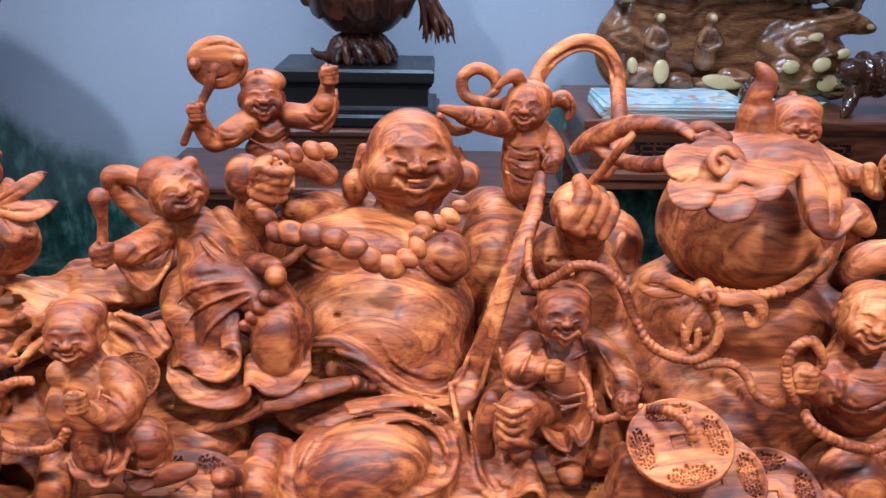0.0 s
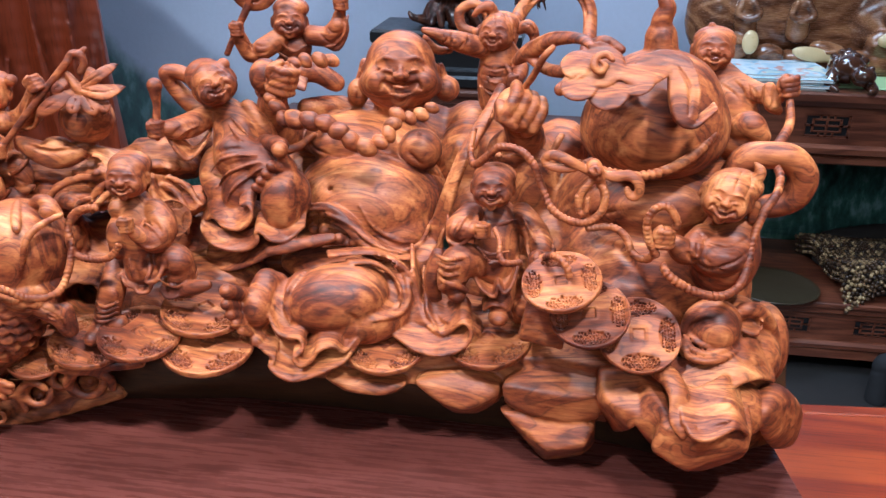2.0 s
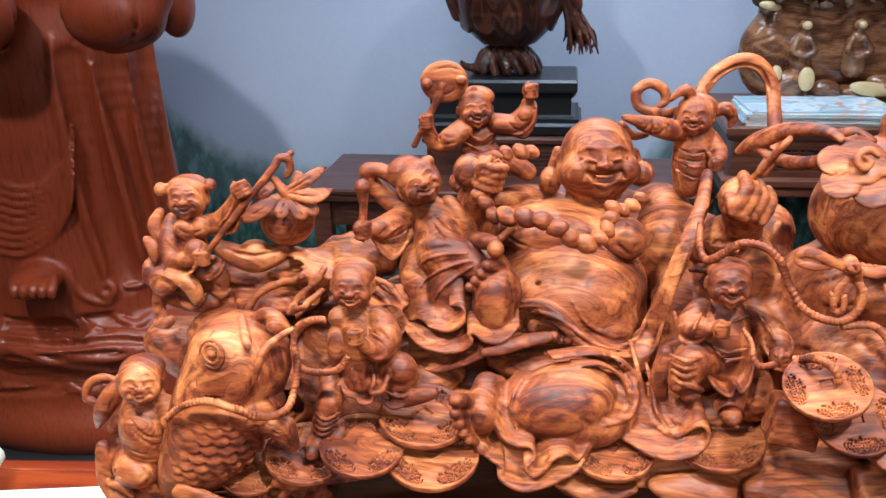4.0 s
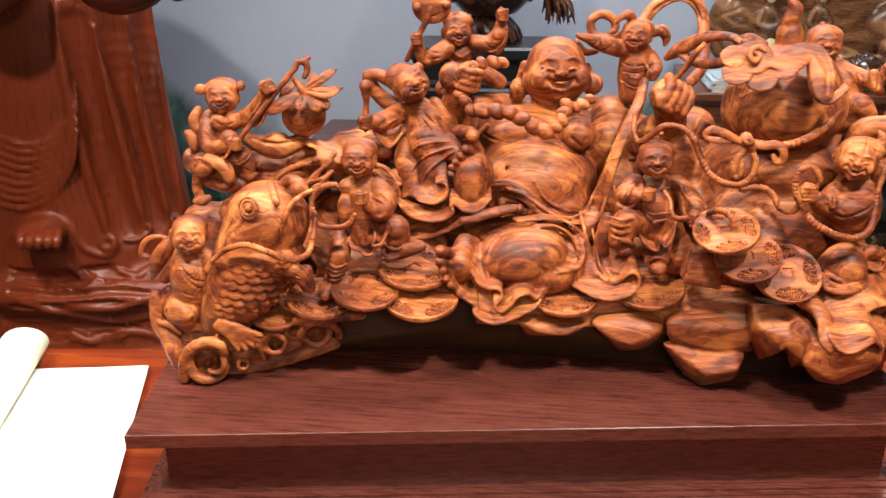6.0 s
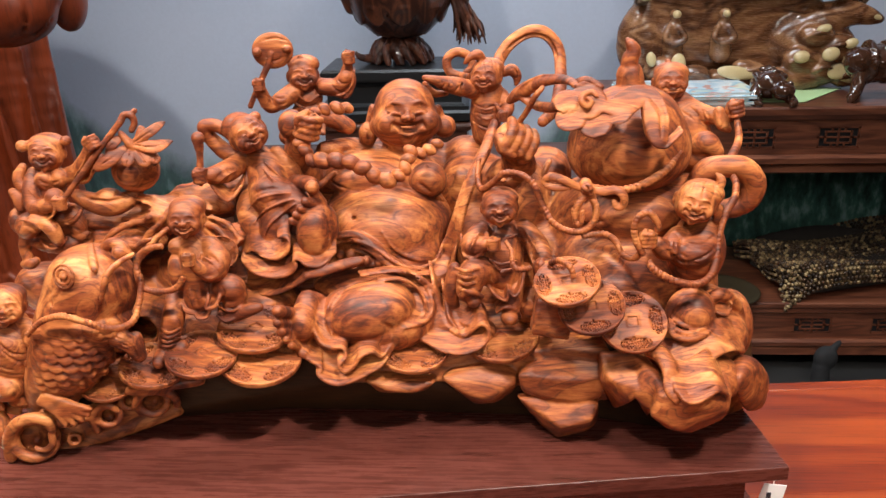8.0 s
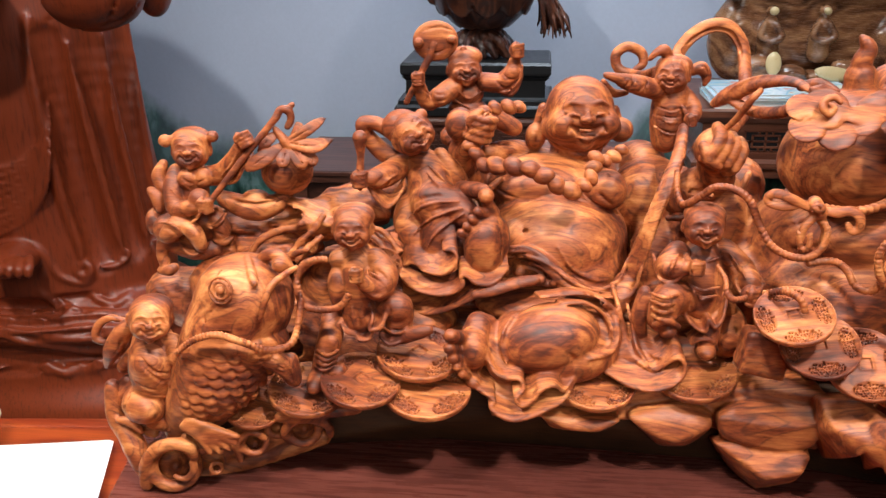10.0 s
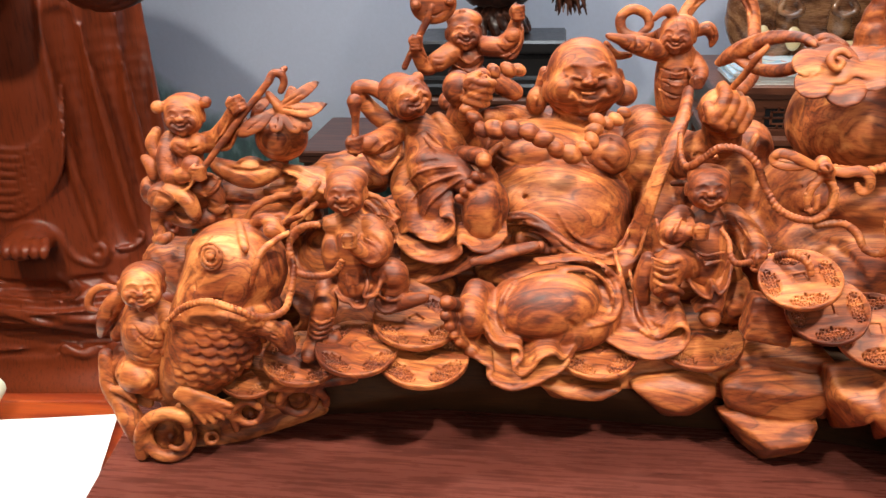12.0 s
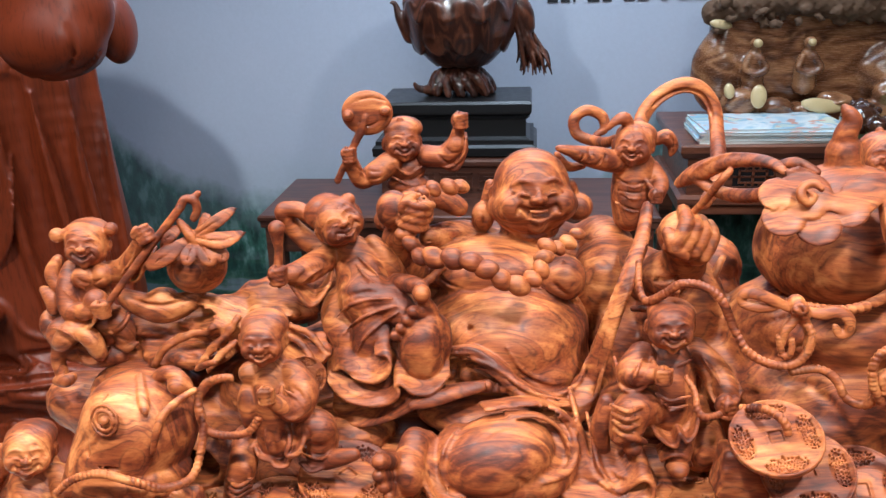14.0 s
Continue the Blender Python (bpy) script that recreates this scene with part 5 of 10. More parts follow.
c.limb((5, 231.6, 225.1, 0.6), (8.2, 230.2, 220.8, 1.1), (5.7, 230.8, 215, 0.6), k=1, cut=True)
c.ball(33.7, 264, 180.2, 66.4, 38, 28.5, k=5.6)
c.ball(-27.4, 256, 182.9, 25.7, 32, 23.4, k=7)
c.ball(98.4, 256, 183.6, 24.8, 32, 25.9, k=7)
c.ball(20.1, 212, 142.5, 60.3, 62, 43.3, k=3.5)
c.ball(14.4, 226, 185.9, 52.2, 34, 21.6, k=7)
c.ball(36.9, 206, 126.9, 42.2, 56, 27.4, k=5.6)
c.ball(57.8, 194, 186.2, 16.5, 17, 16.5, k=2.1)
c.ball(-9.3, 210, 185.1, 20.1, 14, 13.4, k=3.5)
c.ball(56.6, 185.8, 200.4, 2.2, 2, 2.2, k=0.6)
c.limb((55.5, 184.9, 201.8, 0.4), (57.5, 184.3, 199.6, 0.4), k=1, cut=True)
c.limb((-8, 166, 163, 1.8), (-8.1, 168.9, 162.2, 1.8), k=0.5, cut=True, n=1)
c.limb((38.5, 194.2, 183.6, 0.9), (54, 182.5, 174.6, 1.6), (74.9, 207.1, 160.2, 1), k=1.5, cut=True)
c.limb((19.3, 191.6, 186.2, 1), (43.5, 187.7, 178.2, 1.6), (67.9, 189.1, 163.2, 1.7), (71.2, 179.3, 145.3, 1), k=1.5)
c.limb((-29, 205.8, 187, 0.8), (-8.4, 193.4, 179, 1.4), (13.7, 190.6, 184.4, 0.8), k=2, cut=True)
# raised arm with the string of beads
c.limb((-30.2, 244, 187.6, 16.1), (-49.7, 218, 191.7, 14.5), (-54.2, 202, 215.1, 11.4), (-49.9, 194, 230.2, 8.6), k=2.8)
clay_fist(c, -41.8, 186, 241.1, 12.7, -15, 18, 0)
c.ball(-56.4, 192, 240.5, 11.7, 10.5, 13.3, k=1.2)
c.limb((-32.3, 228, 208.6, 7.9), (-7.3, 242, 206.3, 9.1), (15.3, 246, 198.8, 7.5), k=2.8)
c.limb((-63.7, 206, 214.6, 2.7), (-72.9, 206, 201.1, 3.8), (-65.7, 202, 186.1, 3.8), (-41, 198, 183.8, 3.3), (-24.1, 202, 194.4, 2.2), k=1.4)
c.limb((-56.8, 188.3, 218.2, 0.6), (-64.3, 200.1, 201.6, 1.1), (-59, 203.5, 188.2, 0.6), k=1, cut=True, n=4)
c.limb((-54.8, 188.2, 217, 0.6), (-59.9, 194.9, 204.3, 1.1), (-51.4, 202, 187.2, 0.6), k=1, cut=True, n=4)
c.limb((-45.3, 191.5, 217.6, 0.6), (-47.7, 195.5, 203.1, 0.6), k=1, cut=True, n=4)
c.limb((-38.7, 224.3, 210.8, 0.6), (-43.7, 199.5, 200.3, 1.1), (-37.2, 209.2, 189.9, 0.6), k=1, cut=True, n=4)
c.limb((-35.6, 225.3, 215, 0.6), (-13, 230.8, 213.5, 1), (11.6, 234.4, 208.4, 0.6), k=1, cut=True, n=4)
c.limb((-34.8, 220.7, 207.5, 0.6), (-11.1, 229.5, 206.9, 1), (12.3, 211.6, 205.3, 0.6), k=1, cut=True, n=4)
c.limb((-33.9, 221.5, 205, 0.6), (-14.5, 221.9, 203.6, 0.6), k=1, cut=True, n=4)
c.limb((-63.2, 222, 224.2, 8.2), (-46.4, 232, 233.3, 9), (-27.6, 238, 235.4, 7.7), (-10.5, 240, 226.4, 7.1), k=2.8)
c.limb((-54.6, 181.2, 237.7, 0.5), (-41.8, 174.9, 251.7, 0.9), (-26.2, 232.6, 241.8, 0.5), k=1, cut=True, n=4)
c.limb((-53.8, 177.1, 236.3, 0.5), (-39.4, 173.4, 250.4, 0.9), (-25.3, 230.4, 238.5, 0.5), k=1, cut=True, n=4)
c.limb((-50.7, 174.2, 234.5, 0.5), (-39, 172.3, 246.3, 0.5), k=1, cut=True, n=4)
c.cloth((-64.5, 214, 220.7), (-55.3, 206, 227.8), (-47.2, 204, 225.8), (-40.5, 206, 230.1), (-30.9, 208, 227.5), into=(0, 0.95, 0.3), deep=16, thick=1.5, k=1, n=5)
# other arm and the closed hand
c.limb((101.2, 238, 185.3, 17.4), (130.4, 198, 178.6, 18.9), (134.3, 170, 202, 14.4), (127.4, 160, 220.5, 10.5), k=3.5)
clay_fist(c, 125.9, 150, 229, 17.5, 12, -58, 0)
c.limb((104.9, 182, 165.8, 2.2), (128.5, 166, 172.4, 3.2), (150, 166, 189.1, 3.2), (161.6, 172, 204.7, 2.1), k=1.4)
c.ball(130.5, 180, 190.4, 22.8, 20, 17.4, k=4.2)
c.limb((111, 181.1, 199.3, 0.6), (119.9, 163.1, 193.9, 1.2), (140.7, 153.7, 209.7, 0.6), k=1, cut=True, n=4)
c.limb((108.5, 178.4, 194.5, 0.6), (119.9, 163.3, 192.2, 1.2), (146.6, 159.8, 205.4, 0.6), k=1, cut=True, n=4)
c.limb((108.6, 175.6, 188, 0.6), (125.6, 161.5, 185.9, 0.6), k=1, cut=True, n=4)
c.limb((112.9, 188.5, 177.3, 0.7), (126.4, 166.6, 177.3, 1.2), k=1, cut=True, n=4)
c.limb((110.5, 196.1, 169.7, 0.7), (127.7, 164.8, 176.1, 1.2), (157.2, 168.1, 200.9, 0.6), k=1, cut=True, n=4)
c.limb((128.4, 165.6, 174.7, 1.9), (152.3, 163.9, 192.8, 1.9), (160, 171.9, 205.9, 1.1), k=1.5)
# sash over the shoulder
c.limb((118, 205, 231.4, 4.4), (106.4, 174, 217.4, 5.3), (93.2, 153, 201.2, 5.7), (82.6, 145, 178, 6), (74.8, 145, 152.7, 6.6), (68.1, 148, 124.1, 8), k=1, flat=(-0.6, -0.8, 0.2), thin=2.8)
c.limb((112.8, 149.3, 238.9, 0.5), (106.2, 163.7, 215.3, 0.8), (94.1, 146.6, 197.4, 0.8), (84.9, 141.2, 175.7, 0.8), (78.1, 140.8, 151.1, 0.8), (74.1, 142.5, 126.2, 0.5), k=0.8)
c.limb((67.2, 150, 125.1, 9.1), (62.1, 142, 116.8, 9.6), (52, 137, 110.1, 8.5), k=2.8)
# waistband folds under the belly
c.ball(10.4, 180, 116, 53.3, 32, 15, k=4.2)
c.ball(15.2, 162, 107.5, 62.3, 38, 17.5, k=5.6)
c.limb((-24.8, 160, 149.8, 2.6), (-10.1, 156, 151.6, 3.9), (4.2, 150, 144.5, 5.1), (19.6, 144, 130, 5.8), (38.9, 142, 119.5, 5.9), (61, 146, 119.3, 5.3), (73, 158, 129.1, 4), k=2.8)
c.limb((-25.3, 157.8, 153.1, 1.1), (-10.1, 151.1, 155.6, 1.7), (3.4, 145.2, 150, 1.7), (16.8, 139.6, 138.5, 1.7), (35, 136.6, 126.6, 1.8), (54.2, 134.8, 123.4, 1.1), k=0.4)
c.limb((-25.5, 156.2, 149.9, 1.1), (-10.2, 149.7, 152.7, 1.7), (3.3, 143.9, 147.5, 1.7), (16.7, 138.3, 136.3, 1.7), (34.7, 133.7, 126.5, 1.8), (53.9, 132.8, 123.5, 1.1), k=0.4)
c.limb((-26, 171.6, 137.9, 1.1), (-10.3, 150.9, 148.6, 1.8), (3.2, 143.1, 144.7, 1.7), (16.6, 137.1, 134.2, 1.7), (34.4, 130.9, 126.4, 1.7), (53.6, 130.8, 123.6, 1.1), k=0.4)
c.limb((-26.3, 174.7, 132.2, 1.1), (-10.4, 157.3, 141.5, 1.8), (3.1, 143.3, 141.3, 1.7), (16.5, 136.9, 131.4, 1.7), (34.1, 128.5, 126, 1.7), (53.3, 128.8, 123.7, 1), k=0.4)
c.limb((-26.5, 175, 127.8, 1.1), (-10.5, 157.9, 137.5, 1.8), (3.5, 153.4, 132.4, 1.8), (16.5, 137.7, 128, 1.8), (33.8, 125.7, 125.9, 1.7), (53, 126.8, 123.9, 1), k=0.4)
c.limb((9.4, 144.6, 147, 1.1), (23.2, 136.2, 134.9, 1.9), (43.8, 139.4, 125.1, 1.9), (59.3, 142.8, 130.2, 2), (67.1, 148, 146, 1.2), k=0.4)
c.limb((27.5, 126.3, 126, 1.1), (50.6, 131.7, 118.8, 1.9), (69.3, 135, 123.7, 1.9), (75, 140.3, 142.3, 1.2), k=0.4)
c.limb((6.9, 141.3, 146.1, 0.7), (21.9, 133.4, 131.6, 1.3), (40.6, 129.9, 126.6, 1.3), (60.5, 137.4, 126.6, 0.7), k=0.6, cut=True)
c.limb((-21, 153.3, 150.1, 0.5), (-5.3, 145.9, 151.5, 0.9), (9.8, 138.6, 140.3, 0.5), k=0.5, cut=True)
c.limb((-45.9, 150, 127.4, 3.2), (-26.5, 142, 129.1, 5.3), (-5.3, 142, 132.5, 4.7), (15.7, 146, 126.8, 3.7), k=1.4, flat=(0, -0.5, 0.8), thin=2)
c.ball(-21.7, 167.3, 130.6, 4.6, k=0.5)
c.ball(-11.8, 160, 132.5, 5.4, k=0.5)
c.ball(0.1, 139.4, 134.3, 4.5, k=0.5)
c.ball(10.4, 140.3, 131.2, 3.2, k=0.5)
# the bent leg under the robe, foot and toes
c.ball(15.2, 122, 90.1, 44, 42, 25, k=4.2)
c.ball(2.3, 105, 102.9, 37, 28, 25, turn=(0, -14, 0), k=2.0)
c.ball(40.6, 126, 96.1, 23, 28, 26, k=2.2)
c.cloth((11.7, 104, 130.1), (30.8, 102, 129.5), (43, 101, 120.4), (47.2, 98, 108.3), (42.5, 95, 99.8), (30.6, 90, 98), into=(-0.3, 0.95, -0.1), deep=10, thick=1.2, k=0.7)
c.cloth((-3.2, 110, 132.8), (28.6, 112, 134.2), (50, 110, 122.8), (58.5, 106, 104), (54.2, 101, 89.6), (43.2, 96, 83.4), (26.6, 90, 88), into=(-0.2, 0.95, -0.1), deep=12, thick=1.4, k=0.8)
c.ball(-20.5, 112, 97.5, 18, 24, 22, k=5)
c.limb((-25.9, 80, 95.9, 0.5), (-29.8, 77, 110.2, 1), (-26.2, 80, 123.5, 1.1), (-14, 88, 130.7, 1), (5.8, 98, 132.6, 0.5), k=1.2, n=6, cut=True)
c.limb((-30, 81, 95.4, 0.5), (-33.9, 78, 109.8, 1), (-30.3, 81, 124.5, 1.1), (-18.2, 89, 133.1, 1), (1.6, 99, 135.5, 0.5), k=1.2, n=6, cut=True)
c.limb((-34.1, 82, 94.9, 0.5), (-38, 79, 109.3, 1), (-34.3, 82, 125.5, 1.1), (-22.4, 90, 135.5, 1), (-2.7, 100, 138.4, 0.5), k=1.2, n=6, cut=True)
c.limb((-38, 85, 93.4, 0.5), (-41.8, 82, 107.9, 1), (-38.2, 85, 125.5, 1.1), (-26.3, 93, 137, 1), (-6.6, 103, 140.4, 0.5), k=1.2, n=6, cut=True)
c.limb((-2.2, 91, 132.5, 0.6), (7.5, 92, 132.8, 1.3), (12.8, 88, 128.6, 0.5), k=0.8, cut=True)
c.limb((-20.8, 77, 120.6, 0.5), (-7.4, 82, 131.9, 1.1), (8.4, 86, 132, 0.5), k=0.8, cut=True)
c.limb((-41.1, 112, 111.1, 8), (-39.7, 102, 100.3, 8), (-33.5, 93, 87.1, 8), (-23.3, 90, 78.7, 6), k=3, flat=(0.4, -0.9, 0.1), thin=2.6)
c.cloth((-44.8, 97, 110.7), (-42.9, 88, 97.6), (-37.8, 82, 88.4), (-30.2, 80, 85), (-21.9, 78, 85.6), into=(0.25, 0.95, 0.1), deep=12, thick=1.5, k=0.9)
c.ball(-52.3, 99, 99.7, 12, 16, 15, k=3)
c.limb((-47.7, 110, 113.4, 9), (-52, 102, 96.9, 11), (-56.7, 99, 80.6, 8), k=2.8)
c.limb((-58.5, 97, 108.6, 5.2), (-65.5, 86, 115.6, 4.9), (-68.9, 81, 118.8, 5.1), k=0.6, n=2)
c.limb((-59.5, 97, 98.6, 4.4), (-66.6, 86, 105.8, 4.2), (-69.9, 81, 109.1, 4.3), k=0.6, n=2)
c.limb((-57, 97, 90.6, 4.2), (-64.1, 86, 98, 4), (-67.6, 81, 101.4, 4.1), k=0.6, n=2)
c.limb((-54.1, 97, 83.4, 3.8), (-61.3, 86, 91, 3.6), (-64.8, 81, 94.5, 3.7), k=0.6, n=2)
c.limb((-50.4, 97, 77.5, 3.3), (-57.7, 86, 85.2, 3.1), (-61.2, 81, 88.8, 3.2), k=0.6, n=2)
c.ball(-52.9, 90, 78.1, 6, 8, 5.5, k=2)
c.limb((-43.6, 100, 71.8, 8), (-26.3, 94, 65.8, 10), (-8.9, 92, 64, 10), (10.6, 96, 70.7, 8), k=4.2)
c.cloth((-30.7, 82, 84), (-21.2, 77, 85.2), (-18.8, 73, 79.1), (-24.4, 70, 73.8), (-20, 69, 68.6), (-12.7, 68, 73.1), (-6.8, 69, 81.2), (2.6, 71, 83.4), (9.4, 73, 77.9), (17.2, 80, 83.7), (23.1, 84, 87.6), into=(0, 0.93, 0.36), deep=24, thick=1.5, k=0.8)
c.cloth((-54.4, 86, 76.7), (-46.2, 80, 73.7), (-39.1, 75, 70.2), (-41.7, 72, 66.2), (-35.2, 69, 61.2), (-25.3, 67, 58.7), (-11.7, 66, 62.8), (-0.1, 68, 67.7), (9.6, 72, 71.4), (19.9, 82, 83.4), into=(0, 0.93, 0.36), deep=28, thick=1.6, k=0.8)
c.limb((-9.4, 69, 71.1, 2.4), (-3.2, 71, 77.4, 2.8), (3.9, 73, 78.8, 2), k=1.0, cut=True)
# the other hem, rolled like a wave over the coins
c.ball(69.9, 120, 83.1, 24, 26, 21, k=4.2)
c.ball(88.2, 112, 75.1, 19, 22, 13, k=4.2)
c.cloth((54.6, 114, 121), (59.1, 106, 101.8), (62.8, 98, 91.5), (69.4, 91, 85.7), (77.8, 87, 85), (84.7, 85, 91.7), (90.6, 82, 96.6), (95.6, 80, 91.6), (93.9, 78, 83.5), (85.5, 76, 77.7), (71.9, 76, 74.7), (57.3, 80, 76.2), (47.5, 86, 80.1), (40.1, 92, 82.4), into=(-0.05, 0.9, 0.45), deep=24, thick=1.6, k=0.8)
c.cloth((62.5, 112, 116.5), (66.7, 104, 100.4), (72.1, 98, 93.2), (79.2, 92, 92.6), (86.9, 90, 96.1), into=(0, 0.9, 0.3), deep=12, thick=1.3, k=1.0)
c.limb((61.1, 82, 83, 0.7), (74, 79, 81.4, 1.5), (88.8, 79, 87.8, 0.7), k=1.0, cut=True)
c.limb((-25.7, 86.8, 91.0, 0.7), (-28.0, 88.1, 96.5, 1.0), (-29.8, 89.5, 102.0, 1.3), (-29.7, 91.8, 107.4, 1.6), (-28.5, 93.6, 112.8, 1.6), (-25.9, 98.2, 116.7, 1.6), (-22.1, 102.1, 120.0, 1.6), (-17.5, 103.8, 123.4, 1.6), (-12.3, 106.0, 125.8, 1.3), (-6.5, 108.8, 126.9, 1.0), (-0.6, 110.7, 128.0, 0.7), k=1.8, n=2, cut=True)
c.limb((-31.9, 87.1, 90.1, 0.7), (-34.0, 90.4, 94.9, 1.2), (-35.6, 93.9, 99.7, 1.6), (-35.3, 97.6, 104.8, 1.6), (-34.0, 100.2, 110.4, 1.6), (-31.7, 103.2, 115.4, 1.2), (-27.8, 109.3, 118.3, 0.7), k=1.8, n=2, cut=True)
c.limb((-37.6, 85.8, 94.3, 0.7), (-39.9, 88.2, 99.8, 1.2), (-41.1, 92.9, 104.3, 1.6), (-40.1, 98.5, 108.7, 1.6), (-38.0, 104.0, 113.0, 1.6), (-34.0, 112.2, 115.4, 1.2), (-29.0, 114.6, 119.0, 0.7), k=1.8, n=2, cut=True)
c.limb((-9.6, 89.5, 123.1, 0.7), (-4.6, 93.0, 125.4, 1.3), (0.6, 95.9, 127.7, 1.6), (6.6, 97.6, 128.5, 1.6), (12.5, 97.6, 128.6, 1.3), (18.6, 98.7, 128.1, 0.7), k=1.8, n=2, cut=True)
c.limb((64.6, 104.4, 115.6, 0.7), (66.3, 104.2, 108.7, 1.3), (67.9, 103.2, 102.1, 1.6), (69.7, 100.0, 96.8, 1.6), (72.9, 95.8, 93.2, 1.3), (76.4, 90.9, 90.5, 0.7), k=1.8, n=2, cut=True)
c.limb((60.1, 106.0, 108.0, 0.7), (61.5, 105.0, 101.5, 1.3), (62.4, 101.0, 96.6, 1.6), (64.0, 96.3, 92.3, 1.6), (66.1, 91.3, 88.7, 1.3), (69.1, 89.0, 83.6, 0.7), k=1.8, n=2, cut=True)
c.limb((-28.5, 86.2, 90.5, 0.7), (-30.5, 90.7, 94.5, 1.1), (-32.6, 92.3, 100.1, 1.4), (-32.5, 94.4, 105.8, 1.5), (-31.3, 95.9, 111.6, 1.5), (-28.8, 100.4, 115.8, 1.4), (-25.1, 104.2, 119.5, 1.1), (-20.0, 110.3, 121.5, 0.7), k=1.2, n=2)
c.limb((39.4, 110.8, 126.9, 0.7), (45.9, 115.5, 121.0, 1.0), (49.1, 110.8, 118.0, 1.3), (51.6, 108.0, 113.2, 1.5), (52.5, 104.6, 108.2, 1.5), (52.3, 102.2, 102.6, 1.5), (49.9, 99.0, 97.8, 1.5), (44.2, 91.4, 96.7, 1.3), (37.4, 86.8, 97.1, 1.0), (31.0, 84.2, 97.0, 0.7), k=1.2, n=2)
c.limb((61.8, 106.8, 114.5, 0.7), (63.4, 106.9, 108.0, 1.1), (64.4, 104.9, 102.4, 1.5), (65.1, 100.4, 98.1, 1.5), (67.1, 97.0, 93.8, 1.5), (70.2, 94.0, 89.9, 1.1), (72.6, 88.7, 87.3, 0.7), k=1.2, n=2)
c.limb((110.9, 174.8, 223.7, 0.7), (106.0, 168.9, 220.5, 0.9), (101.3, 163.8, 217.1, 1.0), (96.8, 158.7, 213.7, 1.2), (93.0, 155.8, 209.5, 1.3), (89.8, 153.8, 204.7, 1.5), (86.7, 150.2, 200.3, 1.6), (84.4, 148.6, 194.9, 1.6), (82.4, 147.3, 189.4, 1.6), (80.5, 145.5, 184.0, 1.6), (78.7, 144.1, 178.4, 1.6), (77.1, 143.2, 172.5, 1.6), (75.5, 142.8, 166.5, 1.6), (74.1, 143.0, 160.1, 1.5), (72.7, 143.0, 153.7, 1.3), (71.4, 143.1, 147.2, 1.2), (70.1, 143.5, 140.5, 1.0), (68.7, 143.5, 134.0, 0.9), (66.6, 138.6, 129.9, 0.7), k=1.6, n=2, cut=True)
c.limb((107.1, 201.1, 160.8, 0.7), (104.2, 195.5, 156.6, 1.4), (101.6, 190.3, 152.2, 1.6), (99.5, 186.9, 147.1, 1.4), (97.8, 184.5, 141.6, 0.7), k=1.6, n=2, cut=True)
c.limb((91.1, 116.1, 172.1, 0.7), (87.9, 111.4, 168.3, 1.4), (84.6, 105.8, 165.0, 1.6), (81.5, 101.1, 161.4, 1.4), (79.4, 101.6, 155.3, 0.7), k=1.6, n=2, cut=True)
c.limb((99.1, 101.2, 164.9, 0.7), (93.7, 96.7, 162.1, 1.6), (89.3, 96.3, 157.3, 0.7), k=1.6, n=2, cut=True)
c.limb((46.7, 180.4, 189.7, 0.7), (51.2, 178.4, 186.0, 1.6), (55.8, 177.6, 181.8, 1.6), (60.9, 179.2, 176.9, 0.7), k=1.6, n=2, cut=True)
c.limb((4.9, 120.0, 134.6, 0.7), (11.0, 114.0, 136.5, 1.6), (17.3, 112.2, 137.3, 1.6), (23.7, 111.6, 137.5, 0.7), k=1.6, n=2, cut=True)
c.limb((15.7, 151.3, 152.6, 0.7), (18.9, 150.2, 147.3, 1.2), (22.2, 150.0, 141.5, 1.6), (26.4, 150.8, 135.7, 1.6), (31.3, 150.6, 131.3, 1.6), (36.6, 149.9, 127.8, 1.2), (42.4, 149.8, 124.7, 0.7), k=1.6, n=2, cut=True)
c.limb((91.6, 145.4, 195.9, 0.6), (89.5, 143.2, 190.8, 0.9), (87.7, 141.9, 185.5, 1.1), (85.9, 141.0, 179.9, 1.3), (84.2, 140.4, 174.1, 1.4), (82.6, 139.9, 168.3, 1.4), (81.1, 139.9, 162.2, 1.4), (79.6, 139.9, 156.0, 1.4), (78.3, 140.2, 149.7, 1.3), (76.8, 139.9, 143.6, 1.1), (74.9, 137.5, 138.5, 0.9), (73.2, 136.1, 132.8, 0.6), k=1, n=2)
c.limb((13.9, 152.4, 155.7, 0.6), (17.0, 150.8, 150.5, 0.9), (20.2, 150.1, 145.0, 1.2), (24.3, 150.2, 139.7, 1.4), (29.5, 151.0, 135.1, 1.4), (35.0, 150.6, 131.9, 1.4), (40.8, 150.3, 129.3, 1.2), (47.1, 151.4, 127.0, 0.9), (53.7, 154.2, 126.2, 0.6), k=1, n=2)
c.limb((-11.8, 148.9, 151.0, 0.6), (-6.1, 145.8, 149.7, 0.9), (-0.4, 143.2, 148.3, 1.1), (5.2, 141.3, 146.1, 1.3), (10.3, 139.9, 143.0, 1.4), (15.0, 137.8, 139.5, 1.4), (19.6, 135.0, 136.4, 1.4), (24.8, 134.2, 132.9, 1.4), (30.4, 133.0, 130.7, 1.3), (36.4, 132.8, 128.8, 1.1), (42.4, 131.9, 127.5, 0.9), (48.1, 129.2, 127.1, 0.6), k=1, n=2)
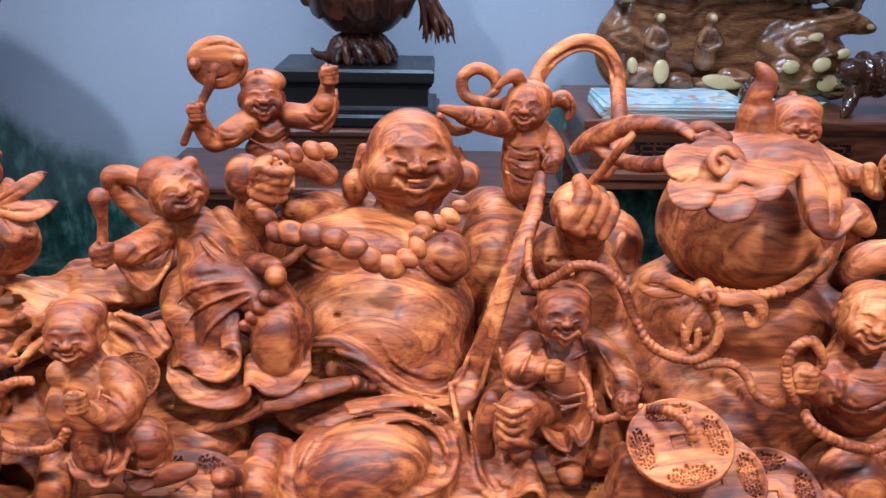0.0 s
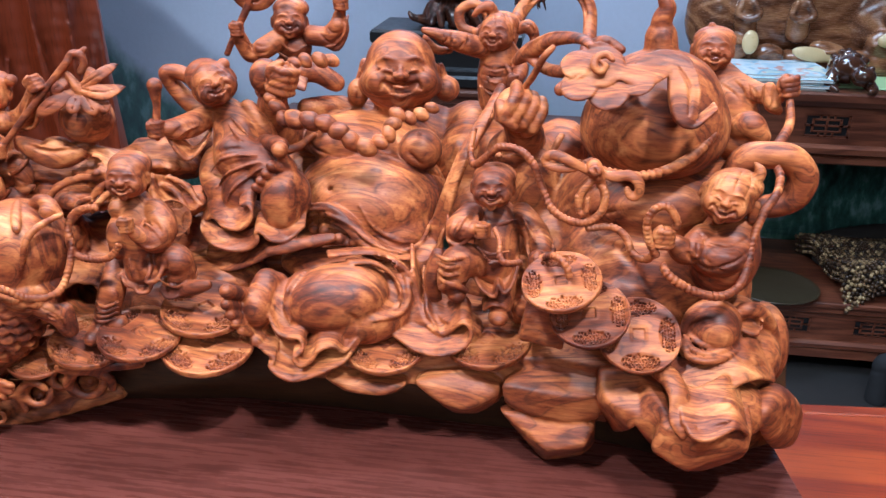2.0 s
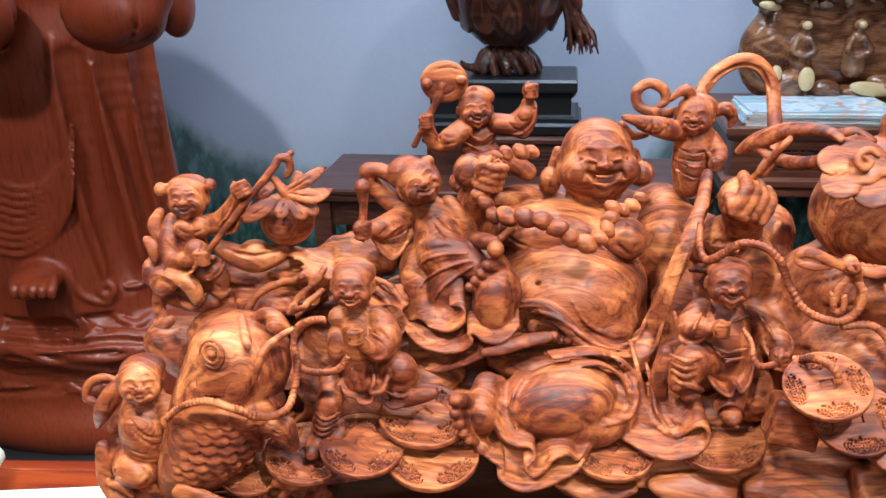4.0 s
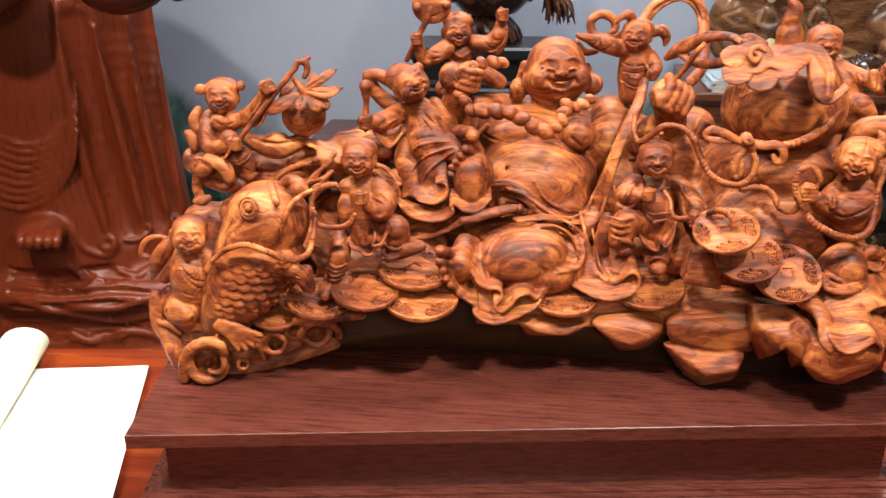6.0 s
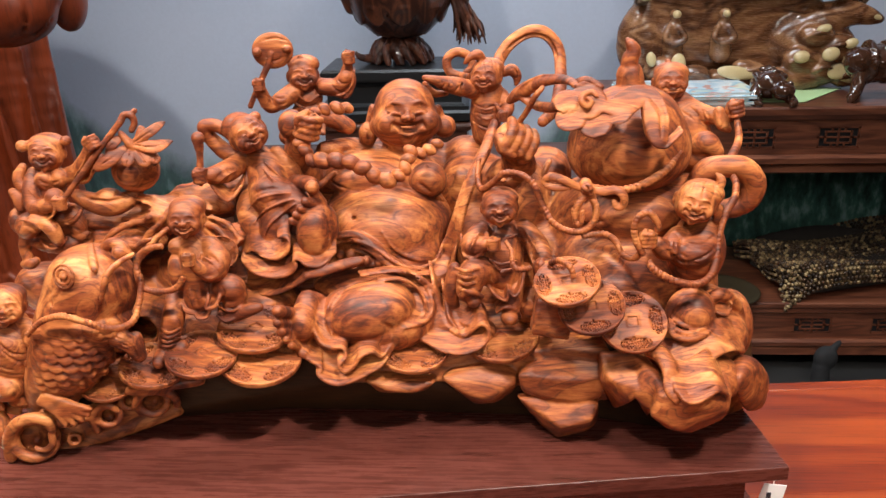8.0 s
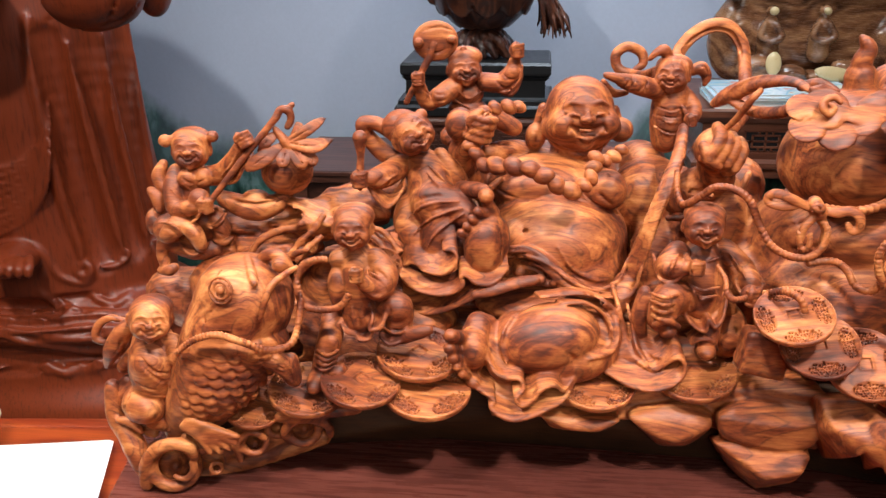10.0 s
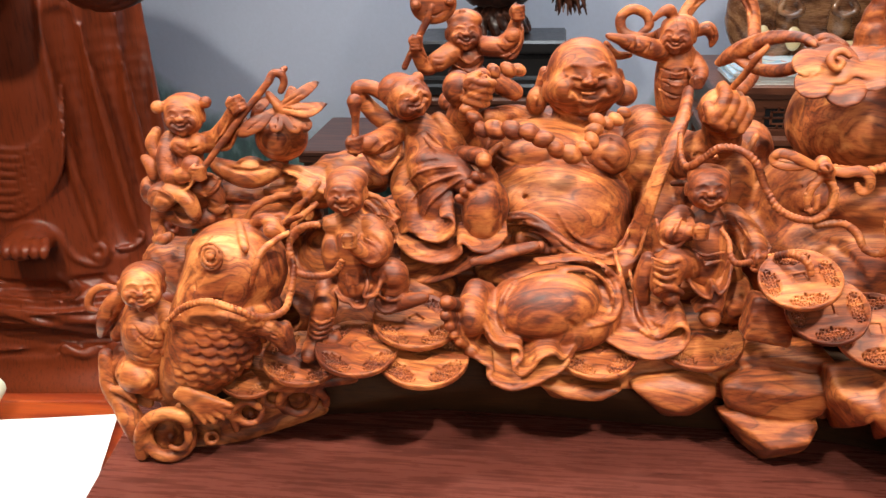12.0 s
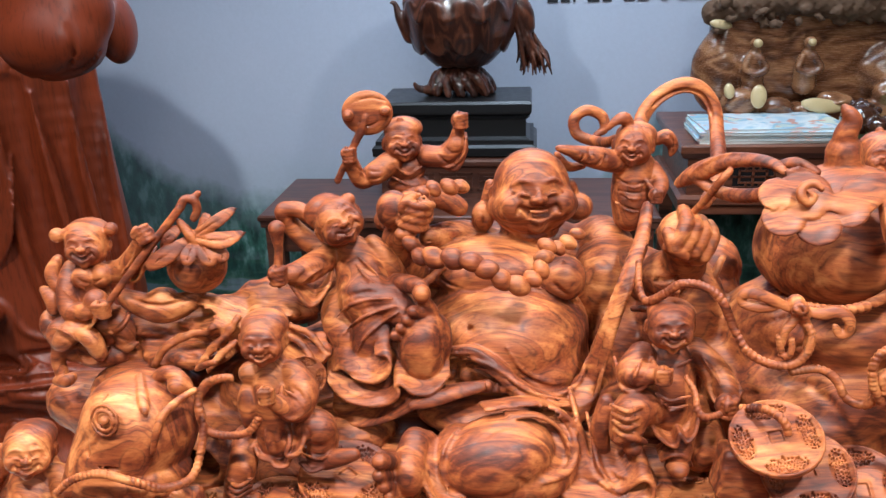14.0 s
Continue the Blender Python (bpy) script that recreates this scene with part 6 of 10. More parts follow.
c.limb((8.0, 105.4, 130.4, 1.2), (13.5, 102.4, 131.0, 1.6), (19.4, 101.6, 130.8, 1.9), (25.3, 101.2, 130.2, 2.3), (31.1, 100.3, 129.1, 2.6), (36.6, 100.1, 126.0, 2.6), (41.0, 99.8, 121.3, 2.6), (44.0, 98.4, 116.1, 2.6), (45.1, 96.5, 110.4, 2.6), (43.9, 95.3, 104.5, 2.3), (38.9, 90.9, 102.1, 1.9), (32.4, 87.0, 101.7, 1.6), (26.0, 83.6, 101.7, 1.2), k=2, n=2, cut=True)
c.limb((0.4, 108.6, 135.1, 1.2), (6.6, 109.2, 135.4, 1.5), (12.7, 109.6, 136.0, 1.8), (18.9, 110.2, 136.4, 2.1), (25.0, 110.4, 136.7, 2.4), (31.4, 111.7, 135.7, 2.6), (38.1, 114.3, 132.8, 2.6), (42.8, 110.3, 131.3, 2.6), (47.7, 109.6, 127.3, 2.6), (52.0, 108.6, 122.8, 2.6), (55.1, 106.9, 117.6, 2.6), (57.2, 105.9, 111.6, 2.4), (58.4, 104.6, 105.5, 2.1), (57.8, 102.4, 99.7, 1.8), (55.6, 99.8, 94.5, 1.5), (53.3, 97.2, 89.3, 1.2), k=2, n=2, cut=True)
c.limb((18.2, 79.5, 90.9, 1.2), (17.3, 79.5, 98.3, 2.6), (12.3, 77.5, 104.8, 1.2), k=2, n=2, cut=True)
c.limb((42.4, 110.5, 125.4, 1.0), (48.1, 114.3, 119.1, 1.4), (50.8, 110.4, 115.2, 1.9), (51.9, 105.9, 110.8, 2.2), (52.3, 103.6, 105.2, 2.2), (50.9, 100.3, 100.2, 2.2), (46.7, 94.0, 97.5, 2.2), (40.5, 88.9, 96.8, 1.9), (33.9, 85.1, 97.1, 1.4), (27.8, 83.1, 96.8, 1.0), k=1.4, n=2)
modelled("reclining_man", c, ROSEWOOD, carving, "laughing bald man lying in an open robe")

# seated child with a mallet, and the wide skirts below
c = Clay(0.95)
clay_head(c, -93.2, 186, 235.7, 16.2, 24, -16, -27, jaw=1.08)
c.ball(-100.7, 194, 239.3, 15, 14, 13.5, k=2)
c.ball(-86, 190, 249, 4.8, k=1)
c.limb((-104.9, 176, 230.5, 0.5), (-100.7, 172, 238.7, 0.8), (-98.1, 174, 246.4, 0.5), k=1, cut=True, n=4)
c.limb((-98.3, 170, 236.7, 0.5), (-95.8, 170, 244, 0.8), (-91.6, 178, 248, 0.5), k=1, cut=True, n=4)
c.limb((-91.7, 168, 242.7, 0.5), (-89.3, 170, 246.3, 0.8), (-87.5, 180, 248.4, 0.5), k=1, cut=True, n=4)
c.limb((-107.4, 182, 233.4, 0.5), (-104.8, 180, 241.3, 0.8), (-100.6, 184, 247, 0.5), k=1, cut=True, n=4)
c.limb((-84.4, 172, 245, 0.5), (-85.1, 176, 247.5, 0.8), (-86.6, 182, 248.8, 0.5), k=1, cut=True, n=4)
c.limb((-110.8, 192, 234.7, 0.5), (-107.3, 188, 241.4, 0.8), (-102.7, 190, 246.7, 0.5), k=1, cut=True, n=4)
c.limb((-108.4, 196, 233.9, 5), (-118.4, 198, 240.4, 5.4), (-127.7, 198, 242.2, 5), (-131.1, 198, 239.7, 5), (-127.3, 202, 230.3, 6), (-117.3, 202, 218.9, 7), (-105.3, 200, 212.2, 8), k=1.4)
c.limb((-131.9, 190, 244.6, 0.5), (-124.9, 190, 239.5, 1), (-118.2, 190, 239.4, 0.6), k=1, cut=True)
c.limb((-88.1, 196, 214.3, 9), (-84.7, 196, 206.8, 13), (-79.7, 192, 195.5, 17), (-78.9, 188, 178.8, 19), k=4)
c.limb((-101, 194, 210.1, 8), (-111.2, 184, 205.8, 9), (-119.5, 176, 204.5, 8), (-126, 171, 205.9, 5.5), k=2)
clay_fist(c, -133.3, 168, 206.8, 7.2, 10, 0, 0)
c.ball(-131.2, 170, 237.1, 5.6, 5.2, 5.8, k=0.8)
c.limb((-131.3, 170, 233, 4.4), (-131.2, 170, 223.1, 2.7), (-132.3, 169, 212.4, 3), k=1, n=3)
c.limb((-132.6, 168, 202.6, 2.6), (-132.7, 168, 199.1, 2.2), k=0.5, n=1)
c.cloth((-127, 172, 199.7), (-121.3, 170, 190.7), (-113.9, 170, 182.8), (-107.2, 174, 185.9), (-101.2, 180, 193.7), into=(0.1, 0.9, 0.4), deep=14, thick=1.4, k=0.8)
c.limb((-71.9, 196, 216.2, 6), (-63.4, 194, 206.1, 7), (-56.1, 192, 195.1, 6), (-52.9, 192, 187.1, 5), k=2)
c.limb((-57.1, 176, 196, 5), (-47.4, 166, 196.9, 6), (-40.1, 156, 198.7, 5), k=1.5)
# the lap and the skirt that falls from the knee
c.ball(-75, 178, 182.6, 20, 17, 19, turn=(0, 14, 0), k=3)
c.limb((-63.5, 172, 183.3, 13), (-54.5, 166, 178, 10), (-49.3, 162, 172.2, 8), k=4)
c.limb((-96.2, 188, 179, 9), (-98.1, 184, 166.7, 10), (-90.4, 178, 154.1, 11), (-80.3, 172, 147, 10), k=5)
c.limb((-71, 172, 174.6, 12), (-75.3, 168, 160.4, 11), (-77, 166, 145.4, 9), k=6)
# the sole of a raised foot
c.limb((-35, 152, 176.9, 7), (-40.8, 148, 166.3, 13), (-41.3, 148, 153.7, 13.5), (-36.7, 150, 142.7, 10), k=4)
c.ball(-30, 156, 160.8, 9, 12, 18, k=5)
c.ball(-40.2, 146, 198.2, 6, 6, 6, k=0.8)
c.limb((-39.9, 148, 194.3, 4.2), (-35.2, 152, 182.9, 6), k=1.5, n=1)
c.limb((-46.2, 143, 187.5, 3.9), (-40, 148, 183.8, 3.9), k=0.4, n=1)
c.limb((-50.5, 143, 181.7, 3.7), (-44.4, 148, 177.9, 3.7), k=0.4, n=1)
c.limb((-54.5, 143, 176.2, 3.5), (-48.3, 148, 172.4, 3.5), k=0.4, n=1)
c.limb((-58.4, 143, 171.2, 3.3), (-52.3, 148, 167.3, 3.3), k=0.4, n=1)
c.limb((-51.2, 137, 170.5, 0.6), (-43.9, 134, 173.5, 1), (-38.3, 136, 181.2, 0.5), k=1.2, cut=True)
c.limb((-30.9, 140, 175.6, 0.6), (-28.5, 140, 163.7, 1), (-31.1, 142, 149.2, 0.5), k=1.2, cut=True)
# skirt edges in curling tiers
c.ball(-78.9, 186, 135.9, 20, 17, 10, k=4)
c.ball(-79.4, 198, 109.8, 27, 22, 10, k=4)
c.ball(-52, 198, 97.1, 36, 22, 8, k=4)
c.ball(-79.4, 198, 90, 30, 20, 8, k=4)
c.cloth((-101, 162, 139), (-94.2, 156, 143), (-86, 148, 139.6), (-73.7, 142, 138.7), (-64.8, 139, 144.6), (-62, 140, 152), (-65.1, 144, 156.7), (-71.1, 148, 155.8), (-68.4, 152, 159.2), into=(-0.05, 0.75, 0.65), deep=30, thick=1.4, k=0.8)
c.cloth((-102.7, 164, 139.2), (-103.6, 156, 132.2), (-94.4, 146, 126.1), (-79.2, 139, 123.9), (-64.9, 135, 126.7), (-57.7, 133, 133.6), (-58.9, 135, 139), (-55.3, 134, 140.7), (-48.9, 131, 136.1), (-38.8, 130, 135), (-30.6, 132, 139), (-24.8, 138, 143.6), into=(-0.02, 0.85, 0.5), deep=17, thick=1.5, k=0.8)
c.cloth((-102.2, 160, 110.3), (-92.8, 150, 105.1), (-76.9, 142, 107.5), (-60.6, 135, 116.8), (-48.7, 131, 124.6), (-43.1, 130, 127.6), into=(0, 0.85, 0.5), deep=24, thick=1.4, k=0.8)
c.limb((-48.7, 132, 126.8, 3.2), (-36.7, 130, 130.2, 4.2), (-20.6, 130, 135.3, 4.2), (-4, 133, 137.4, 3.4), k=2, flat=(0, -0.7, 0.7), thin=1.6)
c.limb((-55.4, 155.2, 183.9, 0.6), (-61.3, 155.7, 181.7, 0.9), (-67.1, 158.3, 178.6, 1.2), (-72.7, 157.6, 175.6, 1.3), (-78.1, 157.0, 172.3, 1.3), (-83.1, 157.9, 168.0, 1.2), (-87.3, 160.8, 161.9, 0.9), (-91.1, 163.0, 155.6, 0.6), k=1.6, n=2, cut=True)
c.limb((-54.6, 154.0, 180.8, 0.6), (-59.8, 155.1, 175.6, 1.0), (-64.8, 156.7, 169.9, 1.3), (-69.9, 152.3, 166.0, 1.3), (-74.0, 154.5, 159.2, 1.0), (-75.8, 154.1, 151.9, 0.6), k=1.6, n=2, cut=True)
c.limb((-58.1, 157.5, 187.5, 0.6), (-65.2, 158.0, 186.3, 1.2), (-72.1, 160.3, 184.4, 1.3), (-79.0, 160.8, 182.4, 1.2), (-85.7, 163.4, 178.9, 0.6), k=1.6, n=2, cut=True)
c.limb((-60.1, 160.6, 192.6, 0.6), (-67.1, 162.4, 193.2, 1.0), (-74.2, 164.1, 193.6, 1.3), (-81.3, 163.7, 192.9, 1.3), (-88.2, 166.5, 190.0, 1.3), (-94.2, 170.6, 184.8, 1.0), (-98.8, 175.2, 177.5, 0.6), k=1.6, n=2, cut=True)
c.limb((-80.0, 181.9, 214.5, 0.6), (-75.0, 180.3, 210.6, 1.3), (-70.7, 179.0, 205.8, 1.3), (-66.7, 176.6, 201.1, 0.6), k=1.6, n=2, cut=True)
c.limb((-81.8, 178.5, 210.3, 0.6), (-75.8, 175.0, 204.0, 1.3), (-68.7, 170.2, 199.4, 0.6), k=1.6, n=2, cut=True)
c.limb((-83.5, 176.0, 205.8, 0.6), (-79.0, 171.4, 200.5, 1.3), (-73.0, 166.3, 197.1, 0.6), k=1.6, n=2, cut=True)
c.limb((-76.5, 187.4, 217.4, 0.6), (-70.7, 185.0, 213.6, 1.3), (-66.1, 184.6, 207.9, 1.3), (-62.1, 185.8, 201.3, 0.6), k=1.6, n=2, cut=True)
c.limb((-103.2, 177.3, 204.9, 0.6), (-109.8, 171.9, 201.6, 1.3), (-115.9, 175.2, 195.2, 0.6), k=1.6, n=2, cut=True)
c.limb((-106.0, 176.0, 208.6, 0.6), (-114.4, 168.4, 207.7, 1.3), (-121.0, 166.9, 201.9, 0.6), k=1.6, n=2, cut=True)
c.limb((-101.2, 184.3, 197.8, 0.6), (-106.0, 178.3, 192.1, 1.3), (-111.8, 173.7, 186.9, 0.6), k=1.6, n=2, cut=True)
c.limb((-93.4, 152.4, 141.6, 0.6), (-87.3, 148.1, 141.9, 1.2), (-81.2, 145.0, 142.5, 1.3), (-75.2, 145.4, 144.1, 1.2), (-69.6, 143.3, 147.4, 0.6), k=1.6, n=2, cut=True)
c.limb((-96.9, 149.8, 131.9, 0.6), (-90.6, 147.5, 130.2, 1.0), (-84.3, 144.8, 128.9, 1.3), (-77.6, 143.2, 128.9, 1.3), (-71.1, 141.0, 130.9, 1.0), (-64.7, 139.1, 133.0, 0.6), k=1.6, n=2, cut=True)
c.limb((-89.4, 151.4, 110.1, 0.6), (-82.5, 148.4, 111.0, 1.0), (-75.7, 144.3, 112.6, 1.3), (-69.2, 139.1, 116.0, 1.3), (-62.8, 137.0, 119.0, 1.0), (-56.7, 133.3, 122.8, 0.6), k=1.6, n=2, cut=True)
c.limb((-55.0, 154.5, 182.4, 0.5), (-60.6, 155.7, 178.7, 0.8), (-66.0, 158.1, 174.2, 1.1), (-71.5, 156.3, 170.7, 1.1), (-76.6, 155.2, 166.6, 1.1), (-80.7, 155.4, 161.0, 0.8), (-83.7, 156.5, 154.2, 0.5), k=1, n=2)
c.limb((-56.9, 156.6, 185.6, 0.5), (-62.9, 156.7, 184.2, 0.8), (-68.8, 158.8, 181.8, 1.0), (-74.6, 158.8, 179.6, 1.1), (-80.3, 160.0, 176.5, 1.1), (-85.5, 162.7, 172.2, 1.0), (-89.8, 168.9, 165.5, 0.8), (-94.0, 166.7, 161.1, 0.5), k=1, n=2)
c.limb((-59.3, 159.4, 190.0, 0.5), (-66.4, 160.0, 189.9, 0.8), (-73.4, 161.9, 189.1, 1.1), (-80.4, 162.0, 187.7, 1.1), (-87.1, 164.1, 184.7, 1.1), (-92.8, 168.5, 179.0, 0.8), (-97.6, 172.4, 172.2, 0.5), k=1, n=2)
c.limb((-80.9, 180.7, 212.3, 0.5), (-76.5, 177.7, 208.4, 1.1), (-72.0, 177.1, 203.9, 1.1), (-67.7, 173.4, 200.3, 0.5), k=1, n=2)
c.limb((-82.6, 177.5, 208.0, 0.5), (-77.4, 173.4, 202.2, 1.1), (-70.9, 168.0, 198.4, 0.5), k=1, n=2)
c.limb((-104.4, 177.3, 206.6, 0.5), (-112.1, 170.2, 204.6, 1.1), (-118.6, 168.5, 199.2, 0.5), k=1, n=2)
modelled("seated_child", c, ROSEWOOD, carving, "child with hair buns holding up a mallet")

# child with a round fan
c = Clay(0.85)
clay_head(c, -49.6, 268, 269.6, 14.3, 8, -8, 0)
c.ball(-48.6, 272, 279.1, 14.6, 13, 9.1, k=1.2)
c.limb((-61.3, 263.6, 275.1, 0.7), (-48.4, 257.6, 278.2, 1.2), k=0.8)
c.ball(-50.4, 265.2, 286.7, 2.8, 2, 2.3, k=0.6)
c.ball(-47.4, 272, 248.4, 14.5, 12, 11.6, k=2.1)
c.ball(-46.4, 272, 236.8, 16.3, 13, 8.1, k=2.1)
c.limb((-59.1, 268, 256.3, 7.5), (-70.7, 262, 249.2, 7.4), (-80.3, 258, 244.5, 6.3), (-85.8, 254, 255, 5.6), (-86.8, 252, 260.9, 4.5), k=1.4)
clay_fist(c, -87.8, 250, 265.7, 6.2, -10, 0, 0)
c.limb((-83.5, 248.6, 256.8, 0.5), (-77.2, 254.3, 250.7, 1), (-74.7, 252.6, 245.8, 0.5), k=1, cut=True, n=4)
c.limb((-80.9, 251.3, 256.9, 0.5), (-76.7, 257.9, 253.4, 1), (-69.8, 254.8, 245.2, 0.5), k=1, cut=True, n=4)
c.limb((-33.3, 270, 259.7, 6.9), (-20.6, 268, 259.5, 6.3), (-11.5, 264, 267.7, 5.7), (-8, 262, 277.9, 4.5), k=1.4)
clay_fist(c, -7.5, 260, 285.9, 6.8, 5, 0, 0)
c.limb((-22.1, 264, 252.2, 1.7), (-10.7, 260, 250.2, 2.3), (-4.3, 262, 263.8, 2.9), (-4.9, 262, 273.3, 1.7), k=1.2)
c.limb((-25, 262.4, 259.9, 0.5), (-14.3, 263, 257.2, 1), (-8.5, 258.1, 268.4, 0.5), k=1, cut=True, n=4)
c.limb((-19.7, 264.2, 254.4, 0.5), (-9.3, 260.6, 264.7, 0.5), k=1, cut=True, n=4)
c.limb((-97.6, 252, 246.2, 2.5), (-87.8, 250, 265.7, 2.5), (-78.7, 250, 281.8, 3.1), (-74.4, 250, 292.6, 3.3), k=1, n=2)
c.ball(-73.3, 252, 295, 18.3, 4.2, 16.1, k=1)
c.ball(-86.7, 248, 294.3, 3.9, 4, 3.9, k=1)
c.ball(-60.2, 248, 296.6, 3.9, 4, 3.3, k=1)
c.limb((-84.5, 249.4, 302.6, 0.3), (-70.5, 249.3, 306, 0.6), (-59.9, 250.6, 303.3, 0.3), k=1, cut=True, n=4)
c.limb((-80.9, 249.5, 305.7, 0.3), (-61.3, 250.7, 306.1, 0.3), k=1, cut=True, n=4)
c.limb((-79, 248.6, 289.6, 0.4), (-72.7, 248.8, 286.1, 0.8), (-64.7, 248.6, 289.1, 0.4), k=1, cut=True)
c.limb((-58.3, 264, 255.8, 8.6), (-69.8, 258, 249.2, 8.5), k=1.4)
c.limb((-30.9, 266, 259, 8), (-18.3, 264, 258.9, 7.4), (-9.7, 260, 268.2, 6.3), k=1.4)
c.cloth((-26.5, 262, 253.8), (-15.1, 258, 251.8), (-5.5, 256, 260.7), (-2.6, 258, 272.7), into=(0, 0.95, 0.2), deep=10, thick=1.1, k=0.8, n=5)
c.limb((-55.7, 256.2, 254.6, 0.7), (-46.3, 260.5, 246.8, 1.3), (-34.6, 262.7, 252.9, 0.7), k=0.6)
c.limb((-58.7, 258.4, 246.5, 0.7), (-46.8, 259.8, 239, 1.3), k=0.6)
c.limb((-82.3, 248.8, 252.9, 0.5), (-77.9, 251.3, 247.0, 1.1), (-71.0, 249.7, 246.7, 1.1), (-64.2, 250.9, 248.2, 0.5), k=1.2, n=2, cut=True)
c.limb((-80.0, 254.8, 256.6, 0.5), (-74.4, 251.1, 253.4, 1.1), (-68.1, 249.8, 252.6, 1.1), (-62.1, 252.4, 254.7, 0.5), k=1.2, n=2, cut=True)
c.limb((-25.1, 258.6, 264.6, 0.5), (-21.4, 256.5, 258.7, 1.1), (-15.6, 257.4, 254.5, 1.1), (-8.3, 257.5, 254.1, 0.5), k=1.2, n=2, cut=True)
c.limb((-19.7, 258.9, 270.0, 0.5), (-14.5, 254.5, 263.0, 1.1), (-5.9, 255.3, 263.2, 0.5), k=1.2, n=2, cut=True)
c.limb((-54.8, 260.1, 248.3, 0.5), (-49.2, 258.3, 242.4, 1.1), (-41.6, 262.0, 242.8, 1.1), (-34.7, 266.3, 247.0, 0.5), k=1.2, n=2, cut=True)
modelled("fan_child", c, ROSEWOOD, carving, "child in a cap holding up a round fan")

# child with pigtails and a flying scarf
c = Clay(0.85)
clay_head(c, 115.4, 240, 267.2, 14.6, -18, -6, 0)
c.ball(119, 246, 273.4, 14.7, 13.5, 9.6, k=1.5)
c.limb((113.1, 244, 280.5, 3.9), (108.4, 242, 286.4, 4.5), (101.5, 240, 284.6, 2.8), (96.9, 240, 279.9, 1.7), k=1.2)
c.limb((132.3, 244, 268.8, 3.4), (139.4, 242, 272.1, 5.1), (144.6, 242, 265.3, 3.9), (143.5, 242, 258.7, 1.7), k=1.2)
c.limb((137.2, 238.3, 274.9, 0.3), (143.8, 237.1, 268.8, 0.6), (141.5, 240.7, 261.7, 0.3), k=1, cut=True, n=4)
c.limb((139.9, 237.9, 274.9, 0.3), (143.3, 238, 270.3, 0.6), (144.3, 239.9, 259.5, 0.3), k=1, cut=True, n=4)
c.limb((104.4, 232, 273.6, 0.3), (109.2, 234.6, 279.1, 0.6), (111.4, 238.5, 283.4, 0.3), k=1, cut=True, n=4)
c.limb((113.3, 227.3, 273.3, 0.3), (112.8, 236.2, 280.9, 0.6), (115.8, 237.8, 281.7, 0.3), k=1, cut=True, n=4)
c.limb((115.7, 229, 275.2, 0.3), (118.7, 234.8, 280.3, 0.3), k=1, cut=True, n=4)
c.limb((122.2, 231.3, 275.8, 0.3), (122, 234.2, 278.7, 0.6), (118.6, 242.5, 282.7, 0.3), k=1, cut=True, n=4)
c.limb((126.5, 234.2, 274.2, 0.3), (123.5, 237.2, 279.9, 0.6), (123, 241.8, 282.1, 0.3), k=1, cut=True, n=4)
c.limb((118.9, 246, 248.8, 14.8), (116, 242, 231.4, 14.3), (114.5, 240, 214.6, 11.5), k=2.1)
c.limb((103.2, 239.1, 243.7, 0.9), (114.4, 228.5, 239.5, 1.5), (128.6, 233.4, 242.6, 0.9), k=0.5)
c.limb((102.3, 237.1, 235.1, 0.9), (113.6, 227.6, 230.7, 1.5), (128.6, 233.6, 233.6, 0.9), k=0.5)
c.limb((103, 234.2, 226.5, 0.8), (113.6, 227.7, 221.7, 1.4), (126.1, 231.7, 225, 0.8), k=0.5)
c.limb((105.7, 240, 254.7, 7.9), (87.5, 232, 261, 7.8), (73.3, 228, 265.4, 5.5), k=1.4)
c.limb((103.1, 238.5, 243.8, 0.5), (113.8, 228.2, 240.7, 1), (129.3, 234.1, 244.2, 0.5), k=1, cut=True, n=4)
c.limb((104.2, 234, 236.1, 0.5), (116.5, 227.5, 235.1, 1), (125.3, 230.2, 236, 0.5), k=1, cut=True, n=4)
c.limb((105.1, 232.1, 233, 0.5), (113.5, 226.3, 229.8, 0.5), k=1, cut=True, n=4)
c.limb((103.1, 234.5, 228.2, 0.5), (115.8, 227, 222.3, 1), (128.1, 234.1, 226.1, 0.5), k=1, cut=True, n=4)
c.limb((107.2, 244, 252.9, 6.2), (93.4, 236, 258.5, 6.2), (79, 230, 263.8, 5.5), (67.7, 226, 268, 3.9), (58.8, 224, 270.8, 2.2), k=1.4)
c.limb((76.7, 222.5, 265.5, 0.9), (73.5, 225.5, 259.7, 0.5), k=1, cut=True, n=4)
c.limb((81.1, 227.7, 270.1, 0.5), (80.1, 222.8, 265.3, 0.9), (79.7, 227, 256.5, 0.5), k=1, cut=True, n=4)
c.limb((81.8, 229.5, 270.3, 0.5), (85, 223.3, 263.5, 0.5), k=1, cut=True, n=4)
c.limb((89.5, 224.4, 261.5, 0.9), (85.7, 225.3, 256.6, 0.5), k=1, cut=True, n=4)
c.limb((92.6, 232.4, 267.9, 0.5), (91.9, 225.4, 261.3, 0.9), (92.5, 226.8, 255, 0.5), k=1, cut=True, n=4)
c.limb((130.1, 244, 248.7, 6.8), (134.4, 234, 240.6, 6.2), (131.5, 226, 234.8, 5), k=1.4)
clay_fist(c, 127.3, 220, 234.9, 5.6, 10, 0, 0)
c.limb((123.6, 230, 243.4, 1.7), (131.2, 224, 231.3, 2.2), (138.1, 232, 238, 1.7), k=1.2)
c.limb((59.9, 236, 263.6, 2.2), (68.2, 238, 254.1, 3.4), (79.6, 240, 253.4, 2.3), k=1.2)
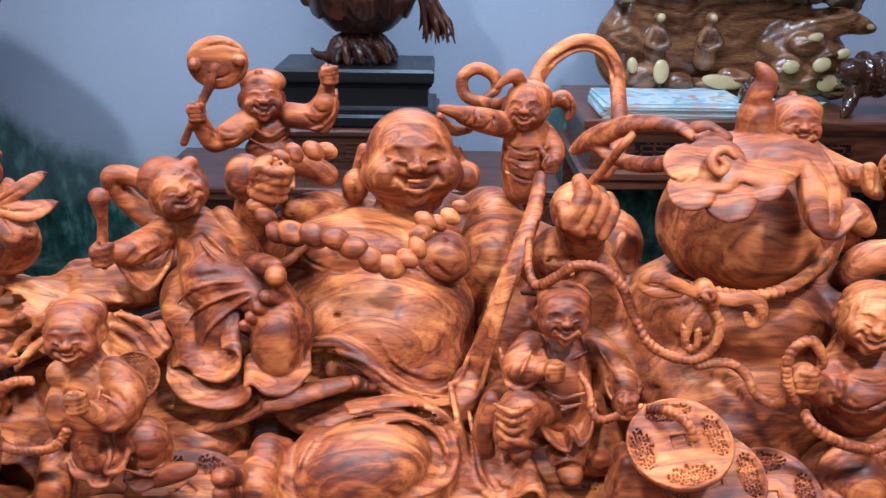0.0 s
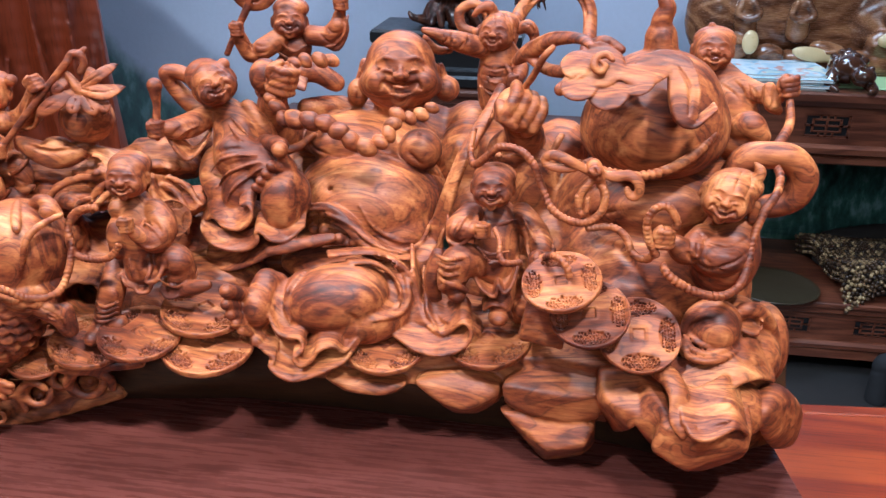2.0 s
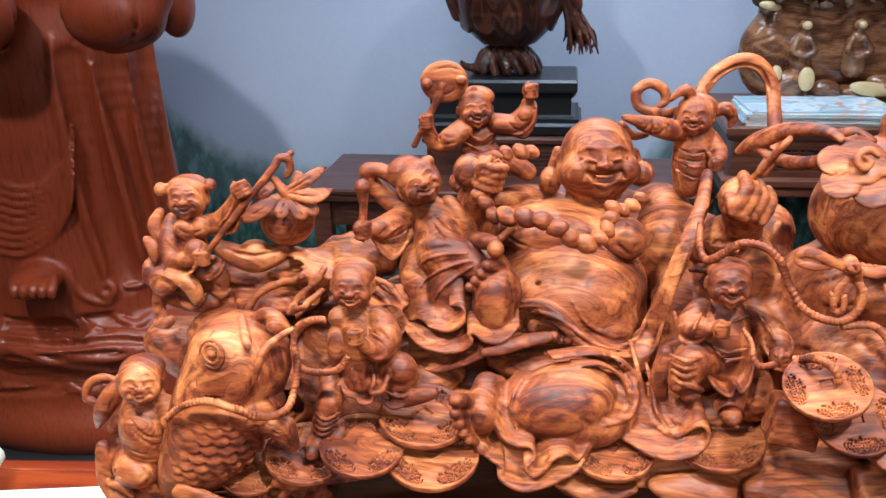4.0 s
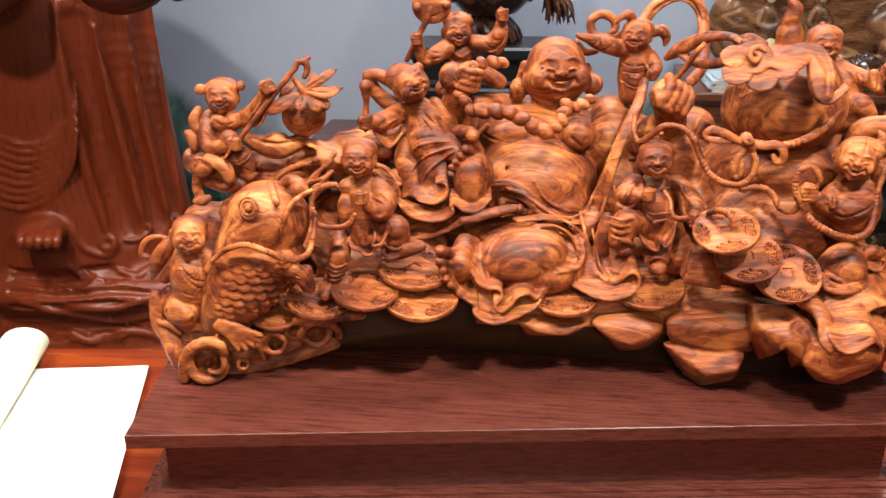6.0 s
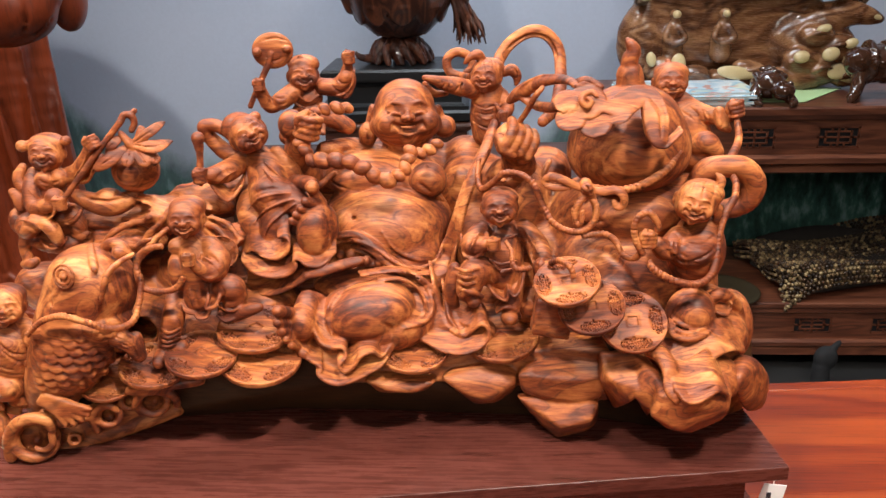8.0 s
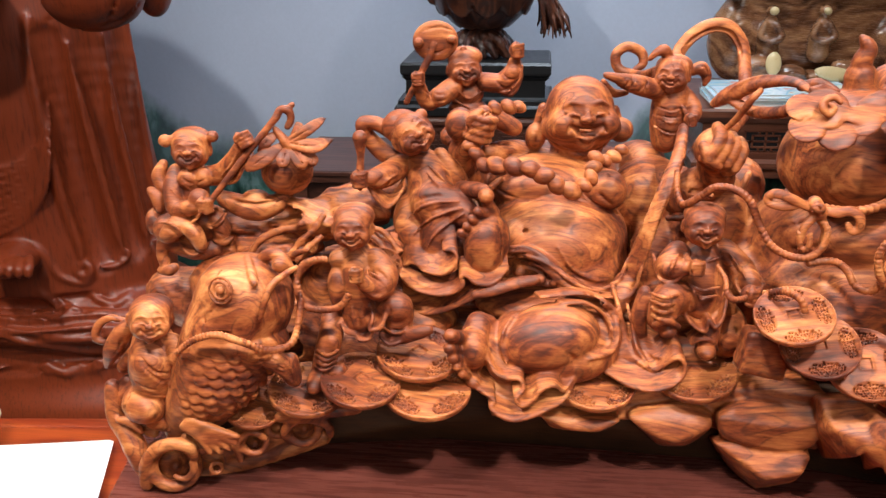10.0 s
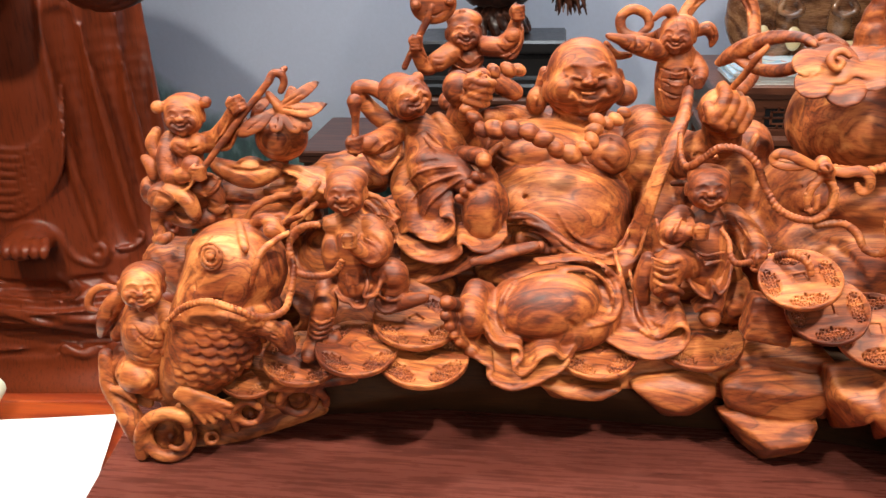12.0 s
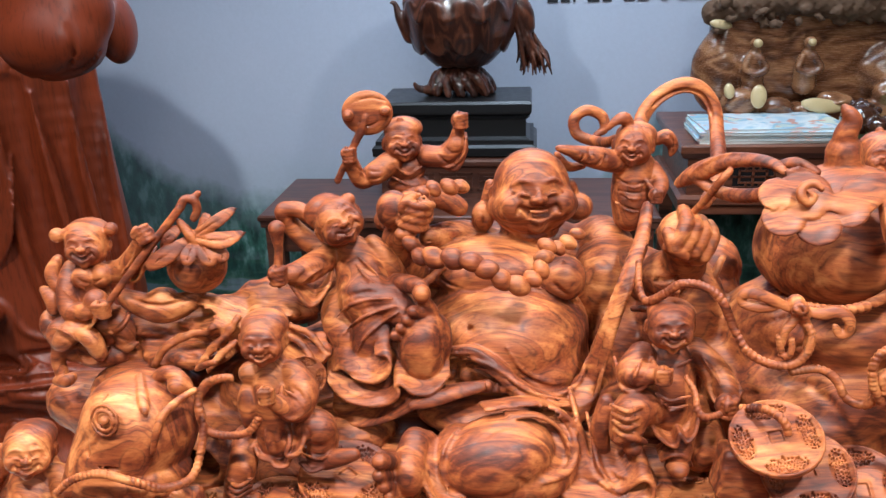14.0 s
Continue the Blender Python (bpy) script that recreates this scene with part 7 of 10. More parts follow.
c.limb((74.2, 223.1, 269.2, 0.5), (73.1, 224.1, 261.6, 0.5), k=1.2, n=2, cut=True)
c.limb((82.4, 224.8, 268.7, 0.5), (80.5, 223.0, 260.8, 0.5), k=1.2, n=2, cut=True)
c.limb((125.5, 232.8, 253.5, 0.5), (130.3, 231.0, 246.9, 0.5), k=1.2, n=2, cut=True)
modelled("scarf_child", c, ROSEWOOD, carving, "child with pigtails stretching out an arm")

c = Clay(0.9)
c.limb((109.4, 262, 268.3, 2.9), (107.7, 290, 258.7, 4.2), (101.5, 312, 255.9, 4.3), (90, 318, 260.2, 4.3), (87.9, 320, 272, 4.3), (97.8, 320, 278.8, 4.2), (109.9, 320, 273.7, 4.3), (112.1, 318, 264.3, 3.7), (104.4, 316, 258.8, 2.4), k=1)
c.limb((127.9, 262, 256.3, 5.2), (136, 300, 271.1, 6), (149.5, 310, 287.1, 6), (167.9, 312, 296.8, 6), (184.3, 312, 294.5, 6), (196.4, 310, 279.7, 6), (197.3, 300, 260.2, 6), (192.5, 280, 245.5, 6.5), (181.5, 250, 233.3, 5.8), (165.4, 225, 227, 5.1), k=1.5, flat=(0.3, -0.9, 0.1), thin=1.4)
c.limb((137.8, 291.4, 270.4, 1), (149.4, 305.5, 284.6, 1.8), (167.3, 307.9, 293.7, 1.8), (183.6, 307.8, 290.9, 1.8), (192.5, 305.2, 277.4, 1.8), (192.1, 291.7, 258.5, 1), k=0.8, cut=True)
modelled("scarf", c, ROSEWOOD, carving, "looped ribbon of wood in the air")

# child who strings the coins
c = Clay(0.85)
clay_head(c, 108.2, 108, 185.8, 14.5, -6, -6, 0)
c.ball(109.9, 113, 192.2, 14.5, 14.5, 8.5, k=1.5)
c.ball(111.8, 112, 206.2, 2.5, 3, 2.5, k=1)
c.limb((114.2, 124, 160.9, 11.5), (113.3, 118, 145.5, 14.8), (113.1, 114, 126.7, 14.8), k=4)
c.limb((129.7, 122, 160.9, 9), (139.8, 110, 151.1, 8.6), (143.6, 98, 142, 6.6), k=2)
c.cloth((133, 104, 148.6), (134, 98, 141), (139, 94, 137), (146.3, 92, 140), (150.9, 96, 145.8), into=(-0.1, 0.95, 0.3), deep=12, thick=1.2, k=0.8)
clay_fist(c, 139.1, 90, 140.7, 7.6, 15, 0, 0)
c.limb((94.7, 118, 162.2, 8.6), (86.2, 108, 155.1, 8.6), (98.4, 100, 158.2, 5.3), k=2)
c.cloth((78.8, 108, 153.9), (79.4, 103, 147.8), (87, 100, 146.8), (94.5, 98, 153.8), (98.6, 98, 161.5), into=(0, 0.95, 0.3), deep=16, thick=1.3, k=0.8)
clay_fist(c, 101.6, 95, 160.3, 6.2, -10, 0, 0)
c.limb((103.4, 112, 127.4, 10.7), (87.6, 102, 134.4, 11.5), (81.6, 100, 119.3, 9.8), k=2.8)
c.ball(85.4, 96, 112.2, 6.6, 8.2, 6.1, k=1.2)
c.limb((71, 96, 141, 1), (78.7, 86.5, 141.4, 1.7), (90.8, 93, 140.5, 1), k=0.5)
c.limb((71.8, 96, 135.2, 1), (78.8, 86.5, 135.8, 1.7), (91, 93, 134.8, 1), k=0.5)
c.limb((72.6, 96, 129.5, 1), (78.9, 86.5, 130.2, 1.7), (91.1, 93, 129.1, 1), k=0.5)
c.limb((73.4, 96, 123.7, 1), (79, 86.5, 124.5, 1.7), (91.2, 93, 123.4, 1), k=0.5)
c.limb((74.6, 92, 118, 2), (82, 87, 123.2, 2.4), (91.9, 92, 116.5, 2), k=1)
c.cloth((91.4, 106, 136.2), (96.3, 100, 125.9), (102.2, 95, 116.6), (111.3, 92, 111.9), (113.5, 93, 120.3), (117.7, 91, 115.4), (123.2, 93, 120.5), (127.4, 100, 133), into=(0, 0.95, 0.2), deep=18, thick=1.3, k=0.8)
c.limb((104.2, 97, 140, 0.9), (107.5, 95, 136.8, 1.6), (118.3, 97, 137.5, 0.9), k=0.6)
c.limb((99.1, 98, 145.5, 0.9), (107.4, 95.5, 142.2, 1.5), (120.5, 98, 143.4, 0.9), k=0.6)
c.limb((120.4, 108, 116.7, 9), (116.5, 102, 99.9, 8.2), k=2.5)
c.ball(115, 98, 93.8, 7.4, 9.8, 5.7, k=1.2)
c.cloth((104.9, 98, 98.8), (110.6, 94, 104.9), (119.2, 95, 102.1), (124.7, 100, 92.8), into=(0, 0.95, 0.2), deep=12, thick=1.2, k=0.6)
c.limb((72.3, 112, 134.4, 4.9), (68.4, 110, 114.7, 5.7), (71.9, 112, 91.9, 4.9), k=3)
c.limb((130.7, 112, 130.8, 4.9), (134.6, 112, 113.6, 5.7), (130.9, 112, 92.3, 4.9), k=3)
c.limb((126.0, 112.6, 163.7, 0.5), (128.6, 109.5, 159.9, 1.1), (131.1, 106.5, 156.1, 1.2), (133.1, 103.3, 152.2, 1.1), (134.3, 99.1, 148.5, 0.5), k=1.4, n=2, cut=True)
c.limb((132.8, 108.5, 162.7, 0.5), (136.2, 105.0, 158.5, 1.2), (138.9, 100.1, 154.8, 1.2), (140.9, 95.7, 150.5, 0.5), k=1.4, n=2, cut=True)
c.limb((89.6, 108.0, 167.7, 0.5), (85.5, 103.8, 164.2, 1.2), (82.2, 100.3, 160.0, 1.2), (80.8, 99.3, 153.9, 0.5), k=1.4, n=2, cut=True)
c.limb((95.2, 106.3, 164.2, 0.5), (91.3, 97.5, 162.4, 1.2), (88.8, 96.6, 157.1, 1.2), (86.2, 98.2, 151.0, 0.5), k=1.4, n=2, cut=True)
c.limb((102.3, 96.4, 146.4, 0.5), (107.6, 95.5, 144.6, 1.2), (114.4, 100.5, 143.2, 0.5), k=1.4, n=2, cut=True)
c.limb((97.9, 95.5, 141.1, 0.5), (103.5, 95.8, 137.8, 1.2), (108.8, 93.5, 137.7, 1.2), (115.0, 94.9, 138.3, 0.5), k=1.4, n=2, cut=True)
c.limb((99.4, 95.1, 135.6, 0.5), (102.6, 98.1, 126.4, 1.2), (106.3, 100.0, 117.9, 1.2), (108.5, 93.1, 114.8, 0.5), k=1.4, n=2, cut=True)
c.limb((119.2, 99.7, 132.8, 0.5), (118.2, 99.2, 127.0, 1.2), (117.3, 99.3, 120.8, 0.5), k=1.4, n=2, cut=True)
c.limb((96.9, 107.6, 167.5, 0.5), (103.3, 113.1, 161.9, 1.0), (107.6, 108.9, 161.1, 1.2), (112.9, 107.7, 161.6, 1.2), (118.5, 109.9, 163.1, 1.0), (124.5, 114.0, 163.9, 0.5), k=1.4, n=2, cut=True)
c.limb((129.6, 110.6, 163.5, 0.5), (132.7, 105.9, 159.0, 1.1), (135.6, 101.8, 154.2, 1.1), (137.3, 95.8, 149.9, 0.5), k=1, n=2)
c.limb((92.4, 107.1, 166.0, 0.5), (88.3, 100.9, 163.3, 1.1), (85.3, 97.9, 159.0, 1.1), (83.6, 98.1, 152.8, 0.5), k=1, n=2)
c.limb((113.8, 106.9, 159.1, 0.5), (119.4, 108.1, 160.8, 1.1), (125.6, 112.1, 161.5, 0.5), k=1, n=2)
modelled("coin_child", c, ROSEWOOD, carving, "bald child in a loose robe stringing coins")

# child standing with a rope hoop
c = Clay(0.85)
clay_head(c, -134.3, 105, 190, 14.1, -2, -4, 0)
c.ball(-133.3, 110, 197.1, 14.2, 14, 9.3, k=1.5)
c.limb((-142.9, 101.5, 200.9, 0.5), (-132, 101.4, 204.4, 0.8), (-121.5, 103.4, 199.4, 0.5), k=0.8)
c.limb((-134.2, 114, 168.2, 10.7), (-132.2, 110, 153, 13.1), (-131.8, 108, 135.1, 12.3), (-132.2, 106, 121.4, 11.5), k=3.5)
c.ball(-144.4, 112, 164.9, 8.2, 8.2, 7.4, k=3)
c.limb((-120.2, 110, 164.5, 8.6), (-112.8, 102, 155.8, 8.6), (-117.8, 95, 147.9, 7.4), (-128, 88, 157.3, 4.9), k=2)
c.cloth((-125, 90, 158.1), (-125.8, 87, 152), (-119.1, 86, 147.1), (-112.3, 90, 148.6), (-110, 96, 154.8), into=(0, 0.95, 0.3), deep=14, thick=1.2, k=0.8)
clay_fist(c, -131.8, 86, 164.2, 5.8, -5, 0, 0)
c.limb((-143, 112, 159.9, 6.2), (-146.5, 106, 149.7, 7), (-145.7, 104, 137, 6.2), k=1.8)
c.cloth((-145.3, 100, 120.7), (-141.6, 95, 116.1), (-135.3, 93, 114.8), (-132.1, 91, 111.8), (-125.1, 91, 112.6), (-121.9, 94, 120.6), (-119.9, 100, 129), into=(0, 0.95, 0.2), deep=18, thick=1.3, k=0.9)
c.cloth((-124.3, 98, 136.7), (-122.4, 91, 127.9), (-124.8, 89, 121.2), (-118.2, 87, 122.1), (-114.3, 89, 127.9), (-112.7, 95, 136.2), into=(0, 0.95, 0.2), deep=12, thick=1.4, k=0.9)
c.limb((-122.7, 110, 125.6, 9.8), (-107.3, 100, 134, 10.2), k=2.8)
c.ball(-104.6, 99, 132.7, 10.2, 10.7, 10.2, k=2.1)
c.limb((-103.5, 101, 125.9, 9.8), (-106.9, 99, 112.1, 7.8), k=2)
c.cloth((-117.8, 94, 112), (-111.9, 89, 109.1), (-103.7, 89, 111.2), (-95.8, 96, 116.9), into=(0, 0.95, 0.2), deep=14, thick=1.2, k=0.6)
c.limb((-102.9, 95, 112.2, 5.7), (-92.8, 91, 116.6, 5.1), (-84.3, 89, 119.5, 3.8), k=1.4)
c.limb((-152.3, 110, 122.4, 7.4), (-153.4, 102, 110.4, 8.6), (-156.8, 99, 98.6, 8.2), (-160, 97, 86.3, 7.8), k=2.1)
c.ball(-151.7, 94, 108, 4.9, 2.9, 5.7, k=1.5)
c.limb((-162.6, 94, 103.4, 0.9), (-154.8, 86.5, 103, 1.5), (-146.8, 93, 103.7, 0.9), k=0.5)
c.limb((-163.7, 94, 99.4, 0.9), (-156, 86.5, 99.1, 1.5), (-147.8, 93, 99.7, 0.9), k=0.5)
c.limb((-164.8, 94, 95.5, 0.9), (-157.2, 86.5, 95.2, 1.5), (-148.8, 93, 95.8, 0.9), k=0.5)
c.limb((-165.9, 94, 91.5, 0.9), (-158.5, 86.5, 91.3, 1.5), (-149.9, 93, 91.8, 0.9), k=0.5)
c.limb((-160.8, 96, 84.2, 7.4), (-164.1, 90, 80.2, 6.6), (-165.4, 83, 79.5, 4.9), k=1.6)
c.limb((-155.2, 96, 85, 5.7), (-148.5, 92, 86.1, 4.9), (-146.9, 94, 89.5, 3.3), k=1.5)
c.limb((-167.8, 120, 169.1, 1.5), (-176, 126, 164.7, 2), (-182.5, 130, 160, 1.5), k=2.1)
c.limb((-122.6, 98.9, 162.8, 0.5), (-115.3, 94.4, 160.7, 1.2), (-110.7, 90.9, 155.2, 0.5), k=1.4, n=2, cut=True)
c.limb((-125.6, 87.4, 162.4, 0.5), (-119.1, 87.6, 157.1, 1.2), (-113.4, 88.2, 150.6, 0.5), k=1.4, n=2, cut=True)
c.limb((-143.7, 103.8, 168.6, 0.5), (-137.3, 99.8, 166.4, 0.5), k=1.4, n=2, cut=True)
c.limb((-139.8, 96.4, 135.1, 0.5), (-139.2, 95.1, 129.7, 1.2), (-138.6, 95.1, 123.7, 0.5), k=1.4, n=2, cut=True)
c.limb((-134.3, 94.3, 135.9, 0.5), (-133.2, 93.8, 129.1, 1.2), (-132.3, 93.8, 122.1, 1.2), (-132.5, 92.3, 115.6, 0.5), k=1.4, n=2, cut=True)
c.limb((-127.0, 94.8, 135.6, 0.5), (-126.4, 94.8, 128.4, 1.2), (-125.5, 88.5, 124.0, 0.5), k=1.4, n=2, cut=True)
c.limb((-115.0, 86.7, 126.4, 0.5), (-109.6, 91.8, 119.1, 1.2), (-103.0, 90.9, 118.6, 1.2), (-97.4, 91.7, 123.1, 0.5), k=1.4, n=2, cut=True)
c.limb((-116.3, 100.5, 115.0, 0.5), (-111.1, 91.9, 114.4, 1.2), (-105.0, 89.1, 115.1, 1.2), (-99.7, 88.1, 119.7, 0.5), k=1.4, n=2, cut=True)
c.limb((-113.3, 92.3, 139.8, 0.5), (-109.7, 89.5, 133.4, 1.2), (-111.7, 94.4, 122.9, 0.5), k=1.4, n=2, cut=True)
c.limb((-123.6, 94.5, 162.1, 0.5), (-117.0, 93.1, 157.9, 1.1), (-111.9, 89.9, 152.7, 0.5), k=1, n=2)
c.limb((-135.1, 81.9, 170.3, 0.5), (-128.6, 80.7, 169.9, 0.5), k=1, n=2)
c.limb((-137.0, 94.9, 135.6, 0.5), (-136.5, 94.4, 128.1, 1.1), (-135.9, 94.3, 120.2, 0.5), k=1, n=2)
c.limb((-115.4, 86.2, 124.1, 0.5), (-110.2, 92.3, 116.6, 1.1), (-103.8, 89.6, 117.1, 1.1), (-98.2, 90.0, 121.3, 0.5), k=1, n=2)
modelled("hoop_child", c, ROSEWOOD, carving, "child standing with a rope hoop")

# child who carries fruit on a pole
c = Clay(0.85)
clay_head(c, -260.6, 192, 224.9, 14.7, 2, -8, 0)
c.ball(-260.8, 196, 231.5, 15.3, 14.5, 10, k=1.5)
c.ball(-279.4, 192, 232, 5, k=1.5)
c.ball(-243.6, 192, 234.8, 4.5, k=1.5)
c.ball(-273.7, 192, 232.9, 3.7, k=1.2)
c.limb((-274.7, 190, 229.1, 0.5), (-257.1, 182.2, 234.2, 0.8), (-246.1, 193.9, 229.3, 0.5), k=0.8)
c.limb((-262.9, 198, 210.4, 9), (-261.5, 191, 196.3, 10.7), (-260.5, 189, 176.3, 9.8), k=3)
c.ball(-263.3, 184, 204.3, 8.2, 7.4, 8.2, k=2.5)
c.ball(-251.5, 185, 204.8, 7.4, 7.4, 8.2, k=2.5)
c.limb((-274, 194, 207.1, 6.6), (-275.8, 186, 196.1, 7.4), (-272.7, 178, 183.3, 7), (-257.7, 170, 186.3, 5.7), k=2)
c.cloth((-276.7, 178, 186), (-272.6, 172, 178.9), (-262.9, 168, 173), (-254.1, 166, 180.5), (-249.3, 166, 186.6), into=(0, 0.95, 0.2), deep=12, thick=1.3, k=0.8)
c.ball(-253.4, 172, 191.8, 8.2, 7.4, 8.2, k=1.5)
clay_fist(c, -246.8, 164, 189.7, 6.4, -15, 0, 0)
c.limb((-285.3, 200, 212, 3.7), (-289.4, 198, 202.8, 5.3), (-285.9, 194, 194, 4.1), k=1.5)
c.limb((-251, 194, 203.3, 7.4), (-237.4, 188, 207.3, 8.2), (-224.6, 180, 220.3, 7.4), (-217.2, 173, 234.3, 4.9), k=2)
c.cloth((-242, 186, 200), (-227.8, 180, 202.3), (-219.1, 174, 214), (-212.8, 170, 221.6), into=(0, 0.95, 0.2), deep=12, thick=1.3, k=0.8)
clay_fist(c, -214.2, 169, 237.6, 6.8, -20, -30, 0)
c.limb((-247.4, 162, 187.7, 2.4), (-218.7, 166, 221.8, 2.5), (-191, 171, 253.1, 2.7), k=1, n=1)
c.limb((-191.2, 172, 253, 2.8), (-187.7, 173, 258.4, 2.6), (-182.3, 174, 256.9, 2.8), (-181, 174, 250.8, 2.5), (-183.7, 173, 245.4, 2.4), k=1)
c.limb((-184, 175, 257.1, 2.8), (-179.8, 176, 260.9, 2.2), k=1, n=1)
c.limb((-260.7, 190, 176, 10.7), (-254.1, 188, 168.3, 11.5), (-259.9, 190, 158.6, 11.5), k=3)
c.ball(-281.5, 184, 164.5, 13.1, 12.3, 12.3, k=2.5)
c.limb((-266.8, 178, 174.3, 6.6), (-273.6, 172, 170, 7.4), (-281.2, 172, 163, 5.7), k=2)
c.ball(-295.9, 196, 166.3, 7.4, 9.8, 11.5, k=3)
c.limb((-286.3, 182, 156, 5.7), (-288.8, 180, 145.7, 4.5), (-286.7, 178, 136.2, 4.1), k=1.8)
c.limb((-290.1, 176, 133.2, 3.3), (-282.7, 172, 134.6, 4.1), (-278.1, 172, 137.4, 3.3), k=1.4)
c.limb((-247.8, 186, 174.3, 8.2), (-242.5, 182, 166.5, 7.4), (-241.6, 182, 157.3, 5.7), k=2)
c.cloth((-256.1, 178, 169.7), (-247.4, 173, 168.5), (-239.3, 173, 172.9), (-236.9, 180, 176.9), into=(0, 0.95, 0.2), deep=14, thick=1.3, k=0.8)
c.limb((-247.4, 180, 156.2, 2), (-239.8, 176, 154.8, 2.4), (-233.9, 178, 157.7, 2), k=1)
c.limb((-266.5, 172, 171.7, 5.7), (-258.6, 168, 165.8, 6.2), (-255.3, 168, 155.9, 4.9), k=1.8)
c.cloth((-274.8, 178, 156.3), (-267.8, 171, 149.6), (-259.5, 168, 148.7), (-252.6, 170, 152.5), into=(0, 0.95, 0.2), deep=12, thick=1.2, k=0.8)
c.limb((-296.3, 196, 191.8, 3.3), (-290.5, 192, 187.5, 4.9), (-289.2, 190, 179, 4.1), k=2)
c.limb((-281.1, 184, 152.5, 6.6), (-263.6, 182, 147.5, 7.4), (-246.5, 184, 147.5, 6.6), k=3)
c.limb((-240.0, 179.3, 207.0, 0.5), (-233.2, 175.8, 211.9, 1.1), (-227.7, 172.7, 218.1, 1.1), (-224.1, 170.2, 225.1, 0.5), k=1.3, n=2, cut=True)
c.limb((-245.1, 181.6, 202.1, 0.5), (-238.9, 179.3, 204.8, 0.5), k=1.3, n=2, cut=True)
c.limb((-224.9, 163.2, 219.3, 0.5), (-219.4, 163.9, 224.8, 1.1), (-217.0, 161.7, 232.7, 0.5), k=1.3, n=2, cut=True)
c.limb((-266.4, 177.2, 207.9, 0.5), (-261.5, 176.7, 203.0, 1.1), (-255.1, 178.3, 202.4, 1.1), (-248.3, 178.0, 205.7, 0.5), k=1.3, n=2, cut=True)
c.limb((-257.9, 166.0, 194.4, 0.5), (-249.9, 159.0, 196.5, 0.5), k=1.3, n=2, cut=True)
c.limb((-275.3, 179.4, 201.3, 0.5), (-270.4, 178.5, 196.0, 0.5), k=1.3, n=2, cut=True)
c.limb((-276.4, 176.1, 195.3, 0.5), (-271.5, 171.6, 190.3, 1.1), (-264.2, 166.0, 187.6, 0.5), k=1.3, n=2, cut=True)
c.limb((-287.9, 178.6, 175.3, 0.5), (-277.6, 170.4, 178.3, 1.1), (-270.0, 165.7, 176.1, 1.1), (-264.5, 163.0, 171.0, 0.5), k=1.3, n=2, cut=True)
c.limb((-287.6, 173.3, 170.2, 0.5), (-279.0, 165.2, 171.6, 1.1), (-273.6, 163.9, 168.6, 1.1), (-270.6, 167.2, 162.7, 0.5), k=1.3, n=2, cut=True)
c.limb((-281.6, 165.4, 163.4, 0.5), (-277.4, 165.6, 161.9, 0.5), k=1.3, n=2, cut=True)
c.limb((-250.8, 174.4, 171.7, 0.5), (-244.0, 171.3, 168.1, 1.1), (-237.5, 175.7, 170.2, 0.5), k=1.3, n=2, cut=True)
c.limb((-244.6, 174.2, 164.5, 0.5), (-241.4, 174.3, 162.6, 1.1), (-238.3, 175.2, 160.5, 0.5), k=1.3, n=2, cut=True)
c.limb((-267.0, 166.9, 183.0, 0.5), (-263.0, 169.9, 178.0, 1.1), (-255.5, 165.1, 179.4, 1.1), (-247.8, 157.2, 185.7, 0.5), k=1.3, n=2, cut=True)
c.limb((-236.1, 177.4, 208.3, 0.5), (-230.0, 174.2, 214.3, 1.1), (-224.9, 171.3, 220.8, 1.1), (-221.3, 169.5, 227.7, 0.5), k=1, n=2)
c.limb((-266.1, 176.8, 201.9, 0.5), (-261.4, 178.6, 197.1, 0.5), k=1, n=2)
c.limb((-275.2, 177.6, 198.3, 0.5), (-270.8, 175.9, 193.1, 0.5), k=1, n=2)
c.limb((-287.8, 175.2, 172.8, 0.5), (-277.9, 166.3, 175.4, 1.1), (-271.4, 164.5, 172.5, 1.1), (-266.7, 163.7, 167.3, 0.5), k=1, n=2)
modelled("pole_child", c, ROSEWOOD, carving, "child with hair buns carrying a pole")

# fruit with leaves hanging from the pole
c = Clay(0.85)
c.ball(-188.1, 184, 209.4, 19.6, 18.5, 18.6, k=1.5)
c.limb((-192.6, 172, 244.1, 2.2), (-186, 168, 236.6, 3.4), (-182.3, 168, 230, 3), k=1)
c.limb((-182.8, 168, 235.8, 3), (-169.1, 166, 244.1, 4.4), (-161, 168, 249.3, 3.6), (-155.4, 170, 252, 1), k=0.4, flat=(0.1, -0.8, 0.5), thin=4.5)
c.limb((-182.6, 166.4, 236.1, 0.6), (-168.9, 164.4, 244.4, 0.6), (-160.8, 166.4, 249.6, 0.6), (-155.2, 168.4, 252.3, 0.6), k=0.4, cut=True)
c.limb((-182, 167, 234.3, 3.2), (-166.9, 162, 233.6, 6), (-158.9, 164, 234.7, 4.6), (-150, 166, 237.4, 1), k=0.4, flat=(0.1, -0.8, 0.5), thin=4.5)
c.limb((-181.7, 165.4, 234.7, 0.6), (-166.7, 160.4, 233.9, 0.6), (-158.7, 162.4, 235, 0.6), (-149.9, 164.4, 237.7, 0.6), k=0.4, cut=True)
c.limb((-180.5, 166, 230.4, 3.4), (-174.4, 160, 224.3, 6), (-171.8, 162, 216.4, 1.2), k=0.4, flat=(0.1, -0.8, 0.5), thin=4.5)
c.limb((-180.2, 164.4, 230.8, 0.6), (-174.2, 158.4, 224.7, 0.6), (-171.6, 160.4, 216.8, 0.6), k=0.4, cut=True)
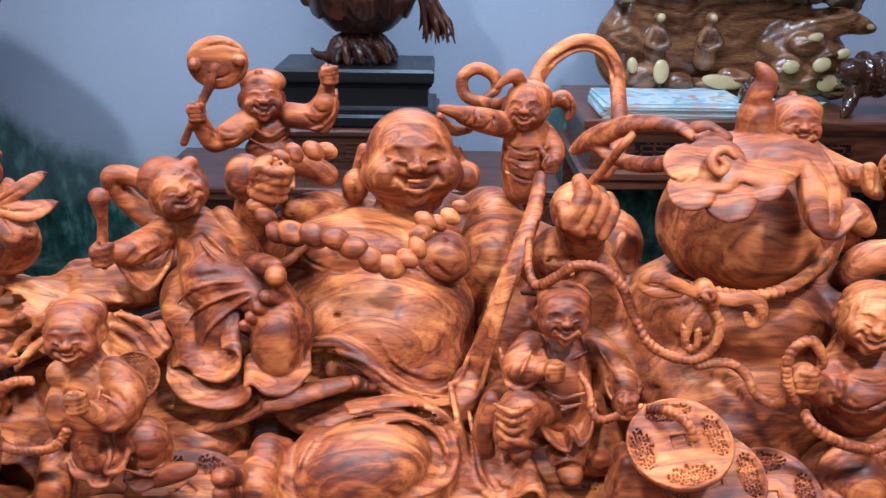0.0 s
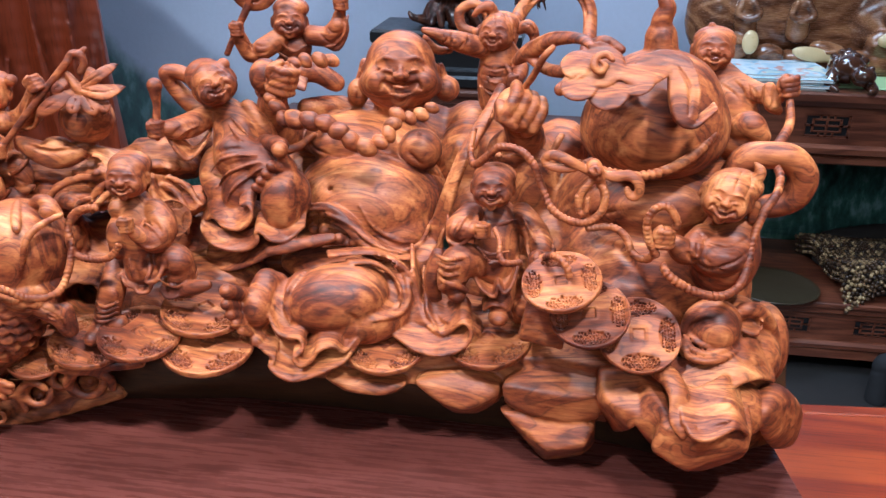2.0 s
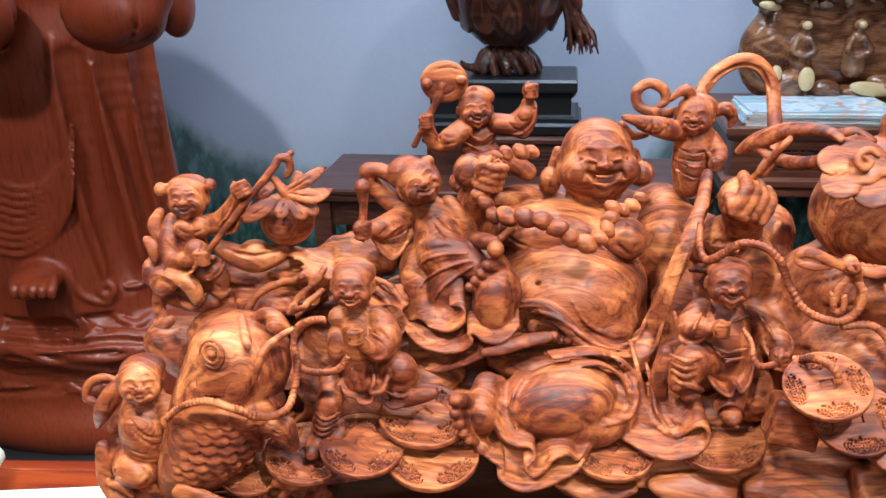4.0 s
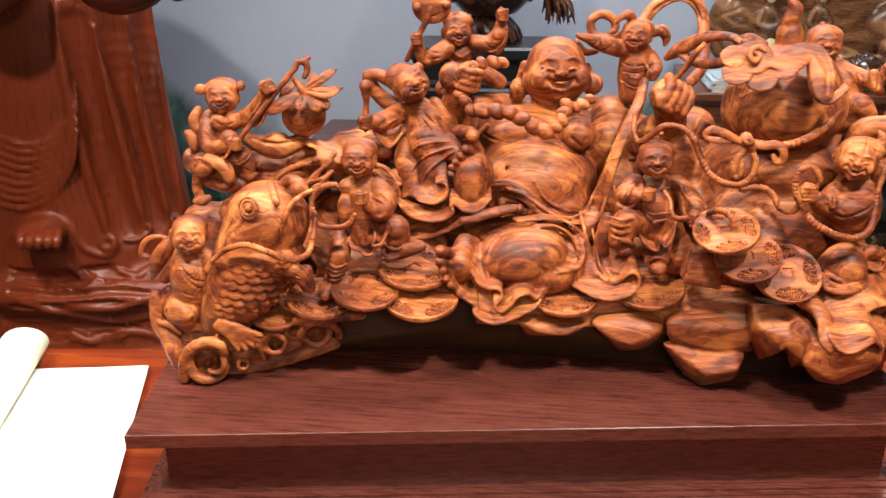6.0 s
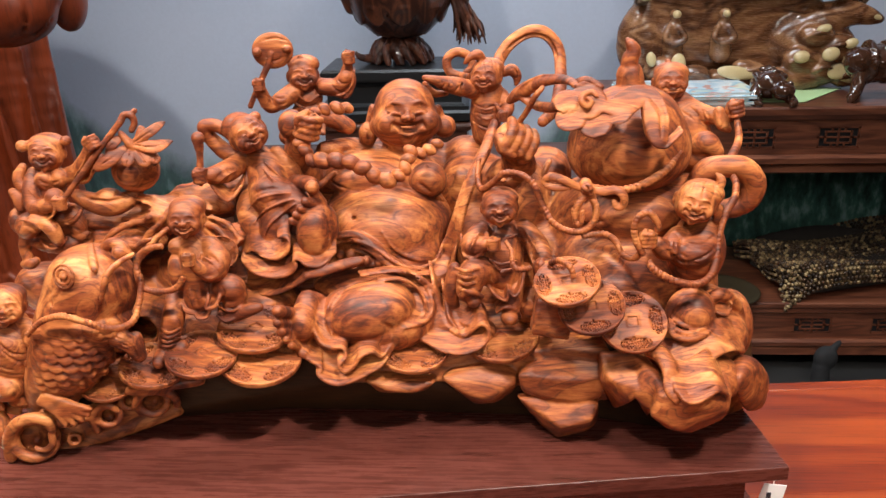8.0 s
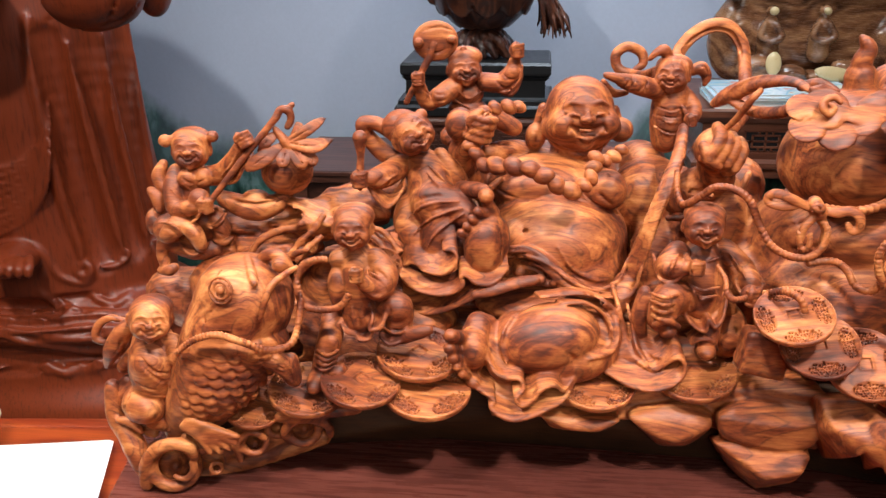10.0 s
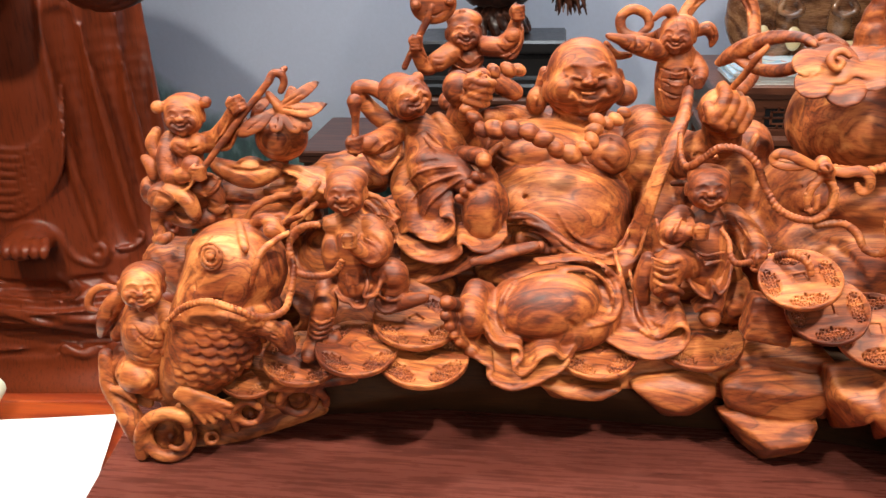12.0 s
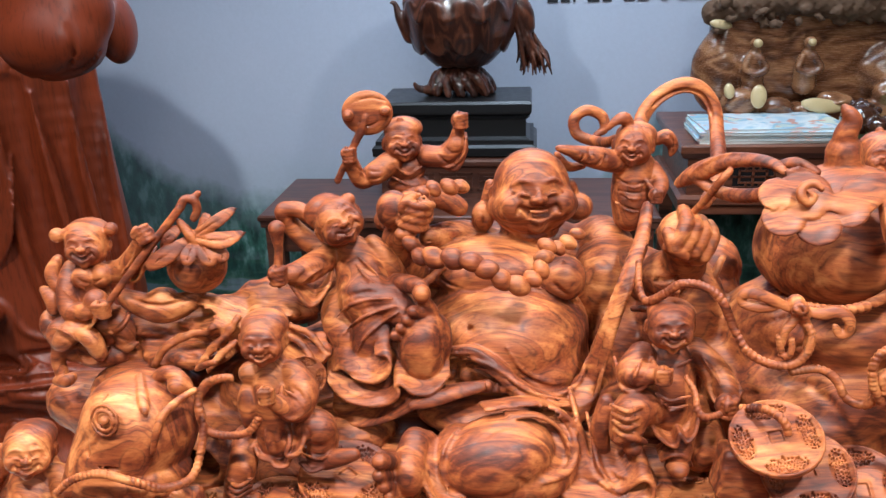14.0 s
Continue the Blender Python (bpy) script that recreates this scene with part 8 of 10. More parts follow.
c.limb((-184.6, 166, 228.8, 3.2), (-186.6, 160, 224.5, 5.4), (-188.8, 162, 219.1, 1.2), k=0.4, flat=(0.1, -0.8, 0.5), thin=4.5)
c.limb((-184.4, 164.4, 229.2, 0.6), (-186.3, 158.4, 224.9, 0.6), (-188.6, 160.4, 219.5, 0.6), k=0.4, cut=True)
c.limb((-188.7, 168, 232.6, 3), (-200.1, 164, 225.4, 6), (-209.5, 164, 219.7, 5), (-215.5, 168, 214.6, 1.4), k=0.4, flat=(0.1, -0.8, 0.5), thin=4.5)
c.limb((-188.5, 166.4, 232.9, 0.6), (-199.8, 162.4, 225.8, 0.6), (-209.2, 162.4, 220.1, 0.6), (-215.2, 166.4, 215, 0.6), k=0.4, cut=True)
c.limb((-179.5, 169, 238, 3), (-175.2, 170, 245, 4), (-176.7, 171, 248.9, 1), k=0.4, flat=(0.1, -0.8, 0.5), thin=4.5)
c.limb((-179.3, 167.4, 238.3, 0.6), (-175, 168.4, 245.3, 0.6), (-176.5, 169.4, 249.2, 0.6), k=0.4, cut=True)
c.limb((-192.7, 171, 240.2, 2.6), (-198.2, 168, 236.8, 4.6), (-205.7, 170, 228.2, 1.4), k=0.4, flat=(0.1, -0.8, 0.5), thin=4.5)
c.limb((-192.5, 169.4, 240.5, 0.6), (-198, 166.4, 237.1, 0.6), (-205.4, 168.4, 228.6, 0.6), k=0.4, cut=True)
c.limb((-173, 164, 228.3, 3), (-165.7, 162, 223.7, 4.4), (-168.8, 164, 216.7, 1), k=0.4, flat=(0.1, -0.8, 0.5), thin=4.5)
c.limb((-172.8, 162.4, 228.7, 0.6), (-165.6, 160.4, 224.1, 0.6), (-168.6, 162.4, 217.1, 0.6), k=0.4, cut=True)
modelled("fruit", c, ROSEWOOD, carving, "round fruit with long leaves")

c = Clay(1.0)
c.limb((-242.7, 188, 190.7, 3.2), (-233.5, 184, 185.8, 6.9), (-214, 180, 180.6, 9), (-196.6, 182, 184.7, 6.9), (-187.6, 186, 191.5, 3.2), k=2.8)
c.ball(-213.3, 182, 188.8, 10.6, 9, 6.4, k=2.1)
c.limb((-244, 188, 192.9, 1.6), (-226.3, 178, 189.3, 2.1), (-211.4, 174, 188.6, 2.1), (-197.9, 178, 188, 2.1), (-186.3, 188, 192.6, 1.6), k=1.2)
c.limb((-236.7, 179.4, 191.5, 0.7), (-222.9, 174.3, 188, 1.4), (-211.2, 172.2, 186.9, 1.4), (-199.6, 174.3, 188, 1.4), (-188.5, 180, 191.5, 0.7), k=1, cut=True)
modelled("ingot", c, ROSEWOOD, carving, "boat-shaped ingot")

# the carp: a round head and a scaly body that tapers to the tail
c = Clay(0.95)
c.limb((-211.5, 100, 139.8, 32), (-223.4, 97, 113.5, 32), (-237.3, 97, 83.5, 29.5), (-253.5, 100, 58.2, 22), (-268, 108, 32.7, 13), k=5)
c.ball(-210.2, 98, 142.7, 34, 33, 32, k=4)
c.ball(-195.4, 102, 129, 14, 22, 16, k=5)
c.ring(-218.6, 67, 162.3, 5.6, 1.2, turn=(78, 0, -20), k=0.5)
c.ball(-218.9, 68, 161.9, 2.8, k=0.4)
c.ring(-218.9, 68, 161.9, 8.6, 1, turn=(78, 0, -20), k=0.5)
c.limb((-205.8, 96, 173.8, 2.6), (-201.9, 84, 169.4, 3.2), (-197.4, 72, 164.4, 2.4), k=1.2)
c.limb((-197.2, 98, 171.4, 3.4), (-189.4, 94, 176.7, 4), (-182.2, 90, 175.7, 4.2), (-176.3, 88, 169.9, 3), k=1.8)
c.ball(-182.2, 88, 171.6, 6, 6.5, 5.5, k=1.6)
c.limb((-170.7, 80, 172.1, 1.8), (-179, 74, 168.9, 2.2), (-186.6, 68, 163.5, 2.4), (-190.3, 64, 155, 2.2), (-194.1, 64, 142.3, 1.4), k=0.6)
c.limb((-242.2, 84, 140.7, 0.6), (-232.7, 72, 133.5, 1.2), (-212.6, 64, 132, 1.2), k=1, cut=True)
c.limb((-175.5, 82, 169.8, 1.2), (-168.4, 84, 156.2, 1.4), (-168.3, 88, 138.1, 0.9), k=0.8, cut=True)
c.limb((-230.9, 72, 133.5, 0.7), (-233, 72, 145.7, 1.4), (-230.2, 76, 160.1, 1.4), (-220.6, 84, 168.8, 0.7), k=1, cut=True)
c.limb((-194.4, 78, 105.1, 6), (-184.2, 80, 99.7, 7), (-178.2, 82, 87.2, 5), (-179.9, 84, 101.9, 5), k=1.8)
c.limb((-192.8, 74, 108.8, 0.5), (-183.1, 73, 103.2, 1), (-178, 76, 93, 0.5), k=0.8, cut=True)
c.limb((-193, 74, 105.4, 0.5), (-183.3, 73, 99.8, 1), (-178.1, 76, 91.3, 0.5), k=0.8, cut=True)
c.limb((-193.3, 74, 102, 0.5), (-183.5, 73, 96.4, 1), (-178.2, 76, 89.6, 0.5), k=0.8, cut=True)
AXIS = [(-217.4, 98, 121.6), (-225.8, 97, 104.8), (-235.7, 97, 83.5), (-247.6, 99, 65.7), (-258.9, 104, 46.5)]
for i, (ax, ay, az, ar) in enumerate(spline([(*p, r) for p, r in zip(AXIS, (32.6, 32.2, 30, 24, 16))], 3)):
    for j in range(-4, 5):
        w = 19.0 * (j + 0.5 * (i % 2)) * 31 / ar
        if -72 < w < 78:
            sx, sy = math.sin(radians(w)), math.cos(radians(w))
            c.ball(ax + ar * sx + 2.0, ay - ar * sy, az - 0.10 * ar * sx, 6.9, 2.4, 6.6, turn=(-26, 14, w), k=0.25)
c.limb((-180.5, 82.9, 152.7, 0.6), (-178.9, 83.0, 146.2, 1.2), (-178.6, 84.8, 138.6, 1.3), (-180.2, 84.4, 132.0, 1.2), (-182.7, 86.3, 124.4, 0.6), k=1.5, n=2, cut=True)
c.limb((-222.7, 67.9, 151.3, 0.6), (-227.5, 69.0, 145.8, 1.3), (-230.2, 68.6, 139.8, 0.6), k=1.5, n=2, cut=True)
modelled("carp", c, ROSEWOOD, carving, "scaly carp rearing up")

# child riding beside the carp
c = Clay(0.85)
clay_head(c, -274.4, 90, 132.7, 15, 16, -6, 8)
c.ball(-274.2, 95, 138.1, 14.6, 15, 9.3, k=1.5)
c.limb((-278.6, 102, 109.6, 13.9), (-277.9, 98, 95.1, 18), (-279.2, 100, 80.6, 17.1), k=2.8)
c.ball(-277.5, 92, 97.6, 15.3, 14, 14.8, k=2.4)
c.limb((-264.9, 98, 108.9, 7.9), (-257.6, 90, 102.7, 7.9), (-251.1, 84, 107.6, 5.4), k=1.8)
clay_fist(c, -247.3, 78, 114.1, 6.3, -10, 0, 0)
c.limb((-258.5, 86, 104.5, 2.9), (-255.9, 82, 92.7, 3.9), (-263.7, 84, 84.2, 3), k=1.4)
c.limb((-250.8, 82, 105.8, 1.9), (-250.4, 80, 93.3, 2.9), (-258.2, 82, 84.2, 2), k=1.2)
c.limb((-281.4, 79.5, 103.2, 0.5), (-274.2, 78.5, 93.7, 0.9), (-266.8, 82.4, 91, 0.5), k=1, cut=True, n=4)
c.limb((-280.9, 80.3, 104.5, 0.5), (-273.9, 78.4, 98, 0.9), (-263.3, 85.6, 92.1, 0.5), k=1, cut=True, n=4)
c.limb((-281.4, 81.8, 107, 0.5), (-270.5, 80, 98.7, 0.5), k=1, cut=True, n=4)
c.limb((-250.3, 71.8, 110, 0.4), (-254.8, 79.2, 97.1, 0.7), (-258.1, 78.3, 89.7, 0.4), k=1, cut=True, n=4)
c.limb((-249.7, 72.2, 108.8, 0.4), (-249.5, 78.1, 97.8, 0.7), (-254.8, 78.5, 87.2, 0.4), k=1, cut=True, n=4)
c.limb((-289.4, 82.8, 88.9, 0.5), (-276.1, 81.1, 81.9, 0.9), (-262.8, 80.2, 85.3, 0.5), k=1, cut=True, n=4)
c.limb((-290.5, 85.5, 80.2, 0.5), (-280.6, 82.3, 77.8, 0.9), (-269.2, 86.8, 74.5, 0.5), k=1, cut=True, n=4)
c.ball(-287.7, 96, 63.5, 17.1, 17, 15.1, k=2.8)
c.ball(-283.9, 88, 64.4, 10, 11, 9, k=2.1)
c.limb((-293.8, 107, 67.1, 13.3), (-306.4, 110, 57.9, 11.3), (-310, 110, 43.9, 7.7), k=2.8)
c.limb((-285, 100, 47.3, 7.7), (-273.2, 94, 46.8, 6.1), (-260.8, 90, 48, 5.1), k=2.1)
c.limb((-273.7, 94, 58.1, 4), (-265.5, 94, 63.1, 3), (-267.7, 97, 70.2, 2.5), k=1.4)
c.limb((-287, 93.4, 43.4, 0.5), (-277.5, 88.9, 49.6, 0.9), (-267.4, 91, 63.6, 0.5), k=1, cut=True, n=4)
c.limb((-272.8, 88.5, 50.6, 0.9), (-265.3, 90.8, 61.3, 0.5), k=1, cut=True, n=4)
c.limb((-280.3, 90.8, 42.6, 0.5), (-270.4, 87, 50.1, 0.5), k=1, cut=True, n=4)
c.limb((-276.4, 89.4, 42.5, 0.5), (-268.9, 86.2, 48.7, 0.9), k=1, cut=True, n=4)
c.limb((-303.9, 96.6, 70.3, 0.5), (-307.3, 98, 54.8, 0.9), (-306.2, 101.8, 43.7, 0.5), k=1, cut=True, n=4)
c.limb((-295.5, 86.9, 73.8, 0.5), (-300.8, 85.3, 62.8, 0.9), (-304.9, 103.1, 42.4, 0.5), k=1, cut=True, n=4)
c.limb((-295.7, 89.6, 75.3, 0.5), (-295.3, 81.1, 64, 0.5), k=1, cut=True, n=4)
c.limb((-302.6, 106, 76.4, 4.1), (-313.7, 112, 60.3, 5.7), (-316.2, 114, 45.1, 5.2), k=2.1)
c.limb((-315.8, 114, 42.2, 3.1), (-304.4, 108, 37.6, 4.1), (-287.9, 102, 33.9, 3.6), k=1.8)
c.limb((-317.9, 112, 85.7, 2.5), (-310.1, 108, 100.8, 6.5), (-300.5, 106, 114.6, 6.5), (-294, 106, 123.3, 3.5), k=1.4)
c.limb((-307.8, 102, 98.8, 0.5), (-301, 99.7, 110.2, 0.9), (-284.5, 76.9, 130, 0.5), k=1, cut=True)
c.limb((-306.8, 107.6, 94.2, 0.5), (-298.9, 102.7, 106.7, 0.8), (-282.5, 76.9, 125.8, 0.4), k=1, cut=True)
c.limb((-300.4, 112, 121.4, 2), (-310.7, 114, 122.2, 2.5), (-320.4, 116, 116.5, 3), (-324.3, 116, 106.4, 3), (-318.3, 114, 103.1, 2), k=1.2)
c.limb((-294.4, 104, 98.9, 5.5), (-304.4, 108, 86.7, 5.1), k=2.1)
c.limb((-281.8, 80.5, 106.5, 0.6), (-277.9, 79.1, 102.2, 1.2), (-273.8, 78.7, 97.8, 1.3), (-268.9, 80.0, 94.5, 1.2), (-263.8, 82.3, 91.9, 0.6), k=1.5, n=2, cut=True)
c.limb((-279.9, 78.4, 100.7, 0.6), (-275.9, 78.4, 95.9, 1.0), (-272.1, 79.8, 90.6, 1.3), (-267.1, 82.1, 87.1, 1.3), (-258.8, 75.5, 90.0, 1.0), (-250.5, 68.5, 93.4, 0.6), k=1.5, n=2, cut=True)
c.limb((-261.0, 83.7, 109.0, 0.6), (-254.0, 75.6, 107.6, 1.3), (-248.9, 69.7, 104.3, 1.3), (-246.6, 67.2, 98.4, 0.6), k=1.5, n=2, cut=True)
c.limb((-271.8, 71.4, 72.5, 0.6), (-265.5, 65.1, 71.7, 1.3), (-258.1, 59.0, 72.8, 0.6), k=1.5, n=2, cut=True)
c.limb((-270.6, 56.2, 71.2, 0.6), (-263.1, 47.3, 72.1, 1.3), (-256.0, 41.5, 72.3, 0.6), k=1.5, n=2, cut=True)
c.limb((-256.6, 44.4, 71.4, 0.6), (-261.3, 38.8, 71.9, 0.6), k=1.5, n=2, cut=True)
modelled("carp_child", c, ROSEWOOD, carving, "child leaning on the carp with a bag")

# the great sack
c = Clay(1.8)
c.ball(223.1, 142, 118.4, 67.5, 62, 60.5, k=7)
c.ball(193.4, 130, 104.2, 38.5, 46, 53.5, k=9.8)
c.ball(256.5, 132, 105.9, 42, 50, 51.1, k=9.8)
c.ball(224.1, 145, 170.5, 57.2, 54, 32.8, k=8.4)
c.ball(183.9, 155, 152.9, 28, 36, 37.7, k=7)
c.limb((197.3, 92, 112.5, 17.3), (224.1, 92, 94.6, 18.5), (240.9, 92, 76.9, 17.7), k=8.4)
c.ball(270.4, 130, 172.6, 23.5, 32, 26.1, k=7)
c.ball(157.9, 158, 113.3, 27.4, 34, 43.9, k=8.4)
c.ball(144.1, 178, 165.1, 21.9, 30, 38.4, k=8.4)
c.limb((156, 142.6, 155.1, 0.8), (170.7, 125.7, 175, 1.4), (193.6, 112.4, 189.7, 0.8), k=1, cut=True, n=4)
c.limb((153.4, 133.7, 143.6, 0.8), (173.1, 120.4, 160.9, 1.4), (193.3, 100.1, 173.3, 0.8), k=1, cut=True, n=4)
c.limb((156.9, 122.3, 129, 0.8), (173.9, 101.9, 140.4, 0.8), k=1, cut=True, n=4)
c.limb((247.6, 117.1, 195, 0.8), (258.8, 104.6, 184.2, 1.4), (273.5, 100.5, 181, 0.8), k=1, cut=True, n=4)
c.limb((238.2, 103.8, 190, 0.8), (250.5, 100.7, 181.5, 1.4), (266.8, 99, 174.5, 0.8), k=1, cut=True, n=4)
c.limb((137.8, 86.4, 197.2, 0.8), (139.3, 84.8, 192.4, 1.6), (140.6, 81.9, 188.1, 1.8), (141.9, 79.9, 183.4, 1.6), (142.9, 79.0, 178.0, 0.8), k=4, n=2, cut=True)
c.limb((187.8, 98.2, 150.6, 0.8), (191.4, 95.0, 148.2, 1.2), (195.2, 92.2, 145.7, 1.6), (199.0, 89.6, 142.9, 1.8), (202.3, 86.8, 139.9, 1.8), (205.3, 84.4, 136.1, 1.8), (208.2, 82.7, 131.6, 1.6), (210.6, 80.6, 127.1, 1.2), (213.1, 78.6, 122.7, 0.8), k=4, n=2, cut=True)
c.limb((176.5, 108.0, 151.0, 0.8), (180.2, 102.9, 149.8, 1.4), (184.8, 99.3, 148.8, 1.8), (189.8, 96.3, 148.8, 1.8), (194.9, 93.6, 149.1, 1.4), (200.4, 91.8, 148.9, 0.8), k=4, n=2, cut=True)
modelled("sack", c, ROSEWOOD, carving, "bulging smooth sack")

# the round pot with its belt, stem and flower leaf
c = Clay(1.1)
c.ball(218.6, 134, 225.4, 49.5, 48, 38, k=3.5)
c.ball(219.9, 136, 244, 40, 40, 30, k=10)
c.ball(217.8, 134, 217.6, 48.5, 47, 30, k=8)
c.limb((219.4, 140, 265.7, 13), (218.5, 140, 275.4, 10.6), (217.9, 140, 281.4, 10.4), k=3, n=1)
c.ring(217.9, 140, 280.6, 8.6, 2.2, k=0.8)
c.limb((217, 140, 282.9, 7), (217.1, 139, 292.5, 6.6), (219.6, 138, 299.8, 5.4), (216.9, 138, 304.9, 4), (214.5, 140, 308.2, 2), k=1)
c.limb((209.6, 132.5, 288.6, 0.5), (211.8, 132.5, 296, 1), (213.6, 133, 303, 0.5), k=0.8, cut=True)
c.limb((207.6, 130, 276.5, 0.4), (207.5, 129, 280.3, 0.8), (207.7, 130, 283, 0.4), k=0.8, cut=True)
c.limb((215.3, 129, 275.7, 0.4), (215.3, 129, 279.3, 0.8), (215.2, 129.5, 282.8, 0.4), k=0.8, cut=True)
modelled("pot", c, ROSEWOOD, carving, "round pot with a flame-shaped stem")

c = Clay(0.95)
c.limb((154.3, 84, 272.3, 10), (155.9, 86, 273.1, 9.5), k=0.6, n=1, flat=(-0.2, -0.68, 0.7), thin=6)
c.limb((155.7, 76, 261.5, 11.5), (157.3, 78, 262.3, 10.9), k=0.6, n=1, flat=(-0.2, -0.68, 0.7), thin=6)
c.limb((172.7, 71, 258.1, 12.5), (174.4, 73, 258.8, 11.9), k=0.6, n=1, flat=(-0.2, -0.68, 0.7), thin=6)
c.limb((189.9, 74, 265.3, 11), (191.7, 76, 266.1, 10.4), k=0.6, n=1, flat=(-0.2, -0.68, 0.7), thin=6)
c.limb((168.4, 82, 271.6, 15), (170.1, 84, 272.3, 14.2), k=0.6, n=1, flat=(-0.2, -0.68, 0.7), thin=6)
c.limb((174.2, 74, 277.3, 1.6), (171.2, 77, 280, 2.2), (165.4, 77, 278.2, 2.4), (163.3, 74, 273.7, 2.4), (167.2, 73, 270.5, 2.2), (170.2, 73, 273.7, 1.8), (167.7, 74, 276.2, 1.2), k=0.8)
c.limb((183, 76, 269.1, 6), (194.8, 76, 268.6, 8), (205.2, 80, 271.9, 7), k=1, flat=(-0.1, -0.7, 0.7), thin=5)
c.limb((195.5, 82, 272, 7), (207.2, 82, 275.3, 7.9), (217.2, 80, 272.4, 7.9), (219.3, 72, 261.7, 7.9), (218.2, 66, 249.8, 7.4), (219.9, 64, 243.6, 5.1), k=0.8, flat=(0, -0.8, 0.5), thin=5)
c.cloth((197, 78, 259.1), (202.7, 78, 268.7), (209.7, 76, 267.8), (210.6, 70, 255.9), (213.6, 65, 243.7), (223.3, 62, 240.2), (232, 64, 245.9), (237.1, 66, 250), into=(0, 0.9, 0.3), deep=7, thick=1.3, k=0.5, n=5)
c.limb((206.4, 83.4, 279.7, 0.7), (221.3, 81.8, 276.7, 1.2), (226.8, 71.9, 262.3, 1.2), (225.4, 63.8, 245.3, 0.7), k=0.5)
c.limb((214.9, 78.6, 272.8, 0.6), (220.9, 71.2, 262.7, 1), (220.4, 63.3, 247.5, 0.6), k=0.6, cut=True)
c.ball(163.8, 94, 282, 1.9, k=0.8)
c.ball(166.6, 94, 282.8, 1.9, k=0.8)
c.ball(169.5, 94, 283.6, 1.9, k=0.8)
c.ball(172.3, 94, 282.6, 1.9, k=0.8)
c.ball(175.2, 94, 281.6, 1.9, k=0.8)
c.ball(178.1, 94, 280.5, 1.9, k=0.8)
c.limb((158.6, 77.5, 269.7, 0.4), (153.0, 77.0, 266.1, 0.8), (149.0, 73.9, 261.0, 0.4), k=1, n=2, cut=True)
c.limb((164.6, 74.3, 267.0, 0.4), (163.9, 72.5, 264.1, 0.8), (163.2, 71.0, 261.2, 0.4), k=1, n=2, cut=True)
c.limb((177.0, 73.3, 268.4, 0.4), (175.6, 71.9, 265.5, 0.8), (174.2, 70.6, 262.5, 0.4), k=1, n=2, cut=True)
c.limb((162.5, 85.5, 277.7, 0.4), (159.4, 84.3, 276.4, 0.8), (156.2, 82.4, 275.3, 0.4), k=1, n=2, cut=True)
modelled("flower_leaf", c, ROSEWOOD, carving, "scalloped flower and curling leaf on the pot")

c = Clay(0.9)
c.limb((123.8, 158, 260.2, 3.1), (132.8, 150, 268.9, 6.1), (144.8, 138, 278.2, 5.3), (155.9, 124, 282.3, 4.3), (162.9, 112, 282.6, 3.6), (166.9, 102, 279.8, 2.5), k=1.5, flat=(0, -0.7, 0.7), thin=2)
c.limb((132.5, 148, 265.1, 3.6), (143.4, 138, 259.4, 4.2), (153.6, 124, 260.5, 4.4), (161, 110, 266.4, 3.7), (165.8, 98, 274.1, 2.5), k=1.5, flat=(0, -0.8, 0.6), thin=1.8)
c.limb((128.5, 146, 243, 2.1), (134.5, 138, 254.6, 2.4), (139.8, 130, 268.2, 2.3), (145.3, 130, 274.7, 2), k=1)
c.limb((125.1, 150.3, 263.4, 0.7), (132.4, 144.3, 274.6, 1.2), (144.3, 136.1, 282.8, 1.2), (155.4, 123.8, 285.8, 0.7), k=0.6)
c.limb((167.4, 118, 278.9, 2.9), (175.9, 112, 282.3, 3.4), (185.3, 106, 278.1, 2.9), k=1.5)
c.limb((166.8, 101.4, 280.8, 0.5), (170.6, 112.9, 284.3, 0.3), k=1, cut=True, n=4)
c.limb((168.6, 105.5, 281.6, 0.5), (170, 112.2, 282.9, 0.3), k=1, cut=True, n=4)
c.limb((178.3, 107.2, 278.6, 0.5), (176, 108.5, 283.7, 0.3), k=1, cut=True, n=4)
c.limb((178.6, 106.6, 279.2, 0.5), (177.3, 107.6, 283.3, 0.3), k=1, cut=True, n=4)
modelled("cord_handle", c, ROSEWOOD, carving, "looped handle of the pot")

# child tied in with the rope
c = Clay(0.85)
clay_head(c, 250, 62, 197, 16.1, -20, -6, 14)
c.ball(256.4, 68, 202, 16.7, 16.5, 11, k=1.5)
c.limb((265.2, 62, 206.1, 3.8), (268, 62, 213.2, 3.3), (265, 64, 217.6, 1.4), k=1.2)
c.limb((267.8, 62, 191.3, 3.8), (267.1, 62, 182.4, 2.9), k=1.4)
c.limb((240, 55.7, 206.8, 0.3), (243.8, 60.9, 211.6, 0.6), k=1, cut=True, n=4)
c.limb((239.9, 52, 205.4, 0.3), (246.6, 59.4, 212.3, 0.6), (255.8, 65.5, 212.8, 0.3), k=1, cut=True, n=4)
c.limb((243.6, 50.2, 205.7, 0.3), (249.6, 55.6, 211.7, 0.3), k=1, cut=True, n=4)
c.limb((249.2, 48.4, 204, 0.3), (251.1, 52.4, 209.1, 0.6), (258.3, 65.9, 212.7, 0.3), k=1, cut=True, n=4)
c.limb((254.4, 47.3, 199.7, 0.3), (260.3, 53.7, 206.9, 0.6), (262.8, 63.3, 211.6, 0.3), k=1, cut=True, n=4)
c.limb((268.5, 58.6, 192.7, 0.3), (267.8, 56.8, 204.4, 0.3), k=1, cut=True, n=4)
